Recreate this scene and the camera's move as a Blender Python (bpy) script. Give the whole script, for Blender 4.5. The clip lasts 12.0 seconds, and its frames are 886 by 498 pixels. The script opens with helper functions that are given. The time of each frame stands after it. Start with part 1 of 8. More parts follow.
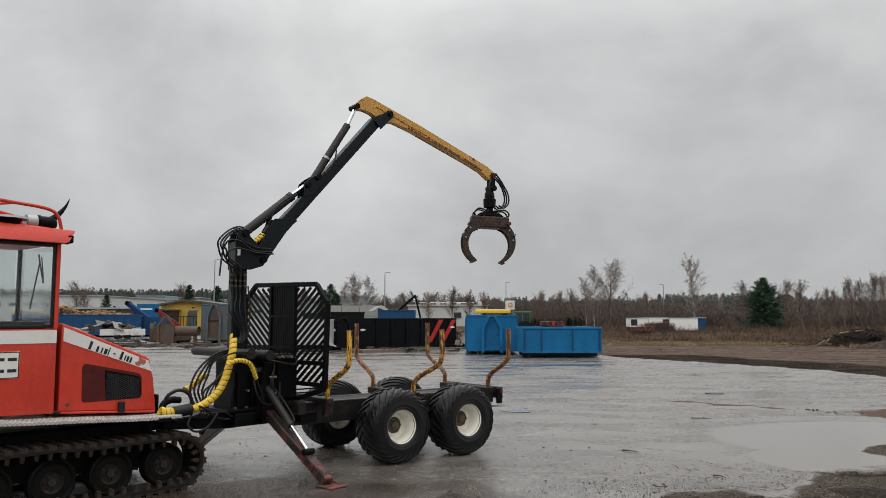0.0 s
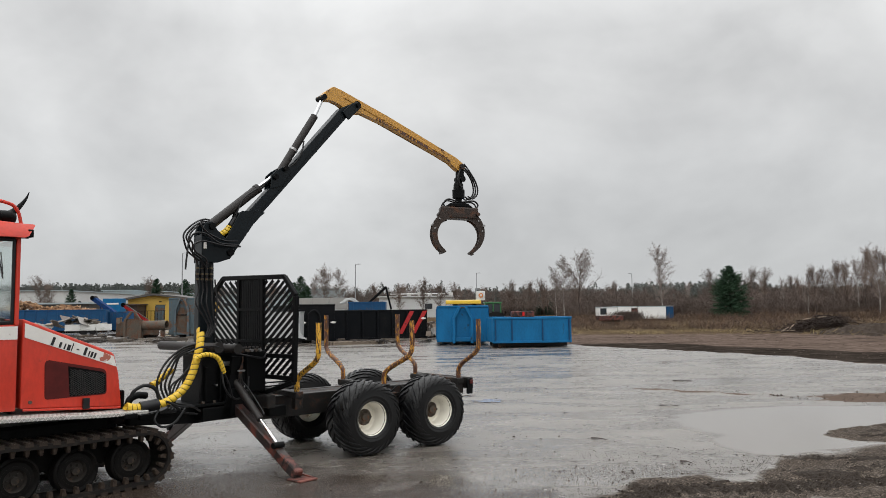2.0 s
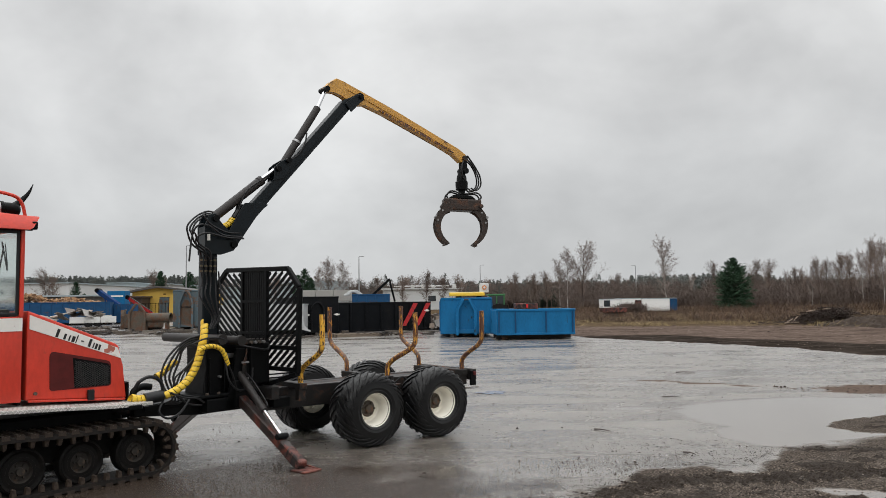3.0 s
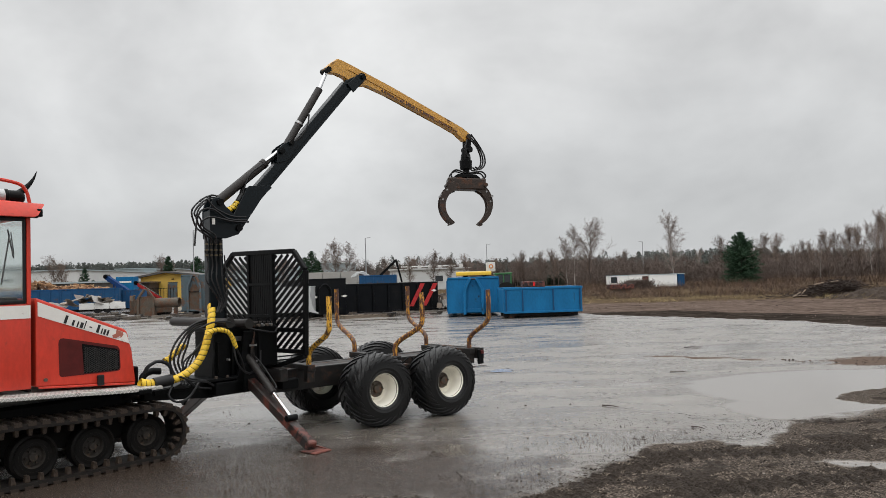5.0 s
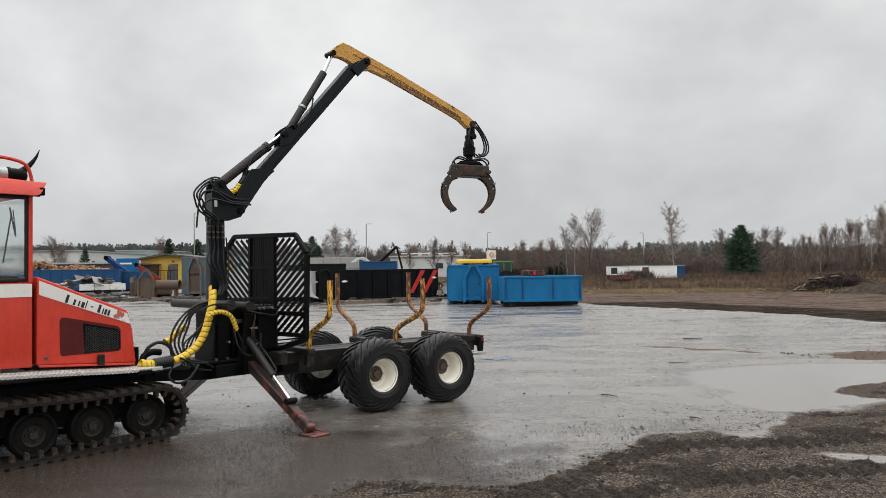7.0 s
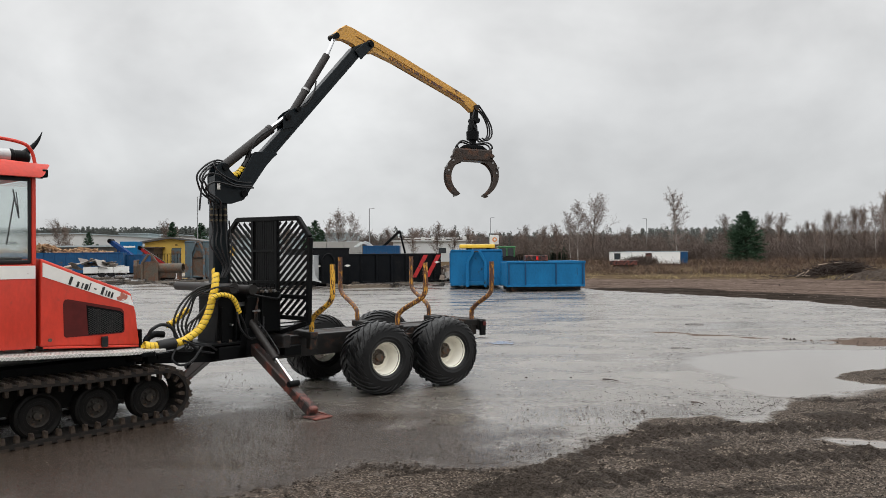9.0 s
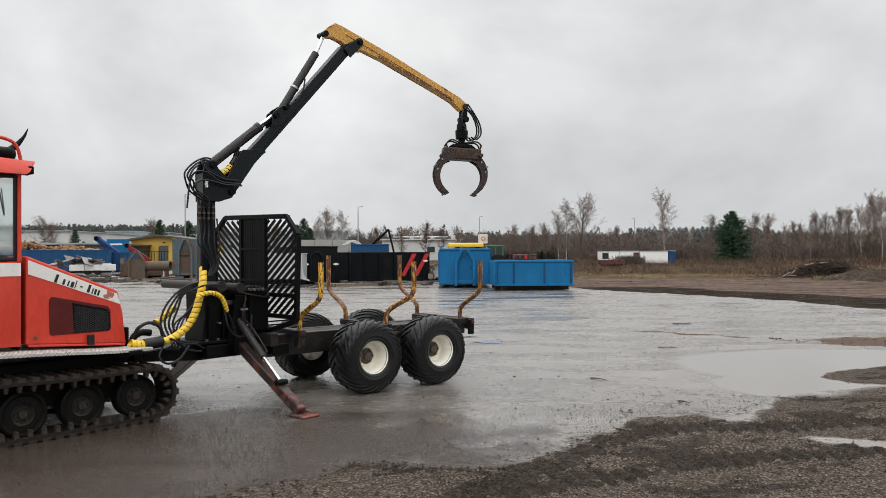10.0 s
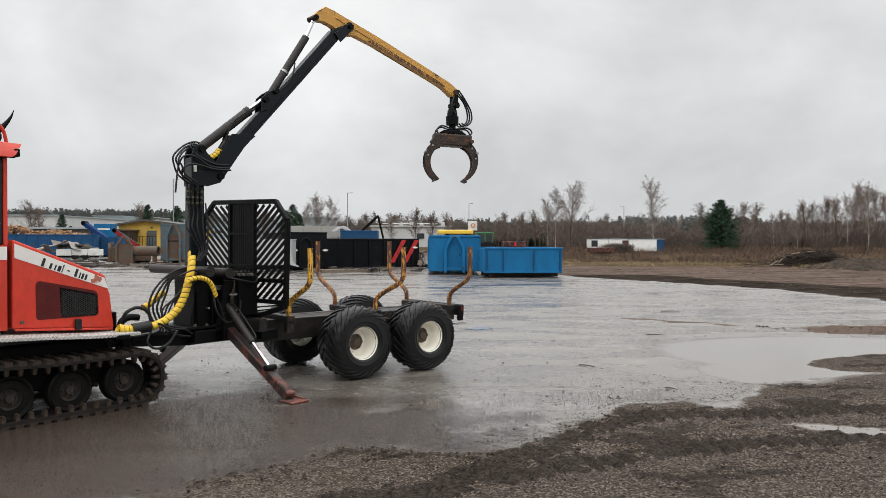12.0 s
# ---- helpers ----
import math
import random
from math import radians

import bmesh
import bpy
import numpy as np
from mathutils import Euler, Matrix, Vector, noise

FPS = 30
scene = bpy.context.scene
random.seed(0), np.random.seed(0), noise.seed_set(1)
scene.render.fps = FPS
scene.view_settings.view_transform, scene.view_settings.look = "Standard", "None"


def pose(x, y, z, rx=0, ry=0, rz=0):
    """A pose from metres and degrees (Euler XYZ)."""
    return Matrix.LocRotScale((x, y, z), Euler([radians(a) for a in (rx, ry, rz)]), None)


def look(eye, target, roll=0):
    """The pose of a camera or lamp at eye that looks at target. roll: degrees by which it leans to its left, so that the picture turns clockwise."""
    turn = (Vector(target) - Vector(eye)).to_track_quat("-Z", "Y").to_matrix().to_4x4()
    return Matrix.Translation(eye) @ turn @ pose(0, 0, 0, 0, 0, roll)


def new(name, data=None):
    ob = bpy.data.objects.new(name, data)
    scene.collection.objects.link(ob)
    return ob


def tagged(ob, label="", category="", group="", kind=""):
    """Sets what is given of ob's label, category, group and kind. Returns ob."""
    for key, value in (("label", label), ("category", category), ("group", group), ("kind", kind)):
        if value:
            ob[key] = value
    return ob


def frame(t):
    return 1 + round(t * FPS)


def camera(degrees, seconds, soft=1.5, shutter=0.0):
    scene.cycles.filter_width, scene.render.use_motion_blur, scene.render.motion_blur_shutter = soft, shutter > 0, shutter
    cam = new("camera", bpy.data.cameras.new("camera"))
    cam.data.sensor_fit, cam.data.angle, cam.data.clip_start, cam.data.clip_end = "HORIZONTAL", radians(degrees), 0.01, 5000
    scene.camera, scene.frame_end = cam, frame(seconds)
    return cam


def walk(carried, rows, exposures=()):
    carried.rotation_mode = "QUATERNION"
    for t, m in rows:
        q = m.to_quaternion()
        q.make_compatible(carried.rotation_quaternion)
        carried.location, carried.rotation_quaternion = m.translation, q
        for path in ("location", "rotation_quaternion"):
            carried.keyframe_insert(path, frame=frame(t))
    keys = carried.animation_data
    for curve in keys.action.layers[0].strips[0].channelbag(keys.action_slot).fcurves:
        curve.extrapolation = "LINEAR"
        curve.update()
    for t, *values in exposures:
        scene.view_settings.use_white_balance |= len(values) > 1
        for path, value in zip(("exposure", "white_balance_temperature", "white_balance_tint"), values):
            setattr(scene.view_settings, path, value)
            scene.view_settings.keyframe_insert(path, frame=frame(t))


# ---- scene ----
cam = camera(60.0, 12.0, soft=0.55)
PATH = [
    (0, (-0.000, -0.000, 1.700), (-0.000, 9.960, 2.595), 0.00),
    (0.5, (0.000, 0.001, 1.701), (0.122, 9.961, 2.586), 0.05),
    (1, (0.009, 0.002, 1.701), (0.223, 9.961, 2.589), 0.03),
    (1.5, (0.014, 0.005, 1.700), (0.339, 9.964, 2.547), -0.27),
    (2, (0.018, 0.012, 1.700), (0.401, 9.974, 2.478), -0.67),
    (2.5, (0.022, 0.005, 1.695), (0.388, 9.971, 2.435), -0.69),
    (3, (0.022, 0.010, 1.694), (0.358, 9.982, 2.372), -0.71),
    (5, (0.035, 0.027, 1.691), (0.283, 10.015, 2.109), -1.78),
    (5.5, (0.031, 0.031, 1.684), (0.258, 10.022, 2.022), -1.55),
    (6, (0.025, 0.029, 1.682), (0.236, 10.022, 1.981), -1.01),
    (6.5, (0.021, 0.032, 1.679), (0.199, 10.027, 1.961), -0.84),
    (7, (0.019, 0.036, 1.679), (0.257, 10.030, 1.935), -0.72),
    (9, (0.023, 0.039, 1.670), (0.219, 10.037, 1.729), -0.44),
    (9.5, (0.023, 0.035, 1.672), (0.302, 10.031, 1.721), -0.39),
    (10, (0.024, 0.036, 1.671), (0.367, 10.030, 1.713), -0.23),
    (10.5, (0.021, 0.033, 1.670), (0.410, 10.026, 1.707), -0.01),
    (11, (0.019, 0.033, 1.668), (0.437, 10.024, 1.656), 0.10),
    (11.5, (0.022, 0.034, 1.667), (0.474, 10.023, 1.588), 0.15),
    (12, (0.019, 0.047, 1.664), (0.499, 10.034, 1.535), 0.12),
]
EXPOSURES = [(0.0, -0.18), (0.5, -0.05), (1.0, 0.04), (1.5, 0.06), (3.0, 0.05), (6.0, 0.11), (9.0, 0.18), (12.0, 0.24)]
walk(cam, [(t, look(eye, target, roll)) for t, eye, target, roll in PATH], EXPOSURES)

# ---- world: an even grey overcast sky, thicker and thinner in slow bands ----
world = bpy.data.worlds.new("overcast")
scene.world = world
world.use_nodes = True
wn, wl = world.node_tree.nodes, world.node_tree.links
wn.clear()


def wnode(kind, **sets):
    n = wn.new(kind)
    for k, v in sets.items():
        n.inputs[k].default_value = v
    return n


w_out = wn.new("ShaderNodeOutputWorld")
w_sky = wn.new("ShaderNodeTexSky")
w_sky.sky_type, w_sky.sun_disc = "NISHITA", False
w_sky.sun_elevation, w_sky.sun_rotation, w_sky.dust_density = radians(28), radians(150), 3.0
w_coord = wn.new("ShaderNodeTexCoord")
w_sep = wn.new("ShaderNodeSeparateXYZ")
wl.new(w_coord.outputs["Generated"], w_sep.inputs[0])
w_map = wn.new("ShaderNodeMapping")
w_map.inputs["Scale"].default_value = (1.0, 1.0, 1.45)
w_map.inputs["Rotation"].default_value = (0.0, radians(14), radians(20))
wl.new(w_coord.outputs["Generated"], w_map.inputs["Vector"])
w_big = wnode("ShaderNodeTexNoise", Scale=2.3, Detail=5.0, Roughness=0.52, Distortion=0.35)
w_small = wnode("ShaderNodeTexNoise", Scale=7.0, Detail=6.0, Roughness=0.6, Distortion=0.2)
wl.new(w_map.outputs[0], w_big.inputs["Vector"])
wl.new(w_map.outputs[0], w_small.inputs["Vector"])
w_mix = wn.new("ShaderNodeMix")
w_mix.inputs["Factor"].default_value = 0.16
wl.new(w_big.outputs["Fac"], w_mix.inputs["A"])
wl.new(w_small.outputs["Fac"], w_mix.inputs["B"])
w_ramp = wn.new("ShaderNodeValToRGB")
w_ramp.color_ramp.elements[0].position, w_ramp.color_ramp.elements[0].color = 0.30, (0.499, 0.503, 0.508, 1)
w_ramp.color_ramp.elements[1].position, w_ramp.color_ramp.elements[1].color = 0.66, (0.875, 0.881, 0.880, 1)
wl.new(w_mix.outputs["Result"], w_ramp.inputs["Fac"])
# an overcast sky grows brighter towards the zenith
w_zen = wn.new("ShaderNodeMapRange")
for k, v in (("From Min", 0.34), ("From Max", 0.95), ("To Min", 1.0), ("To Max", 3.3)):
    w_zen.inputs[k].default_value = v
wl.new(w_sep.outputs["Z"], w_zen.inputs["Value"])
# and is a little bluer low down
w_blue = wn.new("ShaderNodeMapRange")
for k, v in (("From Min", 0.02), ("From Max", 0.26), ("To Min", 1.0), ("To Max", 0.0)):
    w_blue.inputs[k].default_value = v
wl.new(w_sep.outputs["Z"], w_blue.inputs["Value"])
w_tint = wn.new("ShaderNodeMix")
w_tint.data_type, w_tint.blend_type = "RGBA", "MULTIPLY"
w_tint.inputs[7].default_value = (0.985, 1.0, 1.012, 1)
wl.new(w_blue.outputs["Result"], w_tint.inputs[0])
wl.new(w_ramp.outputs["Color"], w_tint.inputs[6])
w_cloud = wn.new("ShaderNodeBackground")
wl.new(w_tint.outputs[2], w_cloud.inputs["Color"])
w_low = wn.new("ShaderNodeMapRange")
for k, v in (("From Min", 0.0), ("From Max", 0.20), ("To Min", 0.80), ("To Max", 1.0)):
    w_low.inputs[k].default_value = v
wl.new(w_sep.outputs["Z"], w_low.inputs["Value"])
w_both = wn.new("ShaderNodeMath")
w_both.operation = "MULTIPLY"
wl.new(w_zen.outputs["Result"], w_both.inputs[0])
wl.new(w_low.outputs["Result"], w_both.inputs[1])
wl.new(w_both.outputs[0], w_cloud.inputs["Strength"])
w_clear = wn.new("ShaderNodeBackground")
w_clear.inputs["Strength"].default_value = 0.05
wl.new(w_sky.outputs[0], w_clear.inputs["Color"])
w_add = wn.new("ShaderNodeMixShader")
w_add.inputs[0].default_value = 0.94
wl.new(w_clear.outputs[0], w_add.inputs[1])
wl.new(w_cloud.outputs[0], w_add.inputs[2])
wl.new(w_add.outputs[0], w_out.inputs["Surface"])

sun_data = bpy.data.lights.new("sun", "SUN")
sun_data.energy, sun_data.angle, sun_data.color = 0.35, radians(35), (1.0, 0.97, 0.93)
sun = new("sun", sun_data)
sun.matrix_basis = look((-14, -26, 30), (0, 8, 0))

# ---- materials ----
def shade(name):
    m = bpy.data.materials.new(name)
    m.use_nodes = True
    nt = m.node_tree
    return m, nt, nt.nodes["Principled BSDF"]


def add_node(nt, kind, links=(), **sets):
    n = nt.nodes.new(kind)
    for k, v in sets.items():
        n.inputs[k.replace("_", " ")].default_value = v
    for k, sock in links:
        nt.links.new(sock, n.inputs[k])
    return n


def ramp(nt, fac, stops):
    n = nt.nodes.new("ShaderNodeValToRGB")
    el = n.color_ramp.elements
    while len(el) < len(stops):
        el.new(0.5)
    for e, (p, c) in zip(el, stops):
        e.position = p
        e.color = (*c, 1) if not isinstance(c, float) else (c, c, c, 1)
    nt.links.new(fac, n.inputs["Fac"])
    return n.outputs["Color"]


def blend(nt, fac, a, b, mode="MIX"):
    n = nt.nodes.new("ShaderNodeMix")
    n.data_type, n.blend_type = "RGBA", mode
    for k, v in ((0, fac), (6, a), (7, b)):
        if isinstance(v, tuple):
            n.inputs[k].default_value = (*v, 1)
        elif isinstance(v, float):
            n.inputs[k].default_value = v
        else:
            nt.links.new(v, n.inputs[k])
    return n.outputs[2]


def surface(name, base, rough=0.5, metal=0.0, vary=0.25, grain=18.0, stain=2.2, second=None, second_at=(0.56, 0.62), second_rough=0.85,
            second_scale=5.0, bump=0.15, bump_scale=60.0, spec=0.5, random_tint=0.0, stretch=(1, 1, 1)):
    """A painted, worn or bare surface: base colour with fine grain and slow stains, and a second layer (rust, dirt, bare wood) in patches."""
    m, nt, b = shade(name)
    co = nt.nodes.new("ShaderNodeTexCoord").outputs["Object"]
    mp = add_node(nt, "ShaderNodeMapping", [("Vector", co)])
    mp.inputs["Scale"].default_value = stretch
    v = mp.outputs[0]
    fine = add_node(nt, "ShaderNodeTexNoise", [("Vector", v)], Scale=grain, Detail=6.0, Roughness=0.65).outputs["Fac"]
    slow = add_node(nt, "ShaderNodeTexNoise", [("Vector", v)], Scale=stain, Detail=4.0, Roughness=0.55).outputs["Fac"]
    lo, hi = tuple(c * (1 - vary) for c in base), tuple(min(1, c * (1 + vary)) for c in base)
    col = blend(nt, 0.5, ramp(nt, fine, [(0.32, lo), (0.68, hi)]), ramp(nt, slow, [(0.32, lo), (0.68, hi)]))
    rgh = ramp(nt, slow, [(0.3, max(0.0, rough - 0.1)), (0.7, min(1.0, rough + 0.1))])
    if second:
        mask = add_node(nt, "ShaderNodeTexNoise", [("Vector", v)], Scale=second_scale, Detail=9.0, Roughness=0.68, Distortion=0.3).outputs["Fac"]
        mask = ramp(nt, mask, [(second_at[0], 0.0), (second_at[1], 1.0)])
        tone = ramp(nt, fine, [(0.3, tuple(c * 0.6 for c in second)), (0.7, tuple(c * 1.35 for c in second))])
        col = blend(nt, mask, col, tone)
        rgh = blend(nt, mask, rgh, (second_rough,) * 3)
    if random_tint:
        rnd = nt.nodes.new("ShaderNodeObjectInfo").outputs["Random"]
        col = blend(nt, 1.0, col, ramp(nt, rnd, [(0.0, 1 - random_tint), (1.0, 1.0)]), "MULTIPLY")
    nt.links.new(col, b.inputs["Base Color"])
    nt.links.new(rgh, b.inputs["Roughness"])
    b.inputs["Metallic"].default_value = metal
    b.inputs["Specular IOR Level"].default_value = spec
    if bump:
        h = add_node(nt, "ShaderNodeTexNoise", [("Vector", v)], Scale=bump_scale, Detail=5.0, Roughness=0.6).outputs["Fac"]
        bp = add_node(nt, "ShaderNodeBump", [("Height", h)], Strength=bump, Distance=0.01)
        nt.links.new(bp.outputs[0], b.inputs["Normal"])
    return m


def island_material(name, stops, rough=0.85):
    m, nt, b = shade(name)
    rnd = nt.nodes.new("ShaderNodeNewGeometry").outputs["Random Per Island"]
    nz = add_node(nt, "ShaderNodeTexNoise", [("Vector", nt.nodes.new("ShaderNodeTexCoord").outputs["Object"])], Scale=9.0, Detail=4.0).outputs["Fac"]
    col = blend(nt, 1.0, ramp(nt, rnd, stops), ramp(nt, nz, [(0.3, 0.6), (0.7, 1.0)]), "MULTIPLY")
    nt.links.new(col, b.inputs["Base Color"])
    b.inputs["Roughness"].default_value = rough
    return m


RUST = (0.13, 0.055, 0.028)
M_RED = surface("red_paint", (0.56, 0.040, 0.020), 0.45, vary=0.2, second=(0.26, 0.05, 0.035), second_at=(0.60, 0.74), second_scale=4.0, bump=0.05, stretch=(1.6, 1.6, 0.7))
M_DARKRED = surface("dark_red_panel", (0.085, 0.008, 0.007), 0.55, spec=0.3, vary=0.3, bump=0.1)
M_CABINSIDE = surface("cab_inner_paint", (0.20, 0.075, 0.06), 0.6, vary=0.25, bump=0.1)
M_WHITE = surface("white_stripe", (0.78, 0.76, 0.72), 0.5, vary=0.06, second=(0.42, 0.33, 0.28), second_at=(0.63, 0.7), second_scale=7.0, bump=0.05)
M_INK = surface("black_lettering", (0.015, 0.015, 0.015), 0.5, bump=0.0)
M_BLACK = surface("black_steel", (0.0042, 0.0046, 0.0050), 0.42, spec=0.10, vary=0.3, second=(0.03, 0.023, 0.018), second_at=(0.62, 0.74), bump=0.12)
M_CYL = surface("grimy_cylinder", (0.024, 0.021, 0.020), 0.42, spec=0.3, vary=0.2, second=(0.05, 0.045, 0.04), second_at=(0.6, 0.75), bump=0.05)
M_CRANE = surface("crane_black", (0.0042, 0.0075, 0.0100), 0.34, spec=0.22, vary=0.25, second=(0.02, 0.018, 0.016), second_at=(0.64, 0.78), bump=0.06)
M_DIRTY = surface("dirty_steel", (0.011, 0.0095, 0.0085), 0.55, spec=0.35, vary=0.4, second=RUST, second_at=(0.52, 0.66), bump=0.3)
M_FRAME = surface("worn_frame_paint", (0.012, 0.011, 0.0105), 0.42, spec=0.35, vary=0.35, second=(0.055, 0.028, 0.019), second_at=(0.52, 0.66), second_scale=6.0, bump=0.25)
M_YELLOW = surface("ochre_paint", (0.56, 0.29, 0.055), 0.42, vary=0.12, second=(0.10, 0.045, 0.022), second_at=(0.60, 0.66), second_scale=3.2, bump=0.08)
M_STAKE = surface("rusty_yellow_stake", (0.74, 0.40, 0.045), 0.36, vary=0.2, second=(0.060, 0.026, 0.016), second_at=(0.515, 0.535), second_scale=44.0, bump=0.25, stretch=(1, 1, 0.25))
M_STAKE_WORN = surface("flaking_yellow_stake", (0.62, 0.30, 0.04), 0.36, vary=0.3, second=(0.11, 0.046, 0.027), second_at=(0.46, 0.485), second_scale=44.0, bump=0.25, stretch=(1, 1, 0.25))
M_STAKE2 = surface("rusty_brown_stake", (0.10, 0.042, 0.026), 0.38, vary=0.5, second=(0.54, 0.25, 0.035), second_at=(0.54, 0.565), second_scale=44.0, bump=0.25, stretch=(1, 1, 0.22))
M_RUSTLEG = surface("rust_red_steel", (0.16, 0.042, 0.028), 0.45, vary=0.35, second=(0.020, 0.015, 0.014), second_at=(0.43, 0.55), bump=0.3)
M_GRAPPLE = surface("worn_brown_steel", (0.035, 0.024, 0.019), 0.5, metal=0.3, vary=0.35, second=RUST, second_at=(0.55, 0.7), bump=0.2)
M_CHROME = surface("chrome_rod", (0.75, 0.76, 0.78), 0.12, metal=1.0, vary=0.05, bump=0.0)
M_RUBBER = surface("tyre_rubber", (0.0050, 0.0050, 0.0054), 0.34, spec=0.28, vary=0.35, second=(0.018, 0.015, 0.013), second_at=(0.62, 0.78), bump=0.25, bump_scale=90.0)
M_WHEELBLACK = surface("road_wheel_rubber", (0.005, 0.0046, 0.0043), 0.7, spec=0.12, vary=0.4, second=(0.012, 0.0095, 0.008), second_at=(0.5, 0.7), bump=0.3)
M_PEEL = surface("peeled_primer", (0.40, 0.13, 0.09), 0.7, vary=0.2, second=(0.75, 0.70, 0.66), second_at=(0.58, 0.62), second_scale=22.0, bump=0.1)
M_TRACK = surface("muddy_track_rubber", (0.011, 0.009, 0.008), 0.65, spec=0.25, vary=0.4, second=(0.03, 0.022, 0.017), second_at=(0.52, 0.70), bump=0.4)
M_RIM = surface("cream_rim", (0.80, 0.77, 0.68), 0.5, vary=0.1, second=(0.25, 0.19, 0.12), second_at=(0.60, 0.74), second_scale=7.0, bump=0.08)
M_HUB = surface("hub_grime", (0.07, 0.055, 0.042), 0.6, vary=0.4, second=RUST, bump=0.3)
M_HOSE = surface("hose_rubber", (0.008, 0.008, 0.009), 0.4, spec=0.35, vary=0.3, bump=0.05)
M_WRAP = surface("yellow_spiral_wrap", (0.76, 0.50, 0.035), 0.42, vary=0.15, second=(0.2, 0.15, 0.06), second_at=(0.62, 0.74), second_scale=14.0, bump=0.1)
M_GREYMETAL = surface("grey_fitting", (0.33, 0.33, 0.33), 0.4, metal=0.8, vary=0.25, bump=0.1)
M_BLUE = surface("blue_container_paint", (0.007, 0.125, 0.29), 0.55, spec=0.18, vary=0.22, second=(0.022, 0.04, 0.055), second_at=(0.62, 0.70), second_scale=3.5, bump=0.1, bump_scale=12.0, stretch=(1, 1, 0.45))
M_BLUEDARK = surface("faded_blue_paint", (0.015, 0.064, 0.150), 0.7, spec=0.15, vary=0.25, second=(0.09, 0.06, 0.05), second_at=(0.58, 0.7), second_scale=1.6, bump=0.1)
M_LEG = surface("worn_black_leg", (0.022, 0.014, 0.012), 0.4, vary=0.35, second=(0.15, 0.042, 0.028), second_at=(0.53, 0.62), second_scale=5.0, bump=0.3)
M_BLACKBOX = surface("black_container_paint", (0.004, 0.0045, 0.0055), 0.42, spec=0.14, vary=0.35, second=(0.015, 0.014, 0.013), second_at=(0.58, 0.72), second_scale=1.5, bump=0.1)
M_REDSTRIPE = surface("red_warning_stripe", (0.42, 0.016, 0.018), 0.5, vary=0.25, second=(0.05, 0.02, 0.018), second_at=(0.56, 0.68), second_scale=3.0)
M_RUSTBOX = surface("rusty_container", (0.085, 0.070, 0.052), 0.75, vary=0.4, second=(0.11, 0.05, 0.028), second_at=(0.45, 0.6), second_scale=2.0, bump=0.3)
M_GREYBOX = surface("grey_blue_container", (0.072, 0.105, 0.122), 0.7, vary=0.25, second=(0.13, 0.075, 0.05), second_at=(0.50, 0.58), second_scale=1.8, bump=0.2)
M_OLDWOOD = surface("weathered_wood", (0.20, 0.16, 0.12), 0.85, vary=0.35, bump=0.3, stretch=(1, 8, 8))
M_PALE = surface("pale_grey_panel", (0.40, 0.41, 0.41), 0.45, vary=0.12, second=(0.20, 0.18, 0.15), second_at=(0.60, 0.72), second_scale=2.5, bump=0.05)
M_LEANTO = surface("brown_stained_boards", (0.055, 0.036, 0.028), 0.7, vary=0.3, bump=0.1)
M_SHEET = surface("galvanised_sheet", (0.42, 0.43, 0.43), 0.45, metal=0.5, vary=0.2, bump=0.15)
M_DULLWHITE = surface("dull_white_paint", (0.62, 0.62, 0.60), 0.6, vary=0.1, second=(0.3, 0.27, 0.23), second_at=(0.6, 0.75), second_scale=1.2)
M_WALLWHITE = surface("white_cladding", (0.56, 0.57, 0.565), 0.7, vary=0.05, stain=0.3, grain=2.0)
M_WALLGREY = surface("grey_cladding", (0.34, 0.40, 0.42), 0.7, vary=0.1, stain=0.2, grain=1.5)
M_WALLYELLOW = surface("yellow_render", (0.66, 0.43, 0.085), 0.8, vary=0.08, stain=0.5, grain=3.0)
M_ROOF = surface("dark_roof_sheet", (0.07, 0.065, 0.06), 0.6, vary=0.25, stain=0.6)
M_CONCRETE = surface("concrete", (0.30, 0.29, 0.27), 0.85, vary=0.15, stain=0.8)
M_PLATE = surface("tread_plate", (0.50, 0.49, 0.46), 0.45, metal=0.4, vary=0.2, second=(0.16, 0.13, 0.1), second_at=(0.55, 0.72), second_scale=6.0, bump=0.1)
M_LOZENGE = surface("tread_lozenge", (0.72, 0.71, 0.68), 0.4, metal=0.4, vary=0.15, second=(0.3, 0.27, 0.22), second_at=(0.55, 0.7), bump=0.0)
M_GROUSER = surface("mud_worn_bar", (0.036, 0.025, 0.018), 0.6, spec=0.3, vary=0.5, second=(0.018, 0.014, 0.012), second_at=(0.46, 0.56), second_scale=9.0, bump=0.5)
M_LUG = surface("dried_mud_lug", (0.050, 0.035, 0.025), 0.6, spec=0.3, vary=0.45, second=(0.025, 0.018, 0.014), second_at=(0.5, 0.6), second_scale=9.0, bump=0.3)
M_GREEN = surface("green_tractor_paint", (0.02, 0.12, 0.035), 0.45, vary=0.15)
M_AMBER = surface("yellow_plastic", (0.80, 0.52, 0.05), 0.45, vary=0.1)
M_ORANGE = surface("orange_mark", (0.62, 0.22, 0.05), 0.5, vary=0.1)
M_CREAM = surface("weathered_cream", (0.72, 0.60, 0.30), 0.5, vary=0.12)
M_BARK = surface("bare_bark", (0.085, 0.068, 0.06), 0.9, vary=0.35, random_tint=0.35, bump=0.0)
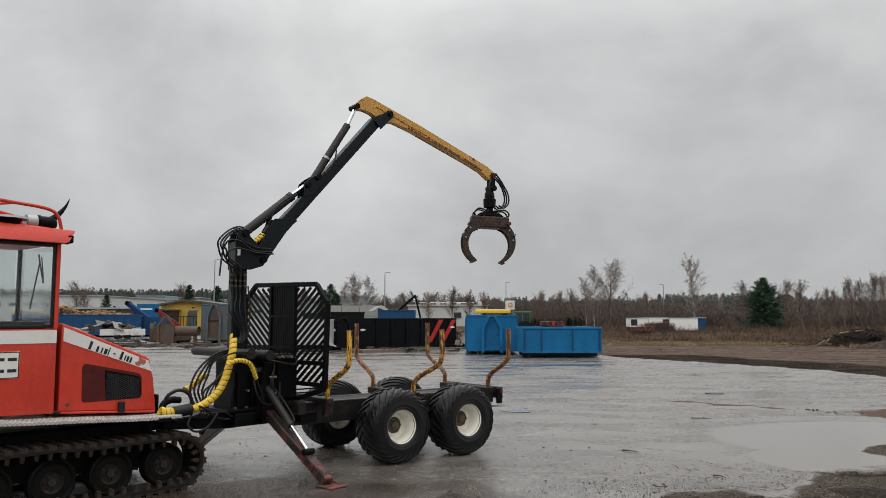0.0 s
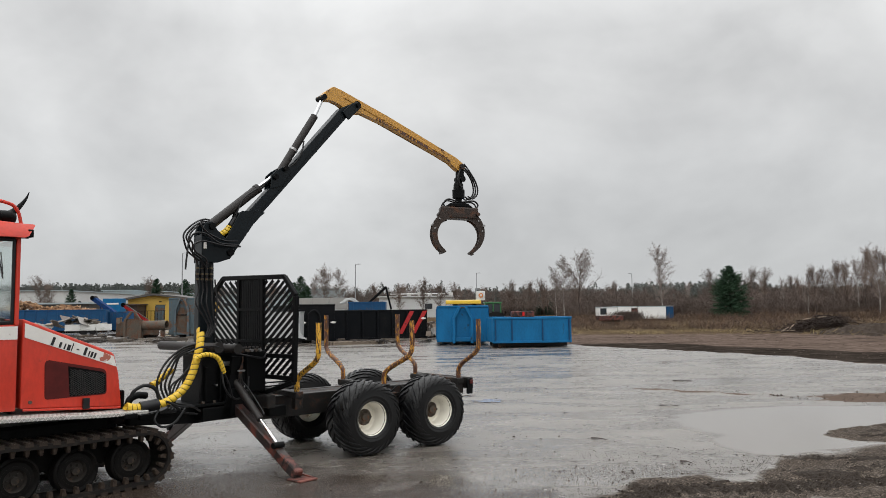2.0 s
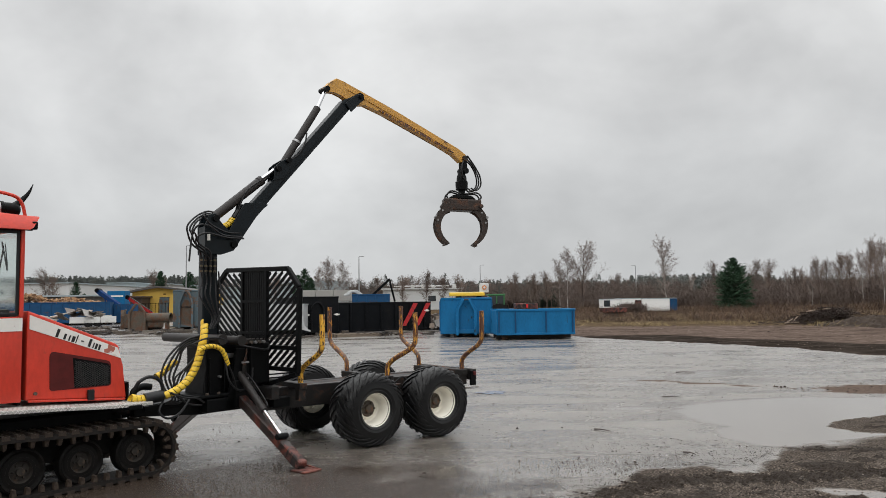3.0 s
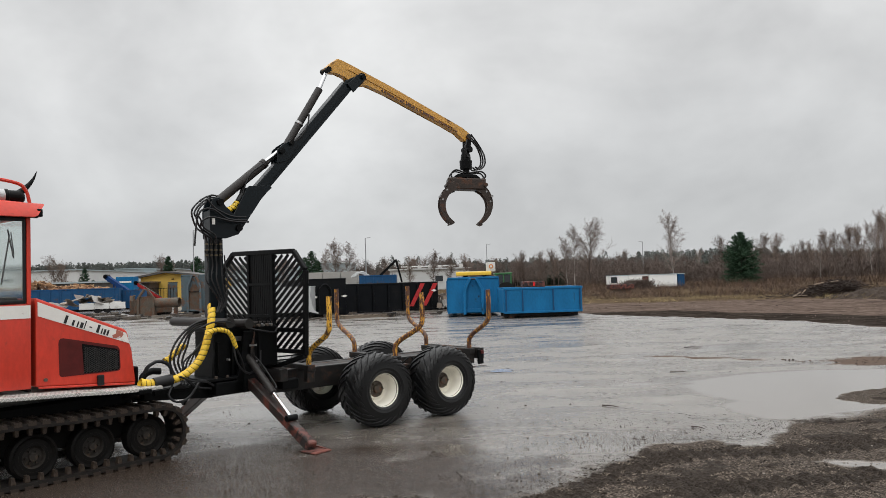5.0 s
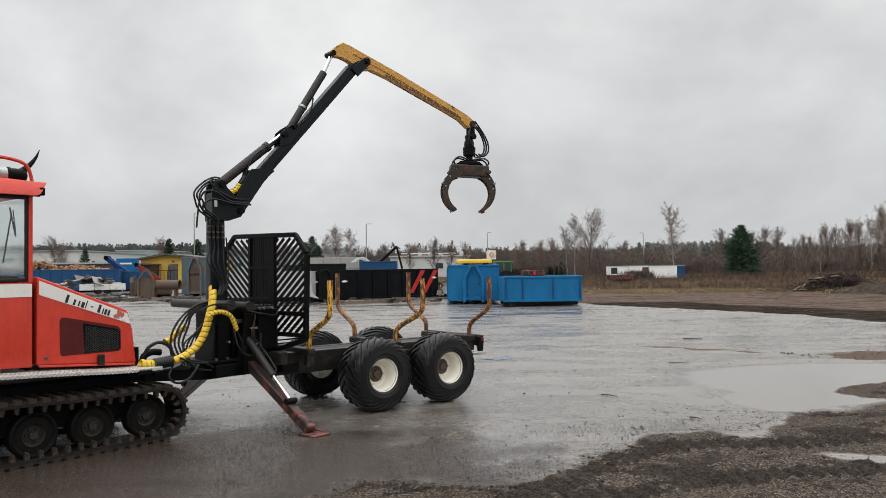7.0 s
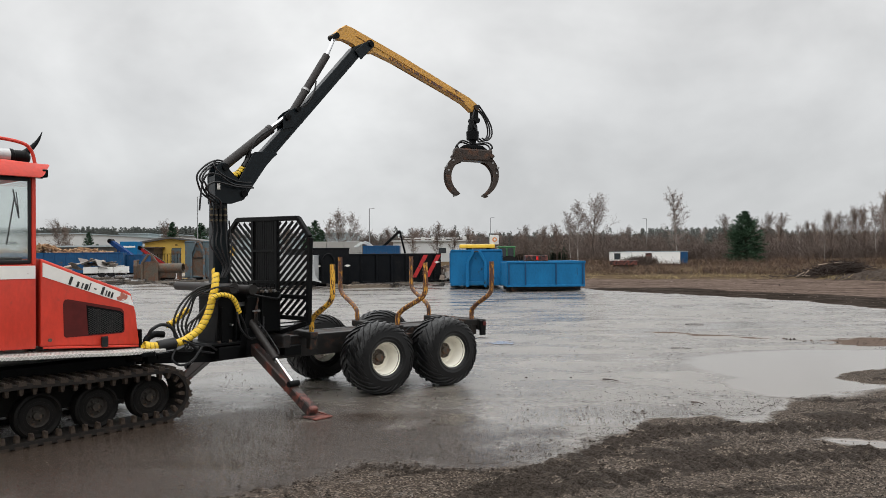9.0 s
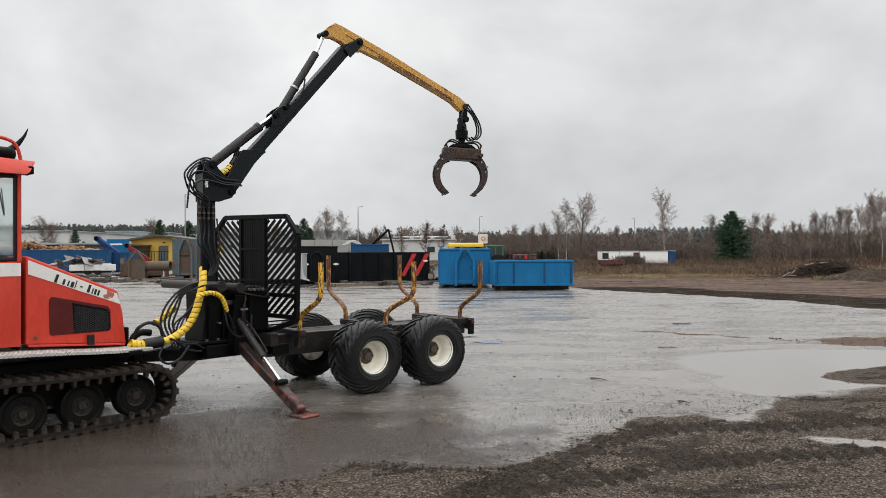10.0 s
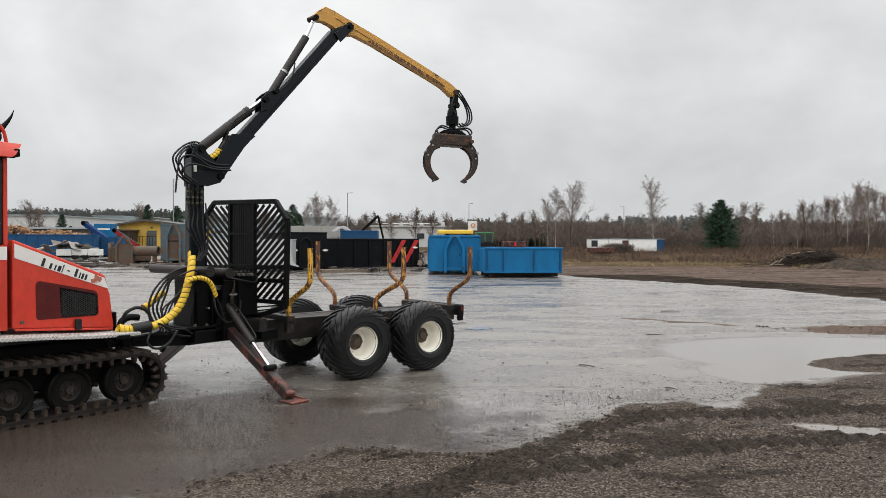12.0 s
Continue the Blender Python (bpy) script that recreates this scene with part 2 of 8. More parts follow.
M_BIRCH = surface("birch_bark", (0.40, 0.37, 0.34), 0.85, vary=0.25, second=(0.06, 0.05, 0.045), second_at=(0.52, 0.58), second_scale=2.5, bump=0.0)
M_TWIG = surface("bare_twigs", (0.26, 0.212, 0.19), 0.9, spec=0.1, vary=0.3, random_tint=0.3, bump=0.0)
M_TWIGBROWN = surface("brown_twigs", (0.205, 0.156, 0.132), 0.9, spec=0.1, vary=0.3, random_tint=0.35, bump=0.0)
M_CUTWOOD = surface("pale_broken_wood", (0.30, 0.225, 0.17), 0.85, vary=0.3, random_tint=0.3, bump=0.0)
M_WETWOOD = surface("wet_dark_branches", (0.040, 0.029, 0.024), 0.85, spec=0.15, vary=0.4, bump=0.0)
M_SPRUCE = surface("spruce_needles", (0.052, 0.098, 0.058), 0.85, spec=0.15, vary=0.45, grain=3.0, random_tint=0.35, bump=0.0)
M_BRUSH = island_material("dry_brush", [(0.0, (0.030, 0.020, 0.017)), (0.55, (0.098, 0.056, 0.038)), (0.86, (0.155, 0.095, 0.058)), (1.0, (0.29, 0.21, 0.11))], 0.95)
M_WOODS = surface("distant_woods", (0.074, 0.062, 0.055), 0.95, spec=0.1, vary=0.4, grain=1.2, stain=0.12, second=(0.035, 0.05, 0.035), second_at=(0.5, 0.6), second_scale=0.1, bump=0.0)
M_GRASS = island_material("dry_grass", [(0.0, (0.08, 0.055, 0.035)), (0.45, (0.27, 0.20, 0.095)), (1.0, (0.46, 0.36, 0.18))], 0.95)
M_SOIL = surface("dark_heap_soil", (0.052, 0.040, 0.032), 0.95, spec=0.1, vary=0.45, grain=6.0, stain=1.0, bump=0.5, bump_scale=9.0)
M_TWIGFAR = surface("distant_twigs", (0.125, 0.098, 0.085), 0.9, spec=0.1, vary=0.3, grain=2.0, stain=0.1, bump=0.0)
# road wheel hubs: mud brown, darkened to paint in the shade under the deck
M_MUDSHADE = surface("caked_mud", (0.016, 0.0125, 0.0095), 0.8, vary=0.4, second=(0.05, 0.032, 0.02), bump=0.4)
M_GRIT = surface("dark_grit", (0.032, 0.025, 0.020), 0.8, spec=0.1, vary=0.4, bump=0.0)
M_BRASS = surface("tarnished_brass", (0.12, 0.095, 0.06), 0.45, metal=0.6, vary=0.3, bump=0.0)
# far needles greyed and lightened: distance haze is put into the colour
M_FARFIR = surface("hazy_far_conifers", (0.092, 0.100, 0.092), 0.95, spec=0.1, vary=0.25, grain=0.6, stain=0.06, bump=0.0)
M_CABIN = surface("white_cabin_paint", (0.84, 0.84, 0.82), 0.6, vary=0.05, stain=0.5, grain=2.0, second=(0.45, 0.42, 0.38), second_at=(0.62, 0.75), second_scale=0.8)
M_CONVEYOR = surface("deep_blue_paint", (0.010, 0.042, 0.145), 0.7, spec=0.12, vary=0.25, second=(0.03, 0.04, 0.07), second_at=(0.55, 0.68), second_scale=2.0)
M_LAMP = surface("lamp_grey", (0.30, 0.31, 0.32), 0.5, metal=0.5)


def glass(name, tint=(0.86, 0.9, 0.89)):
    m, nt, b = shade(name)
    b.inputs["Base Color"].default_value = (*tint, 1)
    b.inputs["Roughness"].default_value = 0.03
    b.inputs["IOR"].default_value = 1.45
    b.inputs["Transmission Weight"].default_value = 1.0
    return m


M_GLASS = glass("window_glass")
M_DARKGLASS = surface("dark_window", (0.03, 0.035, 0.04), 0.1, vary=0.1, bump=0.0)
M_WARNLAMP = surface("red_lamp_lens", (0.7, 0.02, 0.02), 0.2, vary=0.05, bump=0.0)


# ---- mesh helpers ----
def thing(name, m, label, category, group="", kind=""):
    ob = new(name)
    ob.matrix_basis = m
    ob.empty_display_size = 0.2
    return tagged(ob, label, category, group, kind)


def part(name, bm, material, parent=None, label="", smooth=False, kind=""):
    me = bpy.data.meshes.new(name)
    bmesh.ops.recalc_face_normals(bm, faces=bm.faces)
    if smooth:
        for f in bm.faces:
            f.smooth = True
    bm.to_mesh(me)
    bm.free()
    for mt in material if isinstance(material, (list, tuple)) else [material]:
        me.materials.append(mt)
    if smooth:
        me.set_sharp_from_angle(angle=radians(38))
    ob = new(name, me)
    if parent:
        ob.parent = parent
    return tagged(ob, label, kind=kind)


def bevelled(bm, geom_edges, w, seg=2):
    if w > 0:
        bmesh.ops.bevel(bm, geom=geom_edges, offset=w, segments=seg, affect="EDGES", clamp_overlap=True, profile=0.6)


def add_box(bm, c, s, bevel=0.0, rot=None, seg=1):
    r = bmesh.ops.create_cube(bm, size=1.0)
    m = Matrix.Translation(c) @ (rot if rot else Matrix()) @ Matrix.Diagonal((*s, 1))
    bmesh.ops.transform(bm, matrix=m, verts=r["verts"])
    if bevel:
        bevelled(bm, list({e for v in r["verts"] for e in v.link_edges}), bevel, seg)
    return bm


def box(c, s, bevel=0.0, rot=None, seg=1):
    return add_box(bmesh.new(), c, s, bevel, rot, seg)


def between(p0, p1, up=(0, 0, 1)):
    """A frame whose x runs from p0 to p1, at their middle, and the length."""
    a, b = Vector(p0), Vector(p1)
    x = (b - a).normalized()
    u = Vector(up)
    if abs(x.dot(u)) > 0.99:
        u = Vector((0, 1, 0))
    y = u.cross(x).normalized()
    z = x.cross(y)
    m = Matrix((x, y, z)).transposed().to_4x4()
    return Matrix.Translation((a + b) / 2) @ m, (b - a).length


def add_bar(bm, p0, p1, w, h, bevel=0.0, up=(0, 0, 1)):
    m, n = between(p0, p1, up)
    r = bmesh.ops.create_cube(bm, size=1.0)
    bmesh.ops.transform(bm, matrix=m @ Matrix.Diagonal((n, w, h, 1)), verts=r["verts"])
    if bevel:
        bevelled(bm, list({e for v in r["verts"] for e in v.link_edges}), bevel, 1)
    return bm


def bar(p0, p1, w, h, bevel=0.0, up=(0, 0, 1)):
    return add_bar(bmesh.new(), p0, p1, w, h, bevel, up)


def add_rod(bm, p0, p1, r0, r1=None, seg=16):
    m, n = between(p0, p1)
    r = bmesh.ops.create_cone(bm, cap_ends=True, segments=seg, radius1=r0, radius2=r0 if r1 is None else r1, depth=n)
    bmesh.ops.transform(bm, matrix=m @ Matrix.Rotation(radians(90), 4, "Y"), verts=r["verts"])
    return bm


def rod(p0, p1, r0, r1=None, seg=16):
    return add_rod(bmesh.new(), p0, p1, r0, r1, seg)


def add_profile(bm, pts, y0, y1, bevel=0.0, seg=2):
    """A solid from a closed outline of (x, z), from y0 to y1."""
    a = [bm.verts.new((x, y0, z)) for x, z in pts]
    b = [bm.verts.new((x, y1, z)) for x, z in pts]
    n = len(pts)
    faces = [bm.faces.new(a), bm.faces.new(b[::-1])]
    for i in range(n):
        faces.append(bm.faces.new((a[i], b[i], b[(i + 1) % n], a[(i + 1) % n])))
    if bevel:
        bevelled(bm, list({e for f in faces for e in f.edges}), bevel, seg)
    return bm


def profile(pts, y0, y1, bevel=0.0, seg=2):
    return add_profile(bmesh.new(), pts, y0, y1, bevel, seg)


def smooth_path(pts, steps=8):
    """A Catmull-Rom curve through the points."""
    p = [Vector(q) for q in pts]
    p = [2 * p[0] - p[1]] + p + [2 * p[-1] - p[-2]]
    out = []
    for i in range(1, len(p) - 2):
        for k in range(steps):
            t = k / steps
            out.append(0.5 * (2 * p[i] + (p[i + 1] - p[i - 1]) * t + (2 * p[i - 1] - 5 * p[i] + 4 * p[i + 1] - p[i + 2]) * t * t
                              + (3 * p[i] - p[i - 1] - 3 * p[i + 1] + p[i + 2]) * t ** 3))
    return out + [p[-2]]


def add_tube(bm, path, radius, seg=8, swell=None):
    """A tube along points; swell(i) scales the radius at a ring."""
    ups, rings = None, []
    n = len(path)
    for i, p in enumerate(path):
        d = (path[min(i + 1, n - 1)] - path[max(i - 1, 0)]).normalized()
        if ups is None:
            ups = d.orthogonal().normalized()
        ups = (ups - d * ups.dot(d)).normalized()
        side = d.cross(ups)
        r = radius * (swell(i) if swell else 1)
        rings.append([bm.verts.new(p + r * (ups * math.cos(2 * math.pi * k / seg) + side * math.sin(2 * math.pi * k / seg))) for k in range(seg)])
    for a, b in zip(rings, rings[1:]):
        for k in range(seg):
            bm.faces.new((a[k], a[(k + 1) % seg], b[(k + 1) % seg], b[k]))
    bm.faces.new(rings[0][::-1])
    bm.faces.new(rings[-1])
    return bm


def tube(pts, radius, seg=8, steps=8):
    return add_tube(bmesh.new(), smooth_path(pts, steps), radius, seg)


def wrapped(pts, radius, pitch=0.060):
    """A hose in a spiral wrap: flat bands wound round it with a dark gap between the turns."""
    path = smooth_path(pts, 10)
    dist = [0.0]
    for a, b in zip(path, path[1:]):
        dist.append(dist[-1] + (b - a).length)
    count, seg = max(24, int(dist[-1] / (pitch / 8))), 14

    def at(u):
        u = min(max(u, 0.0), 1.0) * dist[-1]
        i = min(max(int(np.searchsorted(dist, u)) - 1, 0), len(path) - 2)
        return path[i].lerp(path[i + 1], (u - dist[i]) / max(dist[i + 1] - dist[i], 1e-6))

    bm, rings, ups = bmesh.new(), [], None
    for i in range(count):
        ring = []
        for k in range(seg):
            u = (i + 8 * k / seg) / (count + 7)
            p, d = at(u), (at(u + 0.01) - at(u - 0.01)).normalized()
            if ups is None:
                ups = d.orthogonal().normalized()
            up = (ups - d * ups.dot(d)).normalized()
            side = d.cross(up)
            a = 2 * math.pi * k / seg
            ring.append(bm.verts.new(p + radius * (0.90 if i % 8 == 7 else 1.0 if i % 8 in (0, 6) else 1.025) * (up * math.cos(a) + side * math.sin(a))))
        rings.append(ring)
    for i, (a, b) in enumerate(zip(rings, rings[1:])):
        for k in range(seg):
            j = (k + 1) % seg
            if k < seg - 1:
                f = bm.faces.new((a[k], a[j], b[j], b[k]))
            elif i + 9 < count:
                f = bm.faces.new((a[k], rings[i + 8][0], rings[i + 9][0], b[k]))
            else:
                continue
            f.material_index = 1 if i % 8 == 7 else 0
    return bm


def add_lathe(bm, outline, seg=40, axis="Y"):
    """Turn an outline of (radius, along) about the axis."""
    rings = []
    for k in range(seg):
        a = 2 * math.pi * k / seg
        rings.append([bm.verts.new((r * math.cos(a), h, r * math.sin(a))) for r, h in outline])
    n = len(outline)
    for k in range(seg):
        p, q = rings[k], rings[(k + 1) % seg]
        for i in range(n - 1):
            bm.faces.new((p[i], p[i + 1], q[i + 1], q[i]))
    return bm


def lathe(outline, seg=40):
    return add_lathe(bmesh.new(), outline, seg)


# ---- ground: one sheet of wet asphalt, gravel, puddle, bare soil and grass ----
def along(pts, v):
    return np.interp(v, [p[0] for p in pts], [p[1] for p in pts])


def step(v, lo, hi):
    u = np.clip((v - lo) / (hi - lo), 0, 1)
    return u * u * (3 - 2 * u)


def waves(x, y, size, seed, octaves=4):
    """Smooth random relief from turned sine sheets, about -1 to 1."""
    rng = np.random.RandomState(seed)
    out, amp, total = np.zeros_like(x), 1.0, 0.0
    for _ in range(octaves):
        for _ in range(3):
            a, ph = rng.uniform(0, math.pi), rng.uniform(0, 6.28)
            k = 2 * math.pi / size * rng.uniform(0.7, 1.3)
            u = x * math.cos(a) + y * math.sin(a)
            w = -x * math.sin(a) + y * math.cos(a)
            out += amp * np.sin(k * u + ph + 1.3 * np.sin(0.61 * k * w + 2 * ph)) / 3
        total += amp
        amp *= 0.55
        size *= 0.47
    return out / total


VERGE = [(-6, 2.0), (-3, 4.2), (-1.5, 5.25), (-0.9, 5.85), (-0.5, 6.25), (0.0, 6.25), (0.4, 5.95), (0.9, 6.05), (1.1, 6.35), (1.85, 7.15), (2.2, 7.6), (2.9, 7.6), (3.3, 7.5), (3.7, 8.0), (4.0, 8.4), (4.6, 8.7), (5.2, 9.05), (9, 10.2), (14, 11.5), (40, 14)]
YARD_EDGE = [(10, 16.5), (14, 14.2), (18, 13.3), (22.3, 12.75), (25.2, 12.2), (28.2, 10.6), (30.4, 9.2), (33.9, 7.3), (38, 6.6), (60, 5), (90, 4)]
GRASS_EDGE = [(8, 46), (9.7, 44.7), (14.5, 44), (18, 43), (24.3, 40.3), (30, 36), (45, 28), (80, 18)]
RUT = [(-0.6, 4.3), (0.3, 5.25), (0.8, 5.8), (1.33, 6.42), (2.08, 7.1), (2.76, 7.3), (3.12, 7.2), (4.03, 7.32), (8, 7.6)]
RUT_LEFT = [(-1.7, 5.2), (-1.2, 5.7), (-0.8, 6.0), (-0.4, 6.2), (0.0, 6.1)]
RUT_LOW = [(0.6, 5.35), (1.62, 5.82), (2.19, 6.02), (2.82, 6.12), (3.44, 6.27), (5.0, 6.6)]


def gravel_mask(x, y):
    g = step(along(VERGE, x) - y + 0.26 * waves(x, y, 1.3, 3), -0.4, 0.35)
    c, s = math.cos(radians(8)), math.sin(radians(8))
    u, w = (x - 7.3) * c + (y - 10.1) * s, -(x - 7.3) * s + (y - 10.1) * c
    isle = step(1.0 - np.hypot(u / 2.0, w / 0.85) + 0.12 * waves(x, y, 0.9, 5), 0.0, 0.07)
    g *= 0.62 + 0.38 * step(x + 0.6 * waves(x, y, 1.1, 6), -0.5, 1.1)
    return np.maximum(g, isle)


def puddle_mask(x, y):
    d = np.maximum(1.0 - np.hypot((x - 6.4) / 2.9, (y - 10.95) / 2.2), 0.9 - np.hypot((x - 4.7) / 1.2, (y - 9.4) / 1.15)) + 0.08 * waves(x, y, 1.6, 8)
    d2 = 1.0 - np.hypot((x - 4.3) / 1.0, (y - 6.42 + 0.35 * (x - 4.3)) / 0.17) + 0.2 * waves(x, y, 0.5, 9)
    return np.maximum(step(d, 0.0, 0.22) * (1 - gravel_mask(x, y)), step(d2, 0.0, 0.3))


def rut_depth(x, y):
    """Wheel marks pressed into the gravel, with the tread's cross bars."""
    best = np.full_like(x, 9.0)
    run = np.zeros_like(x)
    for line in (RUT, RUT_LOW, RUT_LEFT):
        acc = 0.0
        for (x0, y0), (x1, y1) in zip(line, line[1:]):
            n = math.hypot(x1 - x0, y1 - y0)
            u = np.clip(((x - x0) * (x1 - x0) + (y - y0) * (y1 - y0)) / n ** 2, 0, 1)
            d = np.hypot(x - x0 - u * (x1 - x0), y - y0 - u * (y1 - y0))
            run = np.where(d < best, acc + u * n, run)
            best = np.minimum(best, d)
            acc += n
    bed = np.exp(-(best / 0.26) ** 2) * np.clip(0.95 + 0.7 * waves(x * 0.6, y * 1.4, 0.55, 34, 3), 0.2, 1.15)
    return bed * (-0.022 + 0.024 * np.sin(run * 2 * math.pi / 0.15 + 2.2 * np.abs(best) / 0.26)) + 0.016 * np.exp(-((best - 0.42) / 0.12) ** 2), bed


def spaced(lo, a, b, hi, fine, grow=1.12):
    v = list(np.arange(a, b + 1e-6, fine))
    s, p = fine, a
    while p > lo:
        s *= grow
        p -= s
        v.insert(0, max(p, lo))
    s, p = fine, b
    while p < hi:
        s *= grow
        p += s
        v.append(min(p, hi))
    return np.array(v)


def build_ground():
    xs, ys = spaced(-2500, -2.8, 5.8, 5.8, 0.025, 1.1), spaced(-2000, 4.5, 10.0, 10.0, 0.025, 1.05)
    xs = np.concatenate([xs, np.arange(5.86, 10.6, 0.06), spaced(10.64, 10.64, 10.7, 2500, 0.06, 1.1)])
    ys = np.concatenate([ys, np.arange(10.06, 17.0, 0.06), spaced(17.04, 17.04, 17.1, 4000, 0.06, 1.05)])
    gx, gy = np.meshgrid(xs, ys)
    x, y = gx.ravel(), gy.ravel()
    gravel, puddle = gravel_mask(x, y), puddle_mask(x, y)
    edge = x - along(YARD_EDGE, y) + 0.5 * waves(x, y, 3.0, 11)
    soil = np.where((y > 9.5), step(edge, -0.15, 0.35), 0.0)
    soil = np.where(y > 75, 1.0, soil)
    mud = soil * (1 - step(edge + 0.8 * waves(x, y, 6.0, 12), 3.4, 5.2)) * step(-y, -36.5, -34.0)
    grass = np.where(x > 6, step(y - along(GRASS_EDGE, x) + 1.2 * waves(x, y, 5.0, 13), -1.0, 1.0), step(y, 74, 78))
    dirt = np.maximum(step(1 - np.hypot((x - 5.6) / 2.4, (y - 15.2 + 0.75 * (x - 5.6)) / 0.5) + 0.95 * waves(x * 0.6, y, 0.9, 14), 0.35, 1.0),
                      step(1 - np.hypot((x - 8.7) / 1.75, (y - 13.8) / 0.85) + 0.3 * waves(x, y, 1.2, 15), 0.05, 0.3))
    dirt *= 0.8 * (1 - puddle)
    rut, bed = rut_depth(x, y)
    clod = step(np.maximum(0.92 * bed, 0.37 + 0.75 * waves(x * 0.4, y, 0.85, 30, 4)) + 0.30 * waves(x * 0.5, y, 0.16, 31, 3), 0.45, 0.72) * step(gravel, 0.3, 0.7)
    clod *= step(x, -5.0, -3.0) * step(-x, -11.0, -8.5) * step(y, 3.0, 4.2) * step(-y, -14.0, -11.5)
    # patch round the machine: mud plus the machine's dark reflection painted in
    stain = step(1.25 - np.hypot((x + 1.7) / 3.1, (y - 6.5) / 2.4) + 0.40 * waves(x, y, 1.1, 70), 0.0, 0.8)
    near = np.exp(-np.hypot(x - 2, y - 7) / 40)
    z = 0.0025 * waves(x, y, 2.5, 20) * (1 - puddle)
    z += gravel * (1 - puddle) * (0.008 + 0.006 * waves(x, y, 0.42, 21, 5) + 0.010 * waves(x, y, 1.6, 22) + rut)
    z += clod * (1 - puddle) * (0.008 + 0.042 * np.maximum(0, waves(x * 0.7, y * 1.2, 0.20, 33, 3)))
    z += soil * (0.03 + 0.04 * waves(x, y, 2.2, 23) * near + 0.05 * waves(x, y, 7, 24)) + mud * 0.02 * waves(x, y, 0.8, 25)
    z += grass * 0.15 + dirt * 0.008
    z = np.where(np.hypot(x, y) > 300, 0.0, z)
    n, k = len(ys), len(xs)
    idx = np.arange(n * k).reshape(n, k)
    quads = np.stack([idx[:-1, :-1], idx[:-1, 1:], idx[1:, 1:], idx[1:, :-1]], -1).reshape(-1, 4)
    me = bpy.data.meshes.new("ground")
    me.from_pydata(np.stack([x, y, z], 1).tolist(), [], quads.tolist())
    me.polygons.foreach_set("use_smooth", np.ones(len(me.polygons), bool))
    for name, v in (("gravel", gravel), ("puddle", puddle), ("soil", soil), ("mud", mud), ("grass", grass), ("dirt", dirt), ("clod", clod), ("stain", stain)):
        me.attributes.new(name, "FLOAT", "POINT").data.foreach_set("value", v.astype(np.float32))
    me.materials.append(ground_material())
    return tagged(new("ground", me), "wet grey asphalt yard with gravel, puddle, bare soil and dry grass", "ground", kind="structure")


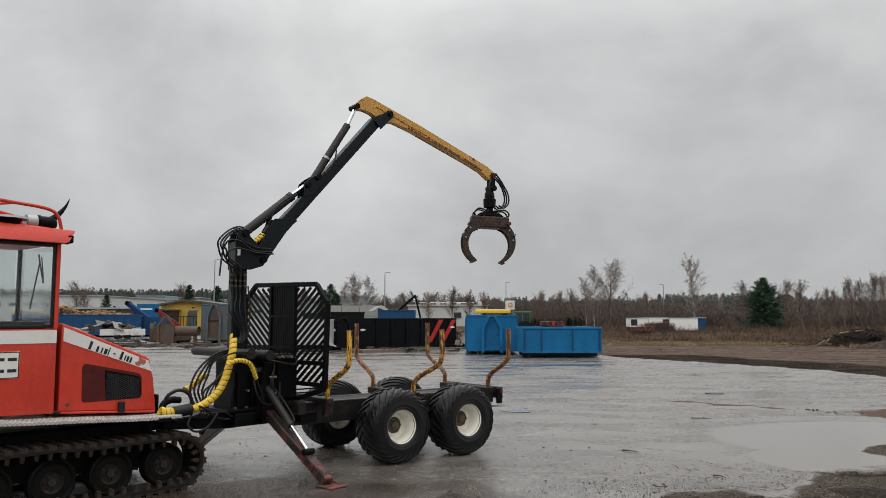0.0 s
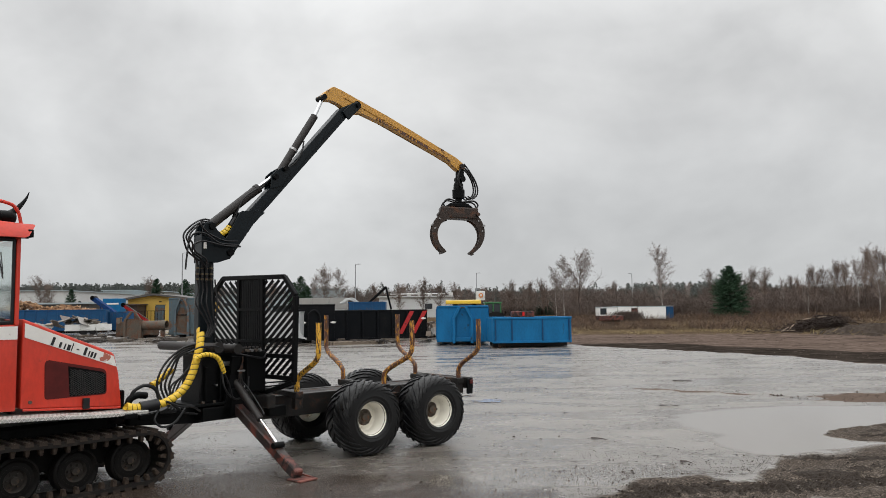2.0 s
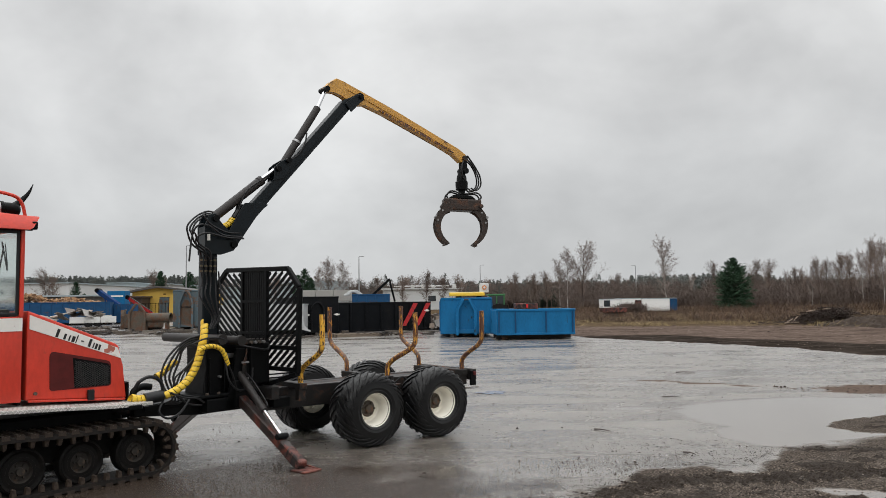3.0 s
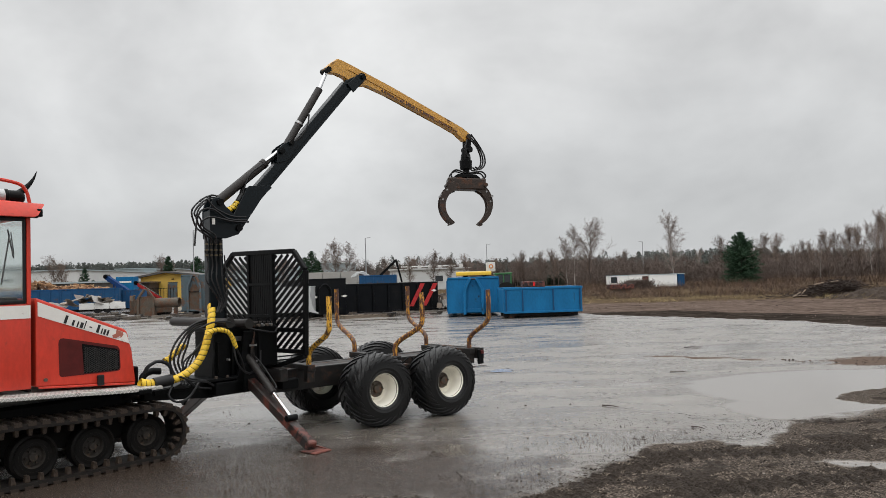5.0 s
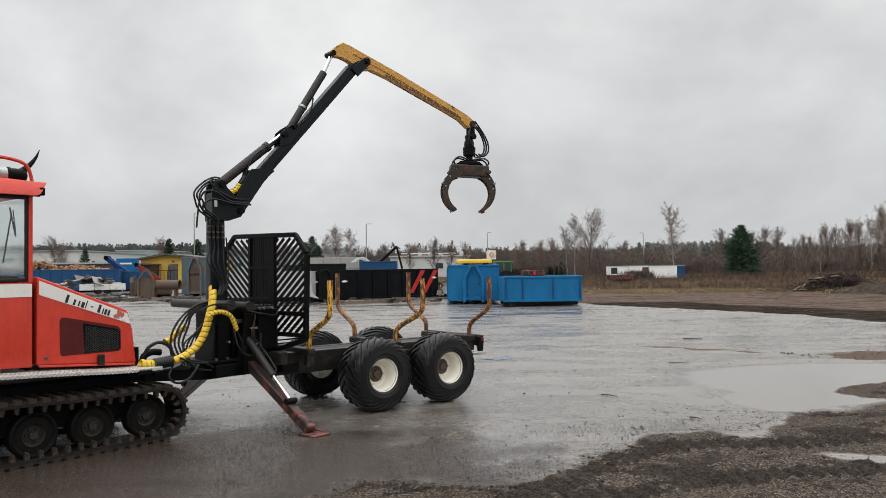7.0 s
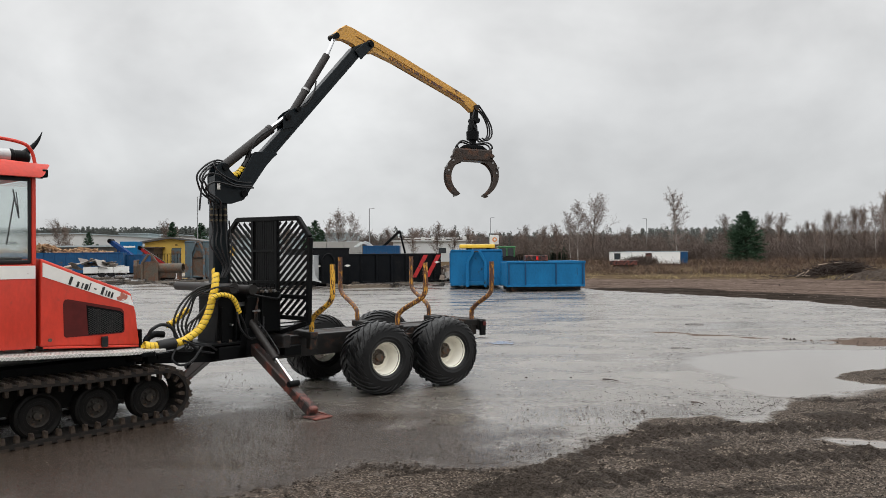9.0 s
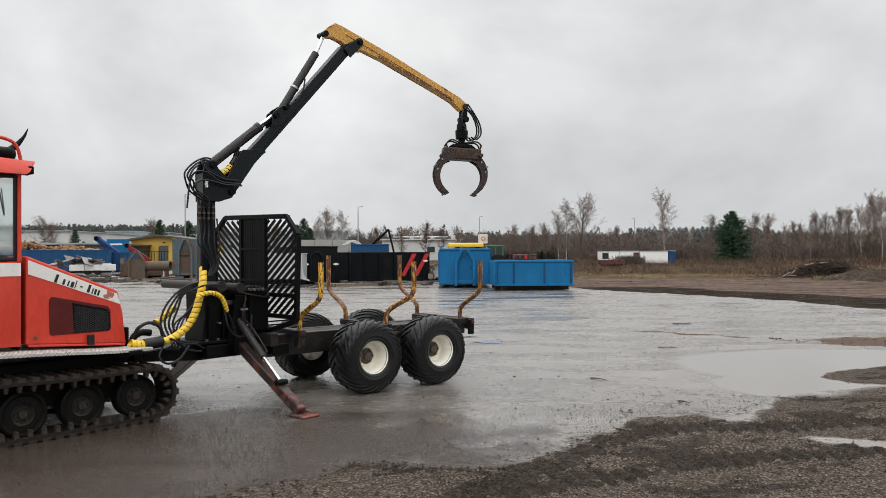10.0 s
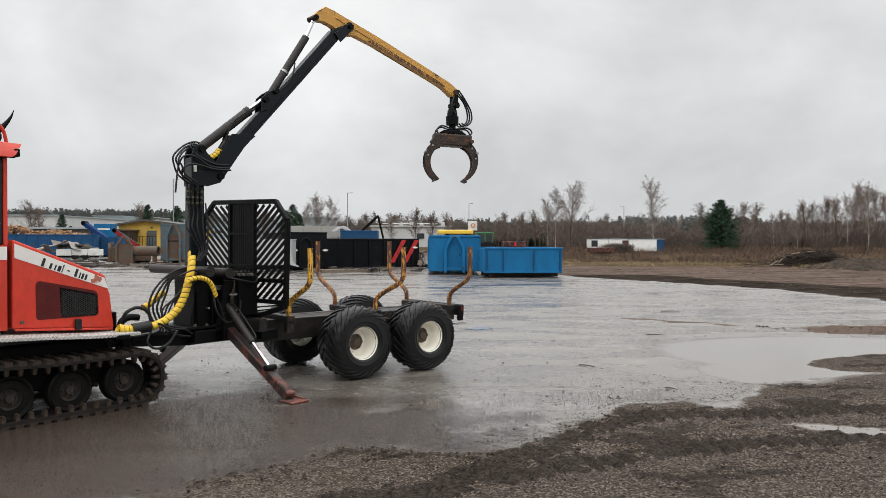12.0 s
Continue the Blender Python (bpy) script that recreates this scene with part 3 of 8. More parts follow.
def ground_material():
    m, nt, b = shade("yard_ground")
    pos = nt.nodes.new("ShaderNodeNewGeometry").outputs["Position"]

    def noise_tex(scale, detail=5.0, rough=0.6, vec=pos, dist=0.0):
        return add_node(nt, "ShaderNodeTexNoise", [("Vector", vec)], Scale=scale, Detail=detail, Roughness=rough, Distortion=dist).outputs["Fac"]

    def mask(name):
        n = nt.nodes.new("ShaderNodeAttribute")
        n.attribute_name = name
        return n.outputs["Fac"]

    grit, blot, wide = noise_tex(120.0, 3.0, 0.7), noise_tex(1.3, 6.0, 0.62, dist=0.4), noise_tex(0.22, 4.0)
    streak_map = add_node(nt, "ShaderNodeMapping", [("Vector", pos)])
    streak_map.inputs["Scale"].default_value = (0.5, 1.1, 1.0)
    streak_map.inputs["Rotation"].default_value = (0, 0, radians(28))
    streak = noise_tex(1.1, 7.0, 0.65, streak_map.outputs[0], 0.6)
    crumbs = noise_tex(34.0, 4.0, 0.75)
    chips = add_node(nt, "ShaderNodeTexVoronoi", [("Vector", pos)], Scale=62.0)
    # asphalt of mixed stone chips with worn and silted patches
    col = ramp(nt, grit, [(0.3, (0.05, 0.044, 0.038)), (0.7, (0.165, 0.147, 0.128))])
    col = blend(nt, 0.5, col, ramp(nt, chips.outputs["Color"], [(0.1, (0.03, 0.026, 0.022)), (0.6, (0.11, 0.097, 0.084)), (0.92, (0.28, 0.255, 0.225))]))
    # pale silt streaks, lightened so their colour carries some of the sky's reflection
    col = blend(nt, ramp(nt, streak, [(0.42, 0.1), (0.68, 0.55)]), col, blend(nt, 0.35, (0.30, 0.268, 0.235), chips.outputs["Color"], "MULTIPLY"))
    col = blend(nt, ramp(nt, noise_tex(0.9, 8.0, 0.7, streak_map.outputs[0], 1.2), [(0.52, 0.0), (0.60, 0.35), (0.68, 0.05)]), col, (0.04, 0.034, 0.029))
    # thin sheets of standing water in the hollows, drawn out across the yard
    film_map = add_node(nt, "ShaderNodeMapping", [("Vector", pos)])
    film_map.inputs["Scale"].default_value = (0.33, 1.0, 1.0)
    film_map.inputs["Rotation"].default_value = (0, 0, radians(-6))
    film = ramp(nt, noise_tex(0.75, 3.5, 0.55, film_map.outputs[0], 0.35), [(0.52, 0.0), (0.62, 1.0)])
    rgh = blend(nt, ramp(nt, streak, [(0.36, 0.0), (0.62, 1.0)]), (0.22,) * 3, (0.36,) * 3)
    rgh = blend(nt, film, rgh, (0.13,) * 3)
    # mud trodden and dripped round the machine, darkened further to paint its dark reflection
    stain = ramp(nt, blend(nt, 0.35, mask("stain"), blend(nt, 0.5, blot, crumbs)), [(0.26, 0.0), (0.72, 0.92)])
    coarse = blend(nt, 0.45, noise_tex(42.0, 4.0, 0.7, dist=0.2), grit)
    col = blend(nt, stain, col, ramp(nt, grit, [(0.32, (0.006, 0.0042, 0.003)), (0.68, (0.074, 0.050, 0.036))]))
    rgh = blend(nt, stain, rgh, ramp(nt, coarse, [(0.42, 0.07), (0.60, 0.26)]))
    # scattered grit lying on it
    fleck = ramp(nt, crumbs, [(0.655, 0.0), (0.69, 1.0)])
    fleck = blend(nt, 1.0, fleck, ramp(nt, blot, [(0.45, 0.0), (0.6, 1.0)]), "MULTIPLY")
    col = blend(nt, fleck, col, (0.032, 0.025, 0.02))
    rgh = blend(nt, fleck, rgh, (0.8,) * 3)
    # gravel and mud of the verge
    stones = add_node(nt, "ShaderNodeTexVoronoi", [("Vector", pos)], Scale=70.0)
    st_col = ramp(nt, stones.outputs["Color"], [(0.0, (0.022, 0.0175, 0.014)), (0.6, (0.092, 0.073, 0.059)), (0.95, (0.26, 0.215, 0.175))])
    clod = mask("clod")
    cl_col = ramp(nt, crumbs, [(0.35, (0.015, 0.0122, 0.010)), (0.62, (0.066, 0.053, 0.044))])
    st_col = blend(nt, ramp(nt, blend(nt, 0.3, clod, crumbs), [(0.34, 0.0), (0.58, 0.86)]), st_col, cl_col)
    g = mask("gravel")
    patch = noise_tex(5.0, 6.0, 0.7)
    g_edge = ramp(nt, blend(nt, 0.55, g, blend(nt, 0.4, patch, crumbs)), [(0.42, 0.0), (0.56, 1.0)])
    col = blend(nt, g_edge, col, st_col)
    rgh = blend(nt, g_edge, rgh, ramp(nt, blot, [(0.35, 0.42), (0.65, 0.8)]))
    # silt patches, bare soil, dark mud, grass
    silt = ramp(nt, blend(nt, 0.5, mask("dirt"), blend(nt, 0.5, noise_tex(1.6, 7.0, 0.7, streak_map.outputs[0]), crumbs)), [(0.40, 0.0), (0.56, 0.85)])
    col = blend(nt, silt, col, ramp(nt, crumbs, [(0.3, (0.055, 0.038, 0.029)), (0.7, (0.15, 0.102, 0.078))]))
    rgh = blend(nt, silt, rgh, (0.6,) * 3)
    edge_mix = blend(nt, 0.45, noise_tex(0.8, 9.0, 0.7), noise_tex(4.0, 6.0, 0.7))
    soil = ramp(nt, blend(nt, 0.5, mask("soil"), edge_mix), [(0.46, 0.0), (0.55, 1.0)])
    turf = ramp(nt, blend(nt, 0.55, mask("grass"), edge_mix), [(0.42, 0.0), (0.62, 1.0)])
    col = blend(nt, soil, col, ramp(nt, noise_tex(3.0, 8.0, 0.7), [(0.3, (0.065, 0.048, 0.039)), (0.55, (0.15, 0.112, 0.093)), (0.7, (0.24, 0.19, 0.16))]))
    rgh = blend(nt, soil, rgh, (0.9,) * 3)
    drag = add_node(nt, "ShaderNodeMapping", [("Vector", pos)])
    drag.inputs["Rotation"].default_value = (0, 0, radians(58))
    drag.inputs["Scale"].default_value = (0.4, 2.2, 1.0)
    mud = ramp(nt, blend(nt, 0.55, mask("mud"), noise_tex(0.9, 9.0, 0.75, drag.outputs[0])), [(0.44, 0.0), (0.60, 1.0)])
    col = blend(nt, ramp(nt, noise_tex(0.7, 9.0, 0.75, drag.outputs[0]), [(0.47, 0.0), (0.6, 0.75)]), col, blend(nt, soil, col, (0.03, 0.022, 0.017)))
    col = blend(nt, mud, col, ramp(nt, noise_tex(1.6, 9.0, 0.75, drag.outputs[0]), [(0.34, (0.010, 0.0085, 0.0073)), (0.5, (0.030, 0.024, 0.020)), (0.68, (0.10, 0.082, 0.070))]))
    rgh = blend(nt, mud, rgh, (0.6,) * 3)
    col = blend(nt, turf, col, ramp(nt, noise_tex(1.0, 8.0, 0.7), [(0.3, (0.045, 0.032, 0.023)), (0.55, (0.10, 0.072, 0.045)), (0.75, (0.20, 0.155, 0.08))]))
    rgh = blend(nt, turf, rgh, (0.95,) * 3)
    p = ramp(nt, mask("puddle"), [(0.12, 0.0), (0.85, 1.0)])
    col = blend(nt, p, col, (0.16, 0.138, 0.118))
    rgh = blend(nt, p, rgh, (0.015,) * 3)
    nt.links.new(col, b.inputs["Base Color"])
    nt.links.new(rgh, b.inputs["Roughness"])
    b.inputs["IOR"].default_value = 1.68
    dull = blend(nt, 1.0, blend(nt, g_edge, (1.0,) * 3, (0.13,) * 3), blend(nt, soil, (1.0,) * 3, (0.12,) * 3), "MULTIPLY")
    dull = blend(nt, stain, dull, blend(nt, 1.0, dull, (0.31,) * 3, "MULTIPLY"))
    dull = blend(nt, silt, dull, (0.16,) * 3)
    dull = blend(nt, turf, dull, (0.05,) * 3)
    nt.links.new(blend(nt, p, dull, (1.0,) * 3), b.inputs["Specular IOR Level"])
    h = blend(nt, g_edge, blend(nt, 0.4, blend(nt, 0.3, crumbs, noise_tex(15.0, 3.0, 0.7)), blend(nt, 0.5, chips.outputs["Distance"], grit)), blend(nt, 0.5, stones.outputs["Distance"], crumbs))
    h = blend(nt, blend(nt, 1.0, ramp(nt, mask("stain"), [(0.0, 0.0), (0.5, 0.8)]), blend(nt, g_edge, (1.0,) * 3, (0.0,) * 3), "MULTIPLY"), h, coarse)
    h = blend(nt, film, h, blend(nt, 0.75, h, (0.5,) * 3))
    h = blend(nt, p, h, (0.5,) * 3)
    bp = add_node(nt, "ShaderNodeBump", [("Height", h), ("Distance", blend(nt, g_edge, ramp(nt, mask("stain"), [(0.0, 0.009), (0.6, 0.017)]), (0.055,) * 3))], Strength=0.8)
    nt.links.new(bp.outputs[0], b.inputs["Normal"])
    # loose soil, mud, grass and gravel carry no sheet of water: mostly matt
    matt = add_node(nt, "ShaderNodeBsdfDiffuse", [("Color", col), ("Normal", bp.outputs[0])], Roughness=1.0)
    dry = blend(nt, 1.0, blend(nt, 1.0, blend(nt, g_edge, (0.0,) * 3, (0.68,) * 3), soil, "LIGHTEN"), turf, "LIGHTEN")
    dry = blend(nt, p, blend(nt, 1.0, dry, silt, "LIGHTEN"), (0.0,) * 3)
    both = add_node(nt, "ShaderNodeMixShader", [(0, dry), (1, b.outputs[0]), (2, matt.outputs[0])])
    nt.links.new(both.outputs[0], nt.nodes["Material Output"].inputs["Surface"])
    return m


build_ground()


def scatter(name, spots, sizes, material, label, category, seed, flat=1.0):
    """Many small uneven stones or chips, joined."""
    rng = np.random.RandomState(seed)
    unit = np.array([(1, 0, 0), (0, 1, 0), (-1, 0, 0), (0, -1, 0), (0, 0, 1), (0, 0, -0.6)], float)
    tri = np.array([(0, 1, 4), (1, 2, 4), (2, 3, 4), (3, 0, 4), (1, 0, 5), (2, 1, 5), (3, 2, 5), (0, 3, 5)])
    verts, faces = [], []
    for (x, y, z), s in zip(spots, sizes):
        a = rng.uniform(0, 6.28)
        v = unit * (np.array([1.0, rng.uniform(0.5, 0.95), flat * rng.uniform(0.35, 0.7)]) * s) * rng.uniform(0.75, 1.25, (6, 1))
        v = np.stack([v[:, 0] * math.cos(a) - v[:, 1] * math.sin(a), v[:, 0] * math.sin(a) + v[:, 1] * math.cos(a), v[:, 2]], 1)
        faces.append(tri + 6 * len(verts))
        verts.append(v + (x, y, z))
    me = bpy.data.meshes.new(name)
    me.from_pydata(np.concatenate(verts).tolist(), [], np.concatenate(faces).tolist())
    me.materials.append(material)
    return tagged(new(name, me), label, category, kind="stuff")


def build_stones():
    rng = np.random.RandomState(4)
    x, y = rng.uniform(-3.5, 9, 60000), rng.uniform(4.4, 12, 60000)
    keep = (gravel_mask(x, y) * (1 - puddle_mask(x, y)) > rng.uniform(0.35, 1.0, 60000)) & (rng.uniform(0, 1, 60000) < np.clip(6.5 / y, 0, 1) ** 2)
    x, y = x[keep][:24000], y[keep][:24000]
    spots = np.stack([x, y, 0.014 + rut_depth(x, y)[0]], 1)
    scatter("loose_gravel", spots, rng.gamma(1.6, 0.0026, len(x)) + 0.0022, M_PEBBLE, "loose wet gravel of mixed grey stones", "gravel", 5)
    x, y = rng.uniform(-2.8, 7.5, 90000), rng.uniform(4.5, 10.5, 90000)
    lump = np.maximum(0.92 * rut_depth(x, y)[1], 0.37 + 0.75 * waves(x * 0.4, y, 0.85, 30, 4)) + 0.30 * waves(x * 0.5, y, 0.16, 31, 3)
    keep = (lump > 0.55) & (gravel_mask(x, y) > 0.45) & (puddle_mask(x, y) < 0.3) & (rng.uniform(0, 1, 90000) < np.clip(6.0 / y, 0, 1) ** 2)
    x, y = x[keep][:26000], y[keep][:26000]
    spots = np.stack([x, y, 0.016 + 0.6 * rut_depth(x, y)[0]], 1)
    scatter("mud_clods", spots, rng.gamma(1.7, 0.0034, len(x)) + 0.0035, M_GRIT, "dark wet clods of churned mud", "mud", 7)
    x, y = rng.uniform(-3, 12, 130000), 5.3 + 24 * rng.uniform(0, 1, 130000) ** 1.7
    keep = (0.9 * waves(x * 0.6, y, 3.4, 40) + 0.5 * waves(x, y, 0.7, 41) + 0.4 * rng.uniform(-1, 1, 130000) - 0.006 * y > 0.10) & (gravel_mask(x, y) < 0.3) & (puddle_mask(x, y) < 0.2) & (x < along(YARD_EDGE, y))
    x, y = x[keep][:34000], y[keep][:34000]
    spots = np.stack([x, y, np.full_like(x, 0.003)], 1)
    scatter("grit_on_asphalt", spots, rng.gamma(0.9, 0.0027, len(x)) + 0.0018, M_GRIT, "dark grit and crumbs lying on wet asphalt", "grit", 6)

    # fine grit trodden into the wet ground round the machine
    x, y = rng.uniform(-3.0, 4.2, 60000), rng.uniform(5.0, 9.2, 60000)
    keep = (0.8 * waves(x * 0.5, y, 1.5, 47) + 0.6 * waves(x * 0.6, y, 0.35, 48) + rng.uniform(-0.7, 0.5, 60000) - 0.10 * (y - 6.0) > -0.05) & (puddle_mask(x, y) < 0.2)
    x, y = x[keep][:16000], y[keep][:16000]
    scatter("trodden_grit", np.stack([x, y, np.full_like(x, 0.003)], 1), rng.gamma(1.0, 0.0022, len(x)) + 0.0018, M_GRIT, "dark grit trodden into wet muddy asphalt", "grit", 12, 0.8)
    # bark, leaves and twig ends strewn thinly over the wider yard
    y = rng.uniform(12, 32, 900)
    x = rng.uniform(-2, 13, 900)
    keep = (x < along(YARD_EDGE, y) - 0.2) & (waves(x, y, 5.0, 45) > rng.uniform(-0.5, 0.9, 900)) & (puddle_mask(x, y) < 0.2)
    x, y = x[keep], y[keep]
    scatter("bark_debris", np.stack([x, y, np.full_like(x, 0.006)], 1), rng.gamma(1.2, 0.008, len(x)) + 0.006, M_GRIT, "dark bark crumbs and leaves strewn on wet asphalt", "debris", 10, 0.4)
    # grit thrown out along the verge
    x = rng.uniform(-2.5, 8.5, 40000)
    y = along(VERGE, x) + np.abs(rng.normal(0, 0.34, 40000))
    keep = (gravel_mask(x, y) < 0.7) & (puddle_mask(x, y) < 0.2) & (rng.uniform(0, 1, 40000) < 0.55 + 0.5 * waves(x, y, 0.8, 46))
    x, y = x[keep][:8000], y[keep][:8000]
    scatter("verge_grit", np.stack([x, y, np.full_like(x, 0.004)], 1), rng.gamma(0.9, 0.0020, len(x)) + 0.0014, M_GRIT, "dark grit thrown onto the asphalt along the verge", "grit", 11)

    # clods on the bare soil and on the silt beside the puddle
    y = rng.uniform(13, 56, 110000)
    x = rng.uniform(4, 34, 110000)
    keep = (x > along(YARD_EDGE, y) + 0.3 * rng.uniform(-1, 1, 110000)) & (y < along(GRASS_EDGE, x) + 1.5) & (rng.uniform(0, 1, 110000) < 0.35 + 0.4 * waves(x, y, 2.6, 61))
    x, y = x[keep][:11000], y[keep][:11000]
    scatter("soil_clods", np.stack([x, y, np.full_like(x, 0.035)], 1), (rng.gamma(0.8, 0.010, len(x)) + 0.006) * (0.5 + y / 70), M_CLOD, "brown clods and stones on bare soil", "soil", 8)
    x, y = rng.uniform(3.5, 11, 9000), rng.uniform(12.6, 17, 9000)
    lump = np.maximum(1 - np.hypot((x - 5.6) / 2.4, (y - 15.2 + 0.75 * (x - 5.6)) / 0.5), 1.15 - np.hypot((x - 8.7) / 1.75, (y - 13.8) / 0.85)) + 0.35 * waves(x, y, 1.3, 14)
    keep = (lump > 0.4 + 0.3 * rng.uniform(-1, 1, 9000)) & (puddle_mask(x, y) < 0.2)
    keep &= x > 6.6
    x, y = x[keep][:1300], y[keep][:1300]
    scatter("silt_clods", np.stack([x, y, np.full_like(x, 0.008)], 1), rng.gamma(1.0, 0.006, len(x)) + 0.003, M_CLOD, "brown clods on silted asphalt", "soil", 9)


def clod_material(name, stops):
    m, nt, b = shade(name)
    rnd = nt.nodes.new("ShaderNodeNewGeometry").outputs["Random Per Island"]
    nt.links.new(ramp(nt, rnd, stops), b.inputs["Base Color"])
    b.inputs["Roughness"].default_value = 0.85
    b.inputs["Specular IOR Level"].default_value = 0.15
    return m


M_CLOD = clod_material("brown_clods", [(0.0, (0.014, 0.010, 0.008)), (0.6, (0.085, 0.058, 0.045)), (0.9, (0.15, 0.11, 0.09)), (1.0, (0.26, 0.22, 0.19))])
M_PEBBLE = clod_material("mixed_pebbles", [(0.0, (0.010, 0.008, 0.007)), (0.55, (0.05, 0.042, 0.035)), (0.85, (0.095, 0.08, 0.068)), (1.0, (0.30, 0.265, 0.235))])
build_stones()

# a worn smear of blue paint on the asphalt
smear = bmesh.new()
rim = [smear.verts.new((0.26 * math.cos(a) * (1 + 0.25 * math.sin(3 * a)), 0.22 * math.sin(a) * (1 + 0.3 * math.sin(5 * a + 1)), 0.0)) for a in [2 * math.pi * k / 22 for k in range(22)]]
smear.faces.new(rim)
M_SMEAR = surface("worn_blue_paint", (0.10, 0.17, 0.30), 0.3, vary=0.3, second=(0.17, 0.15, 0.13), second_at=(0.42, 0.58), second_scale=9.0, bump=0.1)
smear_ob = part("paint_smear", smear, M_SMEAR)
smear_ob.matrix_basis = pose(1.38, 14.25, 0.006, 0, 0, 20)
tagged(smear_ob, "worn smear of blue paint on wet asphalt", "paint mark")
# ---- tracked forestry tractor ----
TRACTOR = pose(-2.66, 7.70, 0, 0, 0, 48)


def track_path(inset=0.0):
    """The closed run of the belt in (x, z), right end first, by even steps."""
    r = 0.265 - inset
    pts = []
    for k in range(13):
        a = radians(-80 + k * 170 / 12)
        pts.append((0.085 + r * math.cos(a), 0.276 + r * math.sin(a)))
    top = [(-0.35, 0.540), (-0.75, 0.540), (-1.2, 0.562), (-1.7, 0.556), (-2.2, 0.562), (-2.6, 0.560)]
    pts += [(x, z - inset) for x, z in top]
    for k in range(13):
        a = radians(95 + k * 165 / 12)
        pts.append((-2.80 + r * math.cos(a), 0.276 + r * math.sin(a)))
    pts += [(-2.4, 0.012 + inset), (-1.2, 0.012 + inset), (-0.35, 0.012 + inset)]
    return pts


def resample(pts, stepsize):
    p = [Vector((x, 0, z)) for x, z in pts]
    p.append(p[0])
    total = sum((b - a).length for a, b in zip(p, p[1:]))
    n = round(total / stepsize)
    out, acc, k = [], 0.0, 0
    for a, b in zip(p, p[1:]):
        d = (b - a).length
        while k < n and k * total / n <= acc + d:
            out.append((a.lerp(b, (k * total / n - acc) / d), (b - a).normalized()))
            k += 1
        acc += d
    return out


def build_track(parent, y0, y1, far):
    outer, inner = track_path(), track_path(0.042)
    bm = bmesh.new()
    n = len(outer)
    rows = []
    for pts in (outer, inner):
        rows.append([[bm.verts.new((x, y, z)) for x, z in pts] for y in (y0, y1)])
    for i in range(n):
        j = (i + 1) % n
        for row in rows:
            bm.faces.new((row[0][i], row[0][j], row[1][j], row[1][i]))
        for s in (0, 1):
            bm.faces.new((rows[0][s][i], rows[0][s][j], rows[1][s][j], rows[1][s][i]))
    belt = part("track_belt", bm, M_TRACK, parent, "muddy black rubber crawler belt")
    # steel cross bars: one mesh, set round the belt
    bar_bm = bmesh.new()
    add_profile(bar_bm, [(-0.036, -0.004), (0.036, -0.004), (0.030, 0.036), (0.014, 0.041), (0.007, 0.030), (-0.007, 0.030), (-0.014, 0.041), (-0.030, 0.036)], y0 - 0.003, y1 + 0.003)
    first = part("cross_bar", bar_bm, M_GROUSER, belt)
    guide_bm = bmesh.new()
    ym = y0 + 0.055
    for yy in (ym,):
        add_profile(guide_bm, [(-0.022, 0.0), (0.022, 0.0), (0.013, -0.062), (-0.013, -0.062)], yy - 0.03, yy + 0.03, 0.004, 1)
    guide = part("guide_lug", guide_bm, M_LUG, belt)
    for k, (p, d) in enumerate(resample(outer, 0.118)):
        up = Vector((-d.z, 0, d.x)) * -1
        frame_m = Matrix((d, Vector((0, 1, 0)), up)).transposed().to_4x4()
        m = Matrix.Translation(p) @ frame_m
        for src, z in ((first, -0.012), (guide, -0.042)):
            ob = src if k == 0 else new(src.name.split(".")[0], src.data)
            ob.parent = belt
            ob.matrix_basis = m @ Matrix.Translation((0, 0, z))
    return belt


def build_road_wheel(parent, x, z, r, y, far=False):
    w = lathe([(0.10, -0.055), (r - 0.045, -0.05), (r - 0.02, -0.075), (r, -0.06), (r + 0.004, 0.0), (r, 0.06), (r - 0.02, 0.075), (r - 0.045, 0.05), (0.10, 0.055)], 36)
    ob = part("road_wheel", w, M_WHEELBLACK, parent, "mud-caked road wheel with rubber tyre", True)
    ob.matrix_basis = pose(x, y, z)
    d = lathe([(0.0, -0.055), (0.034, -0.055), (0.038, -0.02), (0.085, -0.018), (0.10, -0.045), (0.128, -0.053), (0.13, 0.0)], 28)
    for k in range(6):
        a = k * math.pi / 3
        add_rod(d, (0.058 * math.cos(a), -0.045, 0.058 * math.sin(a)), (0.058 * math.cos(a), -0.02, 0.058 * math.sin(a)), 0.009, seg=6)
    part("hub", d, M_MUDSHADE, ob, "bolted hub, mud brown with shade painted in", True)


def leaned(bm):
    """Draw the roof's upper edges in, so that its sides slope."""
    for v in bm.verts:
        k = max(0.0, (v.co.z - 2.40) / 0.14)
        v.co.y += 0.13 * k * (1 if v.co.y < 0.775 else -1)
    return bm


def deck_wave(x):
    """How far the deck edge is bent up or down along its length."""
    return 0.0025 * math.sin(x * 6.0) - 0.062 * (x + 0.70) + 0.035 * max(0.0, x + 0.6) ** 2


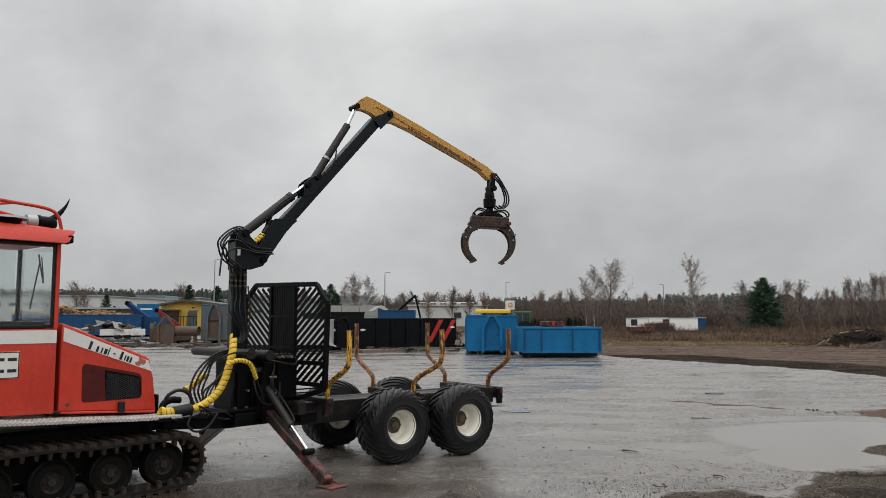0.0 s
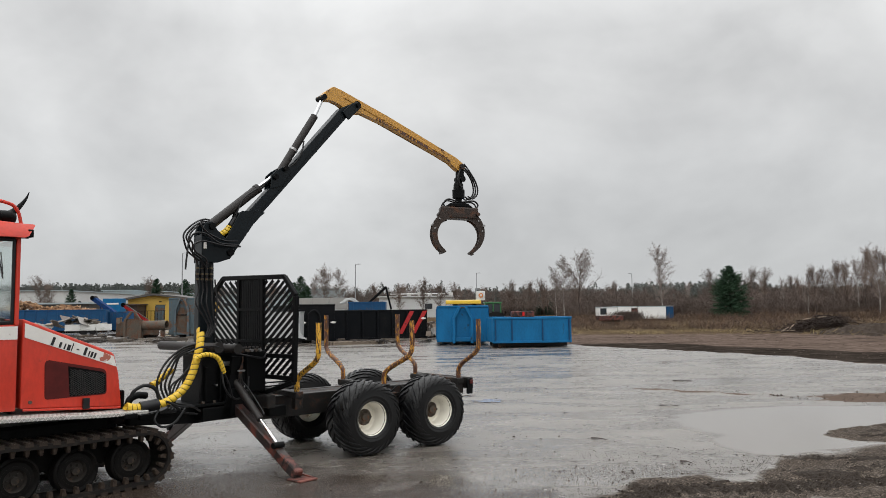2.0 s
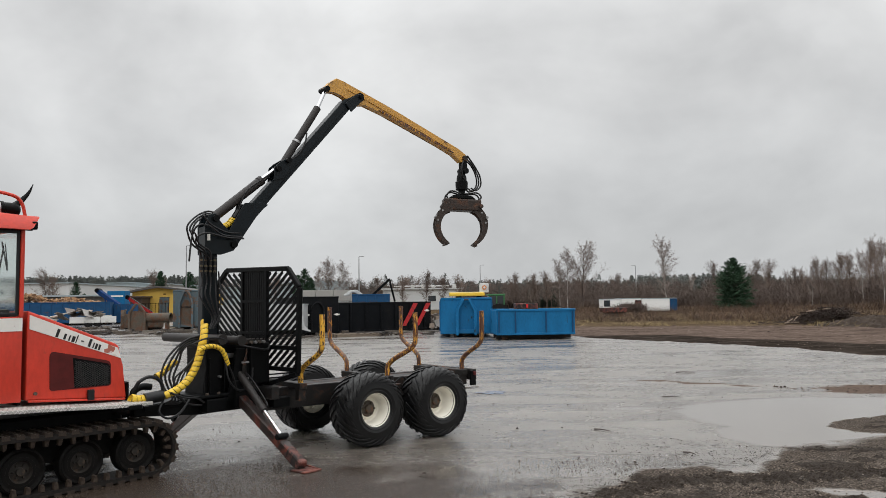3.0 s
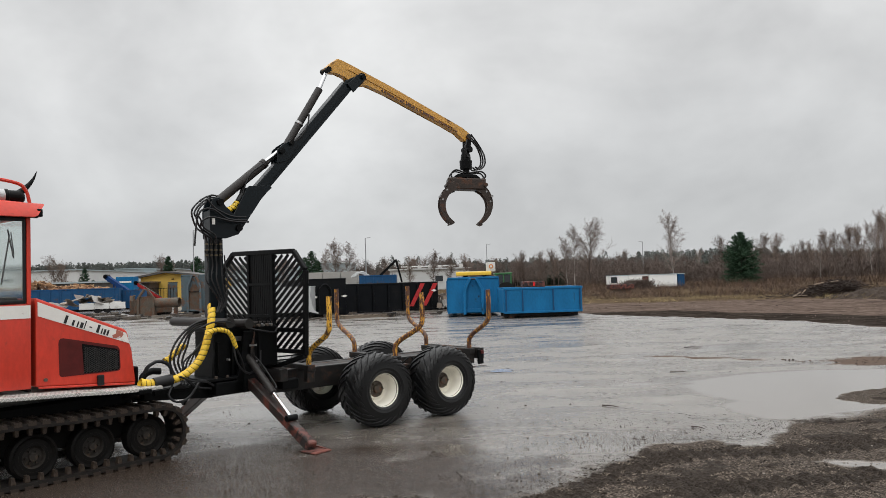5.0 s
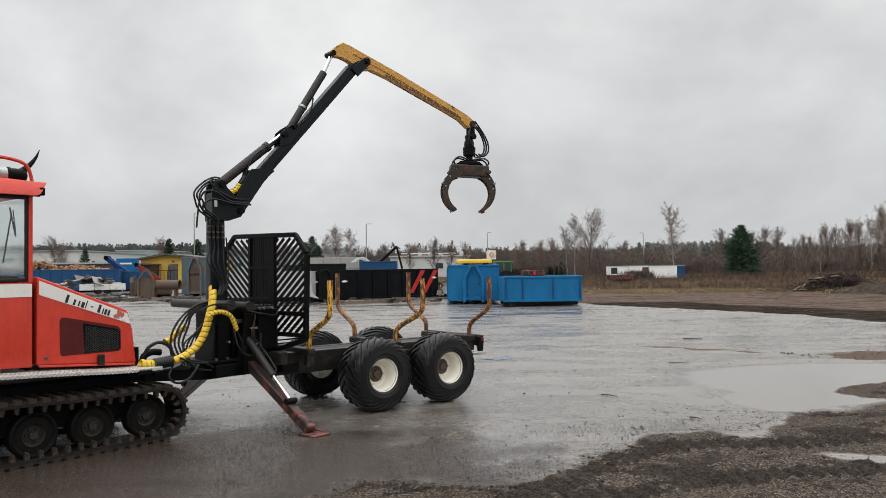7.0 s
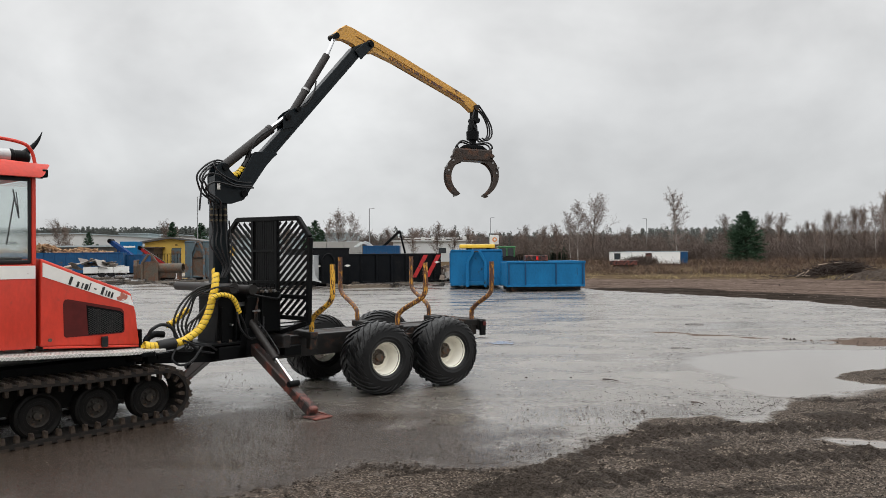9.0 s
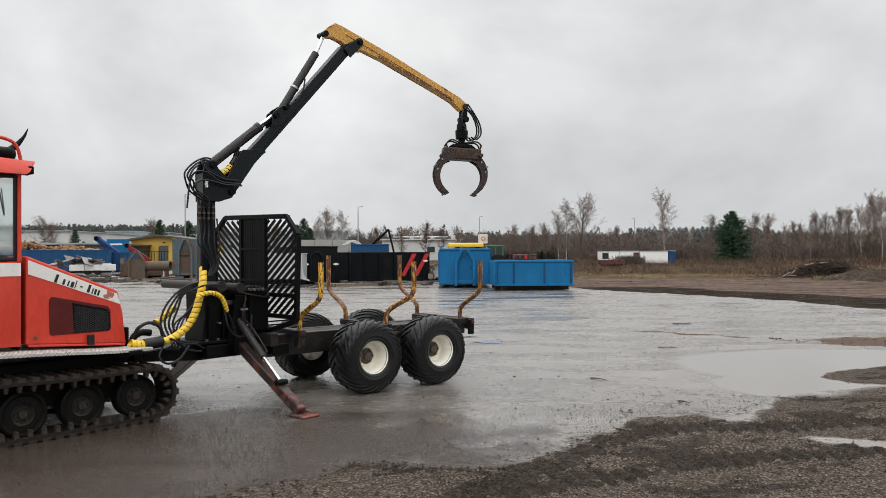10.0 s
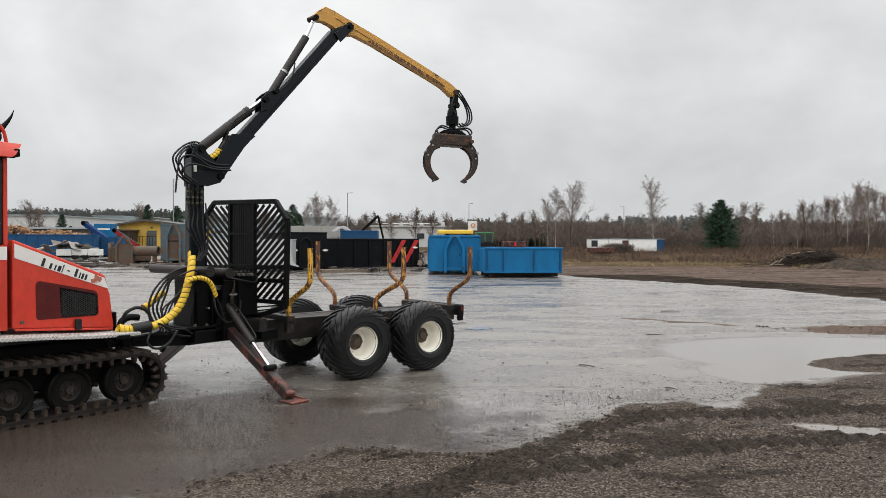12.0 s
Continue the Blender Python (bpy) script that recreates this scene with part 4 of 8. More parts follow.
def build_tractor():
    t = thing("tracked_tractor", TRACTOR, "worn red and white tracked forestry tractor on wet asphalt", "tractor")
    build_track(t, 0.0, 0.36, False)
    build_track(t, 1.18, 1.54, True)
    for x, z in ((-0.035, 0.262), (-0.565, 0.248), (-1.09, 0.248), (-1.62, 0.248), (-2.15, 0.248), (-2.70, 0.275)):
        for y in (0.15, 1.39):
            build_road_wheel(t, x, z, 0.205, y)
    # undercarriage
    part("chassis", box((-1.35, 0.77, 0.52), (2.75, 0.62, 0.30), 0.03), M_BLACK, t, "black steel chassis")
    for y in (0.27, 1.27):
        part("track_frame", box((-1.35, y, 0.37), (2.7, 0.09, 0.22), 0.01), M_WHEELBLACK, t)
    # deck of tread plate over the tracks, a little wavy at its edge
    bm = bmesh.new()
    n = 44
    rows = []
    for k in range(n + 1):
        x = -2.9 + 3.0 * k / n
        dz = deck_wave(x)
        rows.append([bm.verts.new((x, 0.02, 0.738 + dz)), bm.verts.new((x, 0.02, 0.764 + dz)), bm.verts.new((x, 0.025, 0.768 + dz)), bm.verts.new((x, 1.51, 0.765 + dz)),
                     bm.verts.new((x, 1.515, 0.761 + dz)), bm.verts.new((x, 1.515, 0.722 + dz))])
    for a, b in zip(rows, rows[1:]):
        for i in range(5):
            bm.faces.new((a[i], a[i + 1], b[i + 1], b[i]))
    bm.faces.new(rows[0])
    bm.faces.new(rows[-1][::-1])
    part("deck", bm, M_PLATE, t, "dull aluminium tread-plate deck with a bent edge")
    lz = bmesh.new()
    for k in range(76):
        for j in range(8):
            x = -2.87 + k * 0.0385 + 0.019 * (j % 2)
            dz = deck_wave(x)
            if j < 2:
                add_box(lz, (x, 0.0185, 0.745 + 0.014 * j + dz), (0.022, 0.005, 0.008), 0.0, Matrix.Rotation(radians(40 if j else -40), 4, "Y"))
            else:
                add_box(lz, (x, 0.045 + 0.045 * (j - 2), 0.7685 + dz), (0.027, 0.014, 0.003), 0.0, Matrix.Rotation(radians(40 if j % 2 else -40), 4, "Z"))
    part("tread_pattern", lz, M_LOZENGE, t, kind="stuff")
    # hood: side outline in x, z
    hood = [(-0.985, 0.838), (-0.03, 0.768), (-0.075, 1.10), (-0.115, 1.285), (-0.15, 1.315), (-0.985, 1.655)]
    part("hood", profile(hood, 0.30, 1.24, 0.018, 3), M_RED, t, "sloping red hood with faded, scratched paint", True)
    # white stripe under the hood's upper edge
    part("hood_stripe", profile([(-0.968, 1.485), (-0.968, 1.615), (-0.13, 1.272), (-0.095, 1.165)], 0.294, 0.299), M_WHITE, t, "chipped white stripe")
    part("peeled_patch", profile([(-0.265, 1.232), (-0.272, 1.262), (-0.235, 1.272), (-0.228, 1.312), (-0.165, 1.288), (-0.158, 1.258), (-0.175, 1.235), (-0.215, 1.222)], 0.2925, 0.2938), M_PEEL, t, "patch where the stripe has peeled")
    # grille on a thin flat plate whose dark red paints a recess's shade
    part("grille_recess", profile([(-0.755, 0.905), (-0.772, 0.912), (-0.779, 0.93), (-0.785, 1.215), (-0.781, 1.245), (-0.768, 1.262), (-0.742, 1.266), (-0.245, 1.157), (-0.215, 1.144), (-0.197, 1.115), (-0.19, 0.94), (-0.196, 0.916), (-0.215, 0.905)], 0.2965, 0.2992), M_DARKRED, t, "flat dark red panel painted as a shaded recess")
    part("grille_screen", profile([(-0.55, 0.915), (-0.57, 1.20), (-0.235, 1.125), (-0.205, 1.10), (-0.20, 0.935), (-0.22, 0.915)], 0.2945, 0.2962), M_BLACK, t)
    mesh_bm = bmesh.new()
    for k in range(-12, 22):
        for sgn in (1, -1):
            x0 = -0.56 + k * 0.034
            pts = []
            for q in range(41):
                z = 0.92 + q * 0.007
                x = x0 + sgn * (z - 1.06) * 1.75
                top = 1.195 - (x + 0.57) * 0.215
                if -0.555 < x < -0.21 and z < top - 0.012:
                    pts.append((x, z))
            if len(pts) > 3:
                add_bar(mesh_bm, (pts[0][0], 0.2935, pts[0][1]), (pts[-1][0], 0.2935, pts[-1][1]), 0.0055, 0.003, up=(0, 1, 0))
    part("grille_mesh", mesh_bm, M_INK, t, "black expanded-metal grille")
    part("hood_latch", box((-0.40, 0.278, 0.835), (0.066, 0.03, 0.105), 0.012, seg=2), M_HOSE, t, "black rubber hood latch")
    part("bolt_head", rod((-0.905, 0.285, 0.895), (-0.905, 0.30, 0.895), 0.017, seg=8), M_HUB, t)
    part("hood_lip", bar((-0.97, 0.288, 0.83), (-0.05, 0.288, 0.762), 0.014, 0.02, 0.004), M_RED, t)
    # cab: lower side panel, posts, roof
    part("cab_lower_panel", profile([(-2.75, 0.89), (-1.03, 0.828), (-1.03, 1.60), (-2.75, 1.60)], 0.285, 0.325, 0.012, 2), M_RED, t, "red cab side panel with faded paint", True)
    part("cab_stripe", profile([(-2.75, 1.47), (-1.036, 1.47), (-1.036, 1.588), (-2.75, 1.588)], 0.279, 0.284), M_WHITE, t, "white stripe")
    part("cab_far_panel", profile([(-2.75, 0.80), (-1.03, 0.80), (-1.03, 1.60), (-2.75, 1.60)], 1.23, 1.27, 0.01, 1), M_RED, t)
    part("cab_end_panel", box((-2.73, 0.775, 1.2), (0.04, 0.90, 0.8), 0.005), M_RED, t)
    part("bulkhead", box((-1.035, 0.775, 1.2), (0.03, 0.90, 0.80), 0.003), M_BLACK, t)
    for x, y in ((-1.035, 0.30), (-2.70, 0.30), (-1.035, 1.25), (-2.70, 1.25)):
        part("cab_post", box((x - 0.012, y, 1.995), (0.036, 0.05, 0.80), 0.010, seg=2), M_RED if y < 1 else M_BLACK, t)
    for name, c, s in (("window_seal", (-1.078, 0.302, 1.99), (0.030, 0.03, 0.76)), ("window_seal", (-1.87, 0.302, 1.622), (1.6, 0.03, 0.035)),
                       ("window_seal", (-1.87, 0.302, 2.372), (1.6, 0.03, 0.035)), ("window_seal", (-2.66, 0.302, 1.99), (0.03, 0.03, 0.76))):
        part(name, box(c, s, 0.008), M_HOSE, t)
    g = part("side_window", box((-1.87, 0.304, 1.995), (1.56, 0.006, 0.72)), M_GLASS, t, "clear cab side window with rain specks")
    g.visible_shadow = False
    g = part("far_window", box((-1.87, 1.248, 1.995), (1.56, 0.006, 0.76)), M_GLASS, t)
    g.visible_shadow = False
    g = part("rear_window", box((-1.035, 0.775, 1.995), (0.006, 0.88, 0.76)), M_GLASS, t)
    g.visible_shadow = False
    part("far_window_post", box((-1.86, 1.21, 1.995), (0.15, 0.05, 0.78), 0.015, Matrix.Rotation(radians(5), 4, "Y")), M_CABINSIDE, t, "brown-red inner cab post")
    # roof with an overhanging visor that turns up at its edge
    roof = [(-2.95, 2.40), (-1.02, 2.388), (-0.985, 2.41), (-0.895, 2.518), (-0.90, 2.527), (-1.03, 2.528), (-1.25, 2.543), (-2.95, 2.575)]
    part("roof", leaned(profile(roof, 0.20, 1.35, 0.012, 2)), M_RED, t, "red sheet-metal cab roof with overhanging visor", True)
    part("roof_gutter", box((-1.95, 0.268, 2.392), (1.95, 0.03, 0.014), 0.003), M_BLACK, t)
    part("work_lamp", box((-0.955, 0.30, 2.435), (0.05, 0.10, 0.075), 0.012, seg=2), M_BLACK, t, "black work lamp under the visor")
    part("roof_hatch", rod((-1.46, 0.50, 2.53), (-1.46, 0.50, 2.60), 0.12, 0.15, 28), M_BLACK, t, "round black roof vent", True)
    part("vent_brim", rod((-1.46, 0.50, 2.601), (-1.46, 0.50, 2.622), 0.20, 0.185, 28), M_LAMP, t, "flat grey vent lid", True)
    part("guard_rail", tube([(-2.6, 0.36, 2.55), (-2.55, 0.36, 2.80), (-1.95, 0.36, 2.775), (-1.45, 0.36, 2.745), (-1.14, 0.36, 2.715), (-1.04, 0.36, 2.65), (-1.0, 0.36, 2.51)], 0.016), M_RED, t, "red tubular roof guard", True)
    part("guard_rail", tube([(-2.6, 1.1, 2.55), (-2.55, 1.1, 2.80), (-1.6, 1.1, 2.765), (-1.20, 1.1, 2.715), (-1.10, 1.1, 2.65), (-1.06, 1.1, 2.52)], 0.016), M_RED, t, "", True)
    part("guard_rail", tube([(-1.42, 0.36, 2.742), (-1.55, 0.6, 2.735), (-1.55, 0.86, 2.74), (-1.42, 1.1, 2.745)], 0.014), M_RED, t, "", True)
    sil = lathe([(0.0, -0.005), (0.035, -0.005), (0.058, 0.02), (0.064, 0.05), (0.058, 0.06), (0.058, 0.15), (0.066, 0.16), (0.066, 0.18), (0.058, 0.19), (0.058, 0.26), (0.045, 0.285), (0.0, 0.285)], 24)
    part("silencer", sil, M_BLACK, t, "black ribbed exhaust silencer on the roof", True).matrix_basis = pose(-0.99, 0.55, 2.60, 0, 0, 90) @ Matrix.Diagonal((1.12, 0.9, 1.12, 1))
    part("heat_tape", rod((-1.165, 0.55, 2.60), (-1.255, 0.55, 2.60), 0.069, seg=22), M_SHEET, t, "torn silver tape on the silencer", True)
    horn = smooth_path([(-1.09, 0.55, 2.60), (-1.03, 0.55, 2.635), (-0.96, 0.55, 2.70), (-0.90, 0.55, 2.78), (-0.865, 0.55, 2.86)], 6)
    part("exhaust_pipe", add_tube(bmesh.new(), horn, 0.046, 12, lambda i: 1.0 - 0.039 * i), M_BLACK, t, "curved exhaust tip", True)
    # inside the cab: wiper, seat back, dash
    part("wiper", add_bar(add_bar(bmesh.new(), (-1.20, 0.35, 2.28), (-1.15, 0.35, 2.02), 0.008, 0.012), (-1.185, 0.352, 2.22), (-1.255, 0.352, 1.78), 0.006, 0.012), M_INK, t, "folded black wiper arm")
    part("wiper", add_bar(bmesh.new(), (-1.17, 0.36, 2.26), (-1.145, 0.36, 2.06), 0.006, 0.01), M_INK, t)
    part("dash", box((-1.45, 0.78, 1.63), (0.7, 0.8, 0.08), 0.03, seg=2), M_HOSE, t, "grey dashboard with papers")
    part("paper", box((-1.50, 0.50, 1.677), (0.2, 0.14, 0.004), 0.0, Matrix.Rotation(0.3, 4, "Z")), M_WHITE, t)
    # square plate with two rows of bars
    plate = part("number_plate", box((-1.455, 0.281, 1.285), (0.22, 0.006, 0.235), 0.002), M_WHITE, t, "square white plate with dark marks")
    bars = bmesh.new()
    for row in (1.335, 1.235):
        for k in range(2):
            add_box(bars, (-1.505 + 0.10 * k, 0.277, row), (0.075, 0.003, 0.028))
    part("plate_bar", bars, M_INK, plate)
    rim_bm = bmesh.new()
    for cx, cz, w, h in ((-1.455, 1.397, 0.216, 0.008), (-1.455, 1.173, 0.216, 0.008), (-1.559, 1.285, 0.008, 0.23), (-1.351, 1.285, 0.008, 0.23)):
        add_box(rim_bm, (cx, 0.2775, cz), (w, 0.002, h))
    part("plate_border", rim_bm, M_INK, plate)
    # a row of plain black marks along the stripe
    marks = bmesh.new()
    for u, w, low, high in ((-0.214, 0.026, -0.036, 0.042), (-0.139, 0.022, -0.036, 0.018), (-0.094, 0.014, -0.036, 0.018), (-0.055, 0.030, -0.036, 0.018), (-0.024, 0.010, -0.036, 0.042),
                            (0.034, 0.026, -0.008, 0.004), (0.110, 0.026, -0.036, 0.042), (0.151, 0.013, -0.036, 0.018), (0.180, 0.022, -0.036, 0.018), (0.213, 0.020, -0.036, 0.018)):
        add_box(marks, (u, (low + high) / 2, 0), (w, high - low, 0.003), 0.001)
    row = part("stripe_marks", marks, M_INK, t, "row of plain black marks on the stripe")
    row.matrix_basis = pose(-0.515, 0.2915, 1.366, 90, 0, 0) @ pose(0, 0, 0, 0, 0, -19.5)
    # hitch end
    part("hitch_beam", box((0.10, 0.77, 0.60), (0.75, 0.30, 0.16), 0.02, seg=2), M_BLACK, t, "black hitch beam")
    part("hitch_plate", box((-0.005, 0.77, 0.80), (0.03, 0.9, 0.25), 0.01), M_BLACK, t)
    part("mudguard", box((-0.08, 0.18, 0.70), (0.14, 0.34, 0.05), 0.01), M_BLACK, t)
    return t


build_tractor()
# ---- forwarding trailer ----
TRAILER = pose(-0.67, 9.22, 0, 0, 0, 37)
FRONT = pose(-1.902, 9.193, 0, 0, 0, 47)      # the crane's stand, turned on the drawbar
FRONT_IN_TRAILER = TRAILER.inverted() @ FRONT
TYRE = [(0.186, -0.170), (0.198, -0.196), (0.225, -0.212), (0.232, -0.208), (0.262, -0.219), (0.268, -0.216), (0.325, -0.219), (0.372, -0.204), (0.400, -0.172), (0.414, -0.12), (0.421, -0.06), (0.423, 0.0)]


def tyre_mesh():
    return add_lathe(bmesh.new(), TYRE + [(r, -h) for r, h in TYRE[-2::-1]], 64)


def lug_mesh(side):
    """One tread bar: from the middle of the tread it sweeps round the shoulder and fades out down the side wall."""
    run = [(0.4225, 0.006), (0.4215, 0.05), (0.4175, 0.10), (0.407, 0.150), (0.388, 0.188), (0.362, 0.210), (0.333, 0.2185)]
    bm = bmesh.new()
    rows = []
    for q, (r, y) in enumerate(run):
        (r0, y0), (r1, y1) = run[max(q - 1, 0)], run[min(q + 1, len(run) - 1)]
        t = Vector((y1 - y0, r1 - r0)).normalized()
        ny, nr = -t.y, t.x
        a = 0.72 * (q / 6) ** 1.3
        lift = (0.012, 0.016, 0.017, 0.017, 0.015, 0.010, 0.003)[q]
        half = (0.023, 0.024, 0.025, 0.027, 0.027, 0.024, 0.017)[q]
        ring = []
        for across, up in ((-1.0, -0.006), (-0.72, lift), (0.72, lift), (1.0, -0.006)):
            rr, yy = r + nr * up, y + ny * up
            b = a + across * half / r
            ring.append(bm.verts.new((rr * math.cos(b), side * yy, rr * math.sin(b))))
        rows.append(ring)
    for p, n in zip(rows, rows[1:]):
        for i in range(3):
            bm.faces.new((p[i], p[i + 1], n[i + 1], n[i]))
    bm.faces.new(rows[0])
    bm.faces.new(rows[-1][::-1])
    return bm


def build_wheel(parent, m, shared):
    """A wide flotation wheel, its outer side towards -y."""
    if not shared:
        w = part("wheel", tyre_mesh(), M_RUBBER, parent, "wide black flotation tyre with chevron lugs", True)
        for side in (-1, 1):
            lug = part("tread_lug", lug_mesh(side), M_RUBBER, w)
            for k in range(24):
                ob = lug if k == 0 else new("tread_lug", lug.data)
                ob.parent = w
                ob.matrix_basis = pose(0, 0, 0, 0, -15 * (k + (0.5 if side > 0 else 0)), 0)
        rim = part("rim", lathe([(0.190, 0.165), (0.183, 0.05), (0.178, -0.02), (0.176, -0.10), (0.182, -0.145), (0.190, -0.165), (0.204, -0.182), (0.207, -0.192), (0.202, -0.198), (0.195, -0.192),
                                 (0.183, -0.160), (0.168, -0.125), (0.160, -0.06), (0.157, -0.012), (0.138, 0.0), (0.112, -0.006), (0.095, -0.016)], 48), M_RIM, w, "dirty cream steel rim", True)
        h = lathe([(0.0, -0.062), (0.036, -0.062), (0.046, -0.055), (0.05, -0.026), (0.088, -0.024), (0.098, -0.014), (0.098, 0.02)], 30)
        part("hub", h, M_HUB, rim, "grimy wheel hub", True)
        for k in range(6):
            a = k * math.pi / 3
            part("wheel_nut", rod((0.076 * math.cos(a), -0.048, 0.076 * math.sin(a)), (0.076 * math.cos(a), -0.02, 0.076 * math.sin(a)), 0.011, seg=6), M_HUB, rim)
        inner = part("inner_rim", lathe([(0.190, 0.165), (0.204, 0.182), (0.200, 0.196), (0.183, 0.16), (0.160, 0.12), (0.155, 0.03), (0.10, 0.02), (0.0, 0.02)], 40), M_RIM, w, "", True)
        shared.append(w)
    else:
        w = shared[0].copy()
        scene.collection.objects.link(w)
        for c in shared[0].children:
            d = c.copy()
            scene.collection.objects.link(d)
            d.parent = w
            for e in c.children:
                f = e.copy()
                scene.collection.objects.link(f)
                f.parent = d
        w.parent = parent
    w.matrix_basis = m
    return w


def stake(parent, x, y, out, lean, top, material, label):
    """A bent stake: upright in its socket, sloping out, then upright again. out: which way it bends."""
    base = 0.70
    pts = [(x, y, base), (x, y, base + 0.17), (x + 0.08 * lean, y + out * 0.03, base + 0.23), (x + 0.28 * lean, y + out * 0.10, base + 0.29), (x + 0.78 * lean, y + out * 0.28, base + 0.40), (x + 0.95 * lean, y + out * 0.345, base + 0.47), (x + lean, y + out * 0.36, base + 0.55), (x + lean, y + out * 0.36, top)]
    path = smooth_path(pts, 5)
    st = part("stake", add_tube(bmesh.new(), path, 0.031, 12), material, parent, label, True)
    part("socket", box((x, y, 0.655), (0.095, 0.095, 0.17), 0.008), M_DIRTY, st)


def build_headboard(parent):
    """The grid behind the crane: a six-cornered frame with sloping slats each side of a closed middle."""
    hb = part("headboard", bmesh.new(), M_BLACK, parent)
    me_bm = bmesh.new()
    out = [(-0.80, 0.94), (-0.835, 1.895), (-0.625, 2.115), (0.585, 2.135), (0.83, 1.93), (0.80, 1.02)]
    for (ya, za), (yb, zb) in zip(out, out[1:]):
        add_bar(me_bm, (0, ya, za), (0, yb, zb), 0.055, 0.055, 0.008, up=(1, 0, 0))
    add_bar(me_bm, (0, -0.80, 0.94), (0, -0.22, 0.78), 0.05, 0.06, 0.006, up=(1, 0, 0))
    add_bar(me_bm, (0, 0.80, 1.02), (0, 0.22, 0.78), 0.05, 0.06, 0.006, up=(1, 0, 0))
    me_bm.to_mesh(hb.data)
    me_bm.free()
    hb.matrix_basis = FRONT_IN_TRAILER @ Matrix.Translation((0, 0, -0.03))
    tagged(hb, "black steel headboard grid with sloping slats")
    for y in (-0.22, 0.25):
        part("upright", bar((0, y, 0.62), (0, y, 2.11), 0.05, 0.05, 0.006), M_BLACK, hb)
    for z in (1.22, 0.98):
        part("cross_rail", bar((0.005, -0.79, z), (0.005, -0.22, z), 0.035, 0.05, 0.004), M_BLACK, hb)
    part("cross_rail", bar((0.005, 0.25, 1.24), (0.005, 0.80, 1.25), 0.035, 0.05, 0.004), M_BLACK, hb)
    for k in range(12):
        y = -0.185 + k * 0.0365
        part("bar", bar((0.0, y, 0.75), (0.0, y, 2.10), 0.016, 0.030), M_BLACK, hb)
    part("bar_tie", bar((-0.02, -0.22, 1.75), (-0.02, 0.25, 1.75), 0.012, 0.03), M_BLACK, hb)
    part("bar_tie", bar((-0.02, -0.22, 1.38), (-0.02, 0.25, 1.38), 0.012, 0.03), M_BLACK, hb)
    part("back_plate", box((0.025, 0.015, 1.43), (0.006, 0.43, 1.32)), M_BLACK, hb)

    def roofline(a):
        return 2.085 if a < 0.60 else 2.085 - (a - 0.60) * 0.95

    for side, inner, outer, low, lows in ((-1, 0.235, 0.80, 1.235, (1.0, 1.20)), (1, 0.27, 0.80, 1.265, None)):
        for k in range(22):
            z0 = 0.62 + k * 0.088
            for lo, hi in ((low, 2.2),) + ((lows,) if lows else ()):
                inside = []
                for q in range(61):
                    a = inner + (outer - inner) * q / 60
                    z = z0 + (a - inner) * 0.78
                    if lo < z < min(hi, roofline(a)):
                        inside.append((a, z))
                if len(inside) > 6:
                    (a0, za), (a1, zb) = inside[0], inside[-1]
                    part("slat", bar((0.0, side * a0, za), (0.0, side * a1, zb), 0.038, 0.008, up=(1, 0, 0)), M_BLACK, hb)
    for z in (0.90, 0.86):
        part("thin_rod", rod((0.0, -0.79, z + 0.06), (0.0, -0.24, z), 0.008, seg=8), M_BLACK, hb)
    return hb


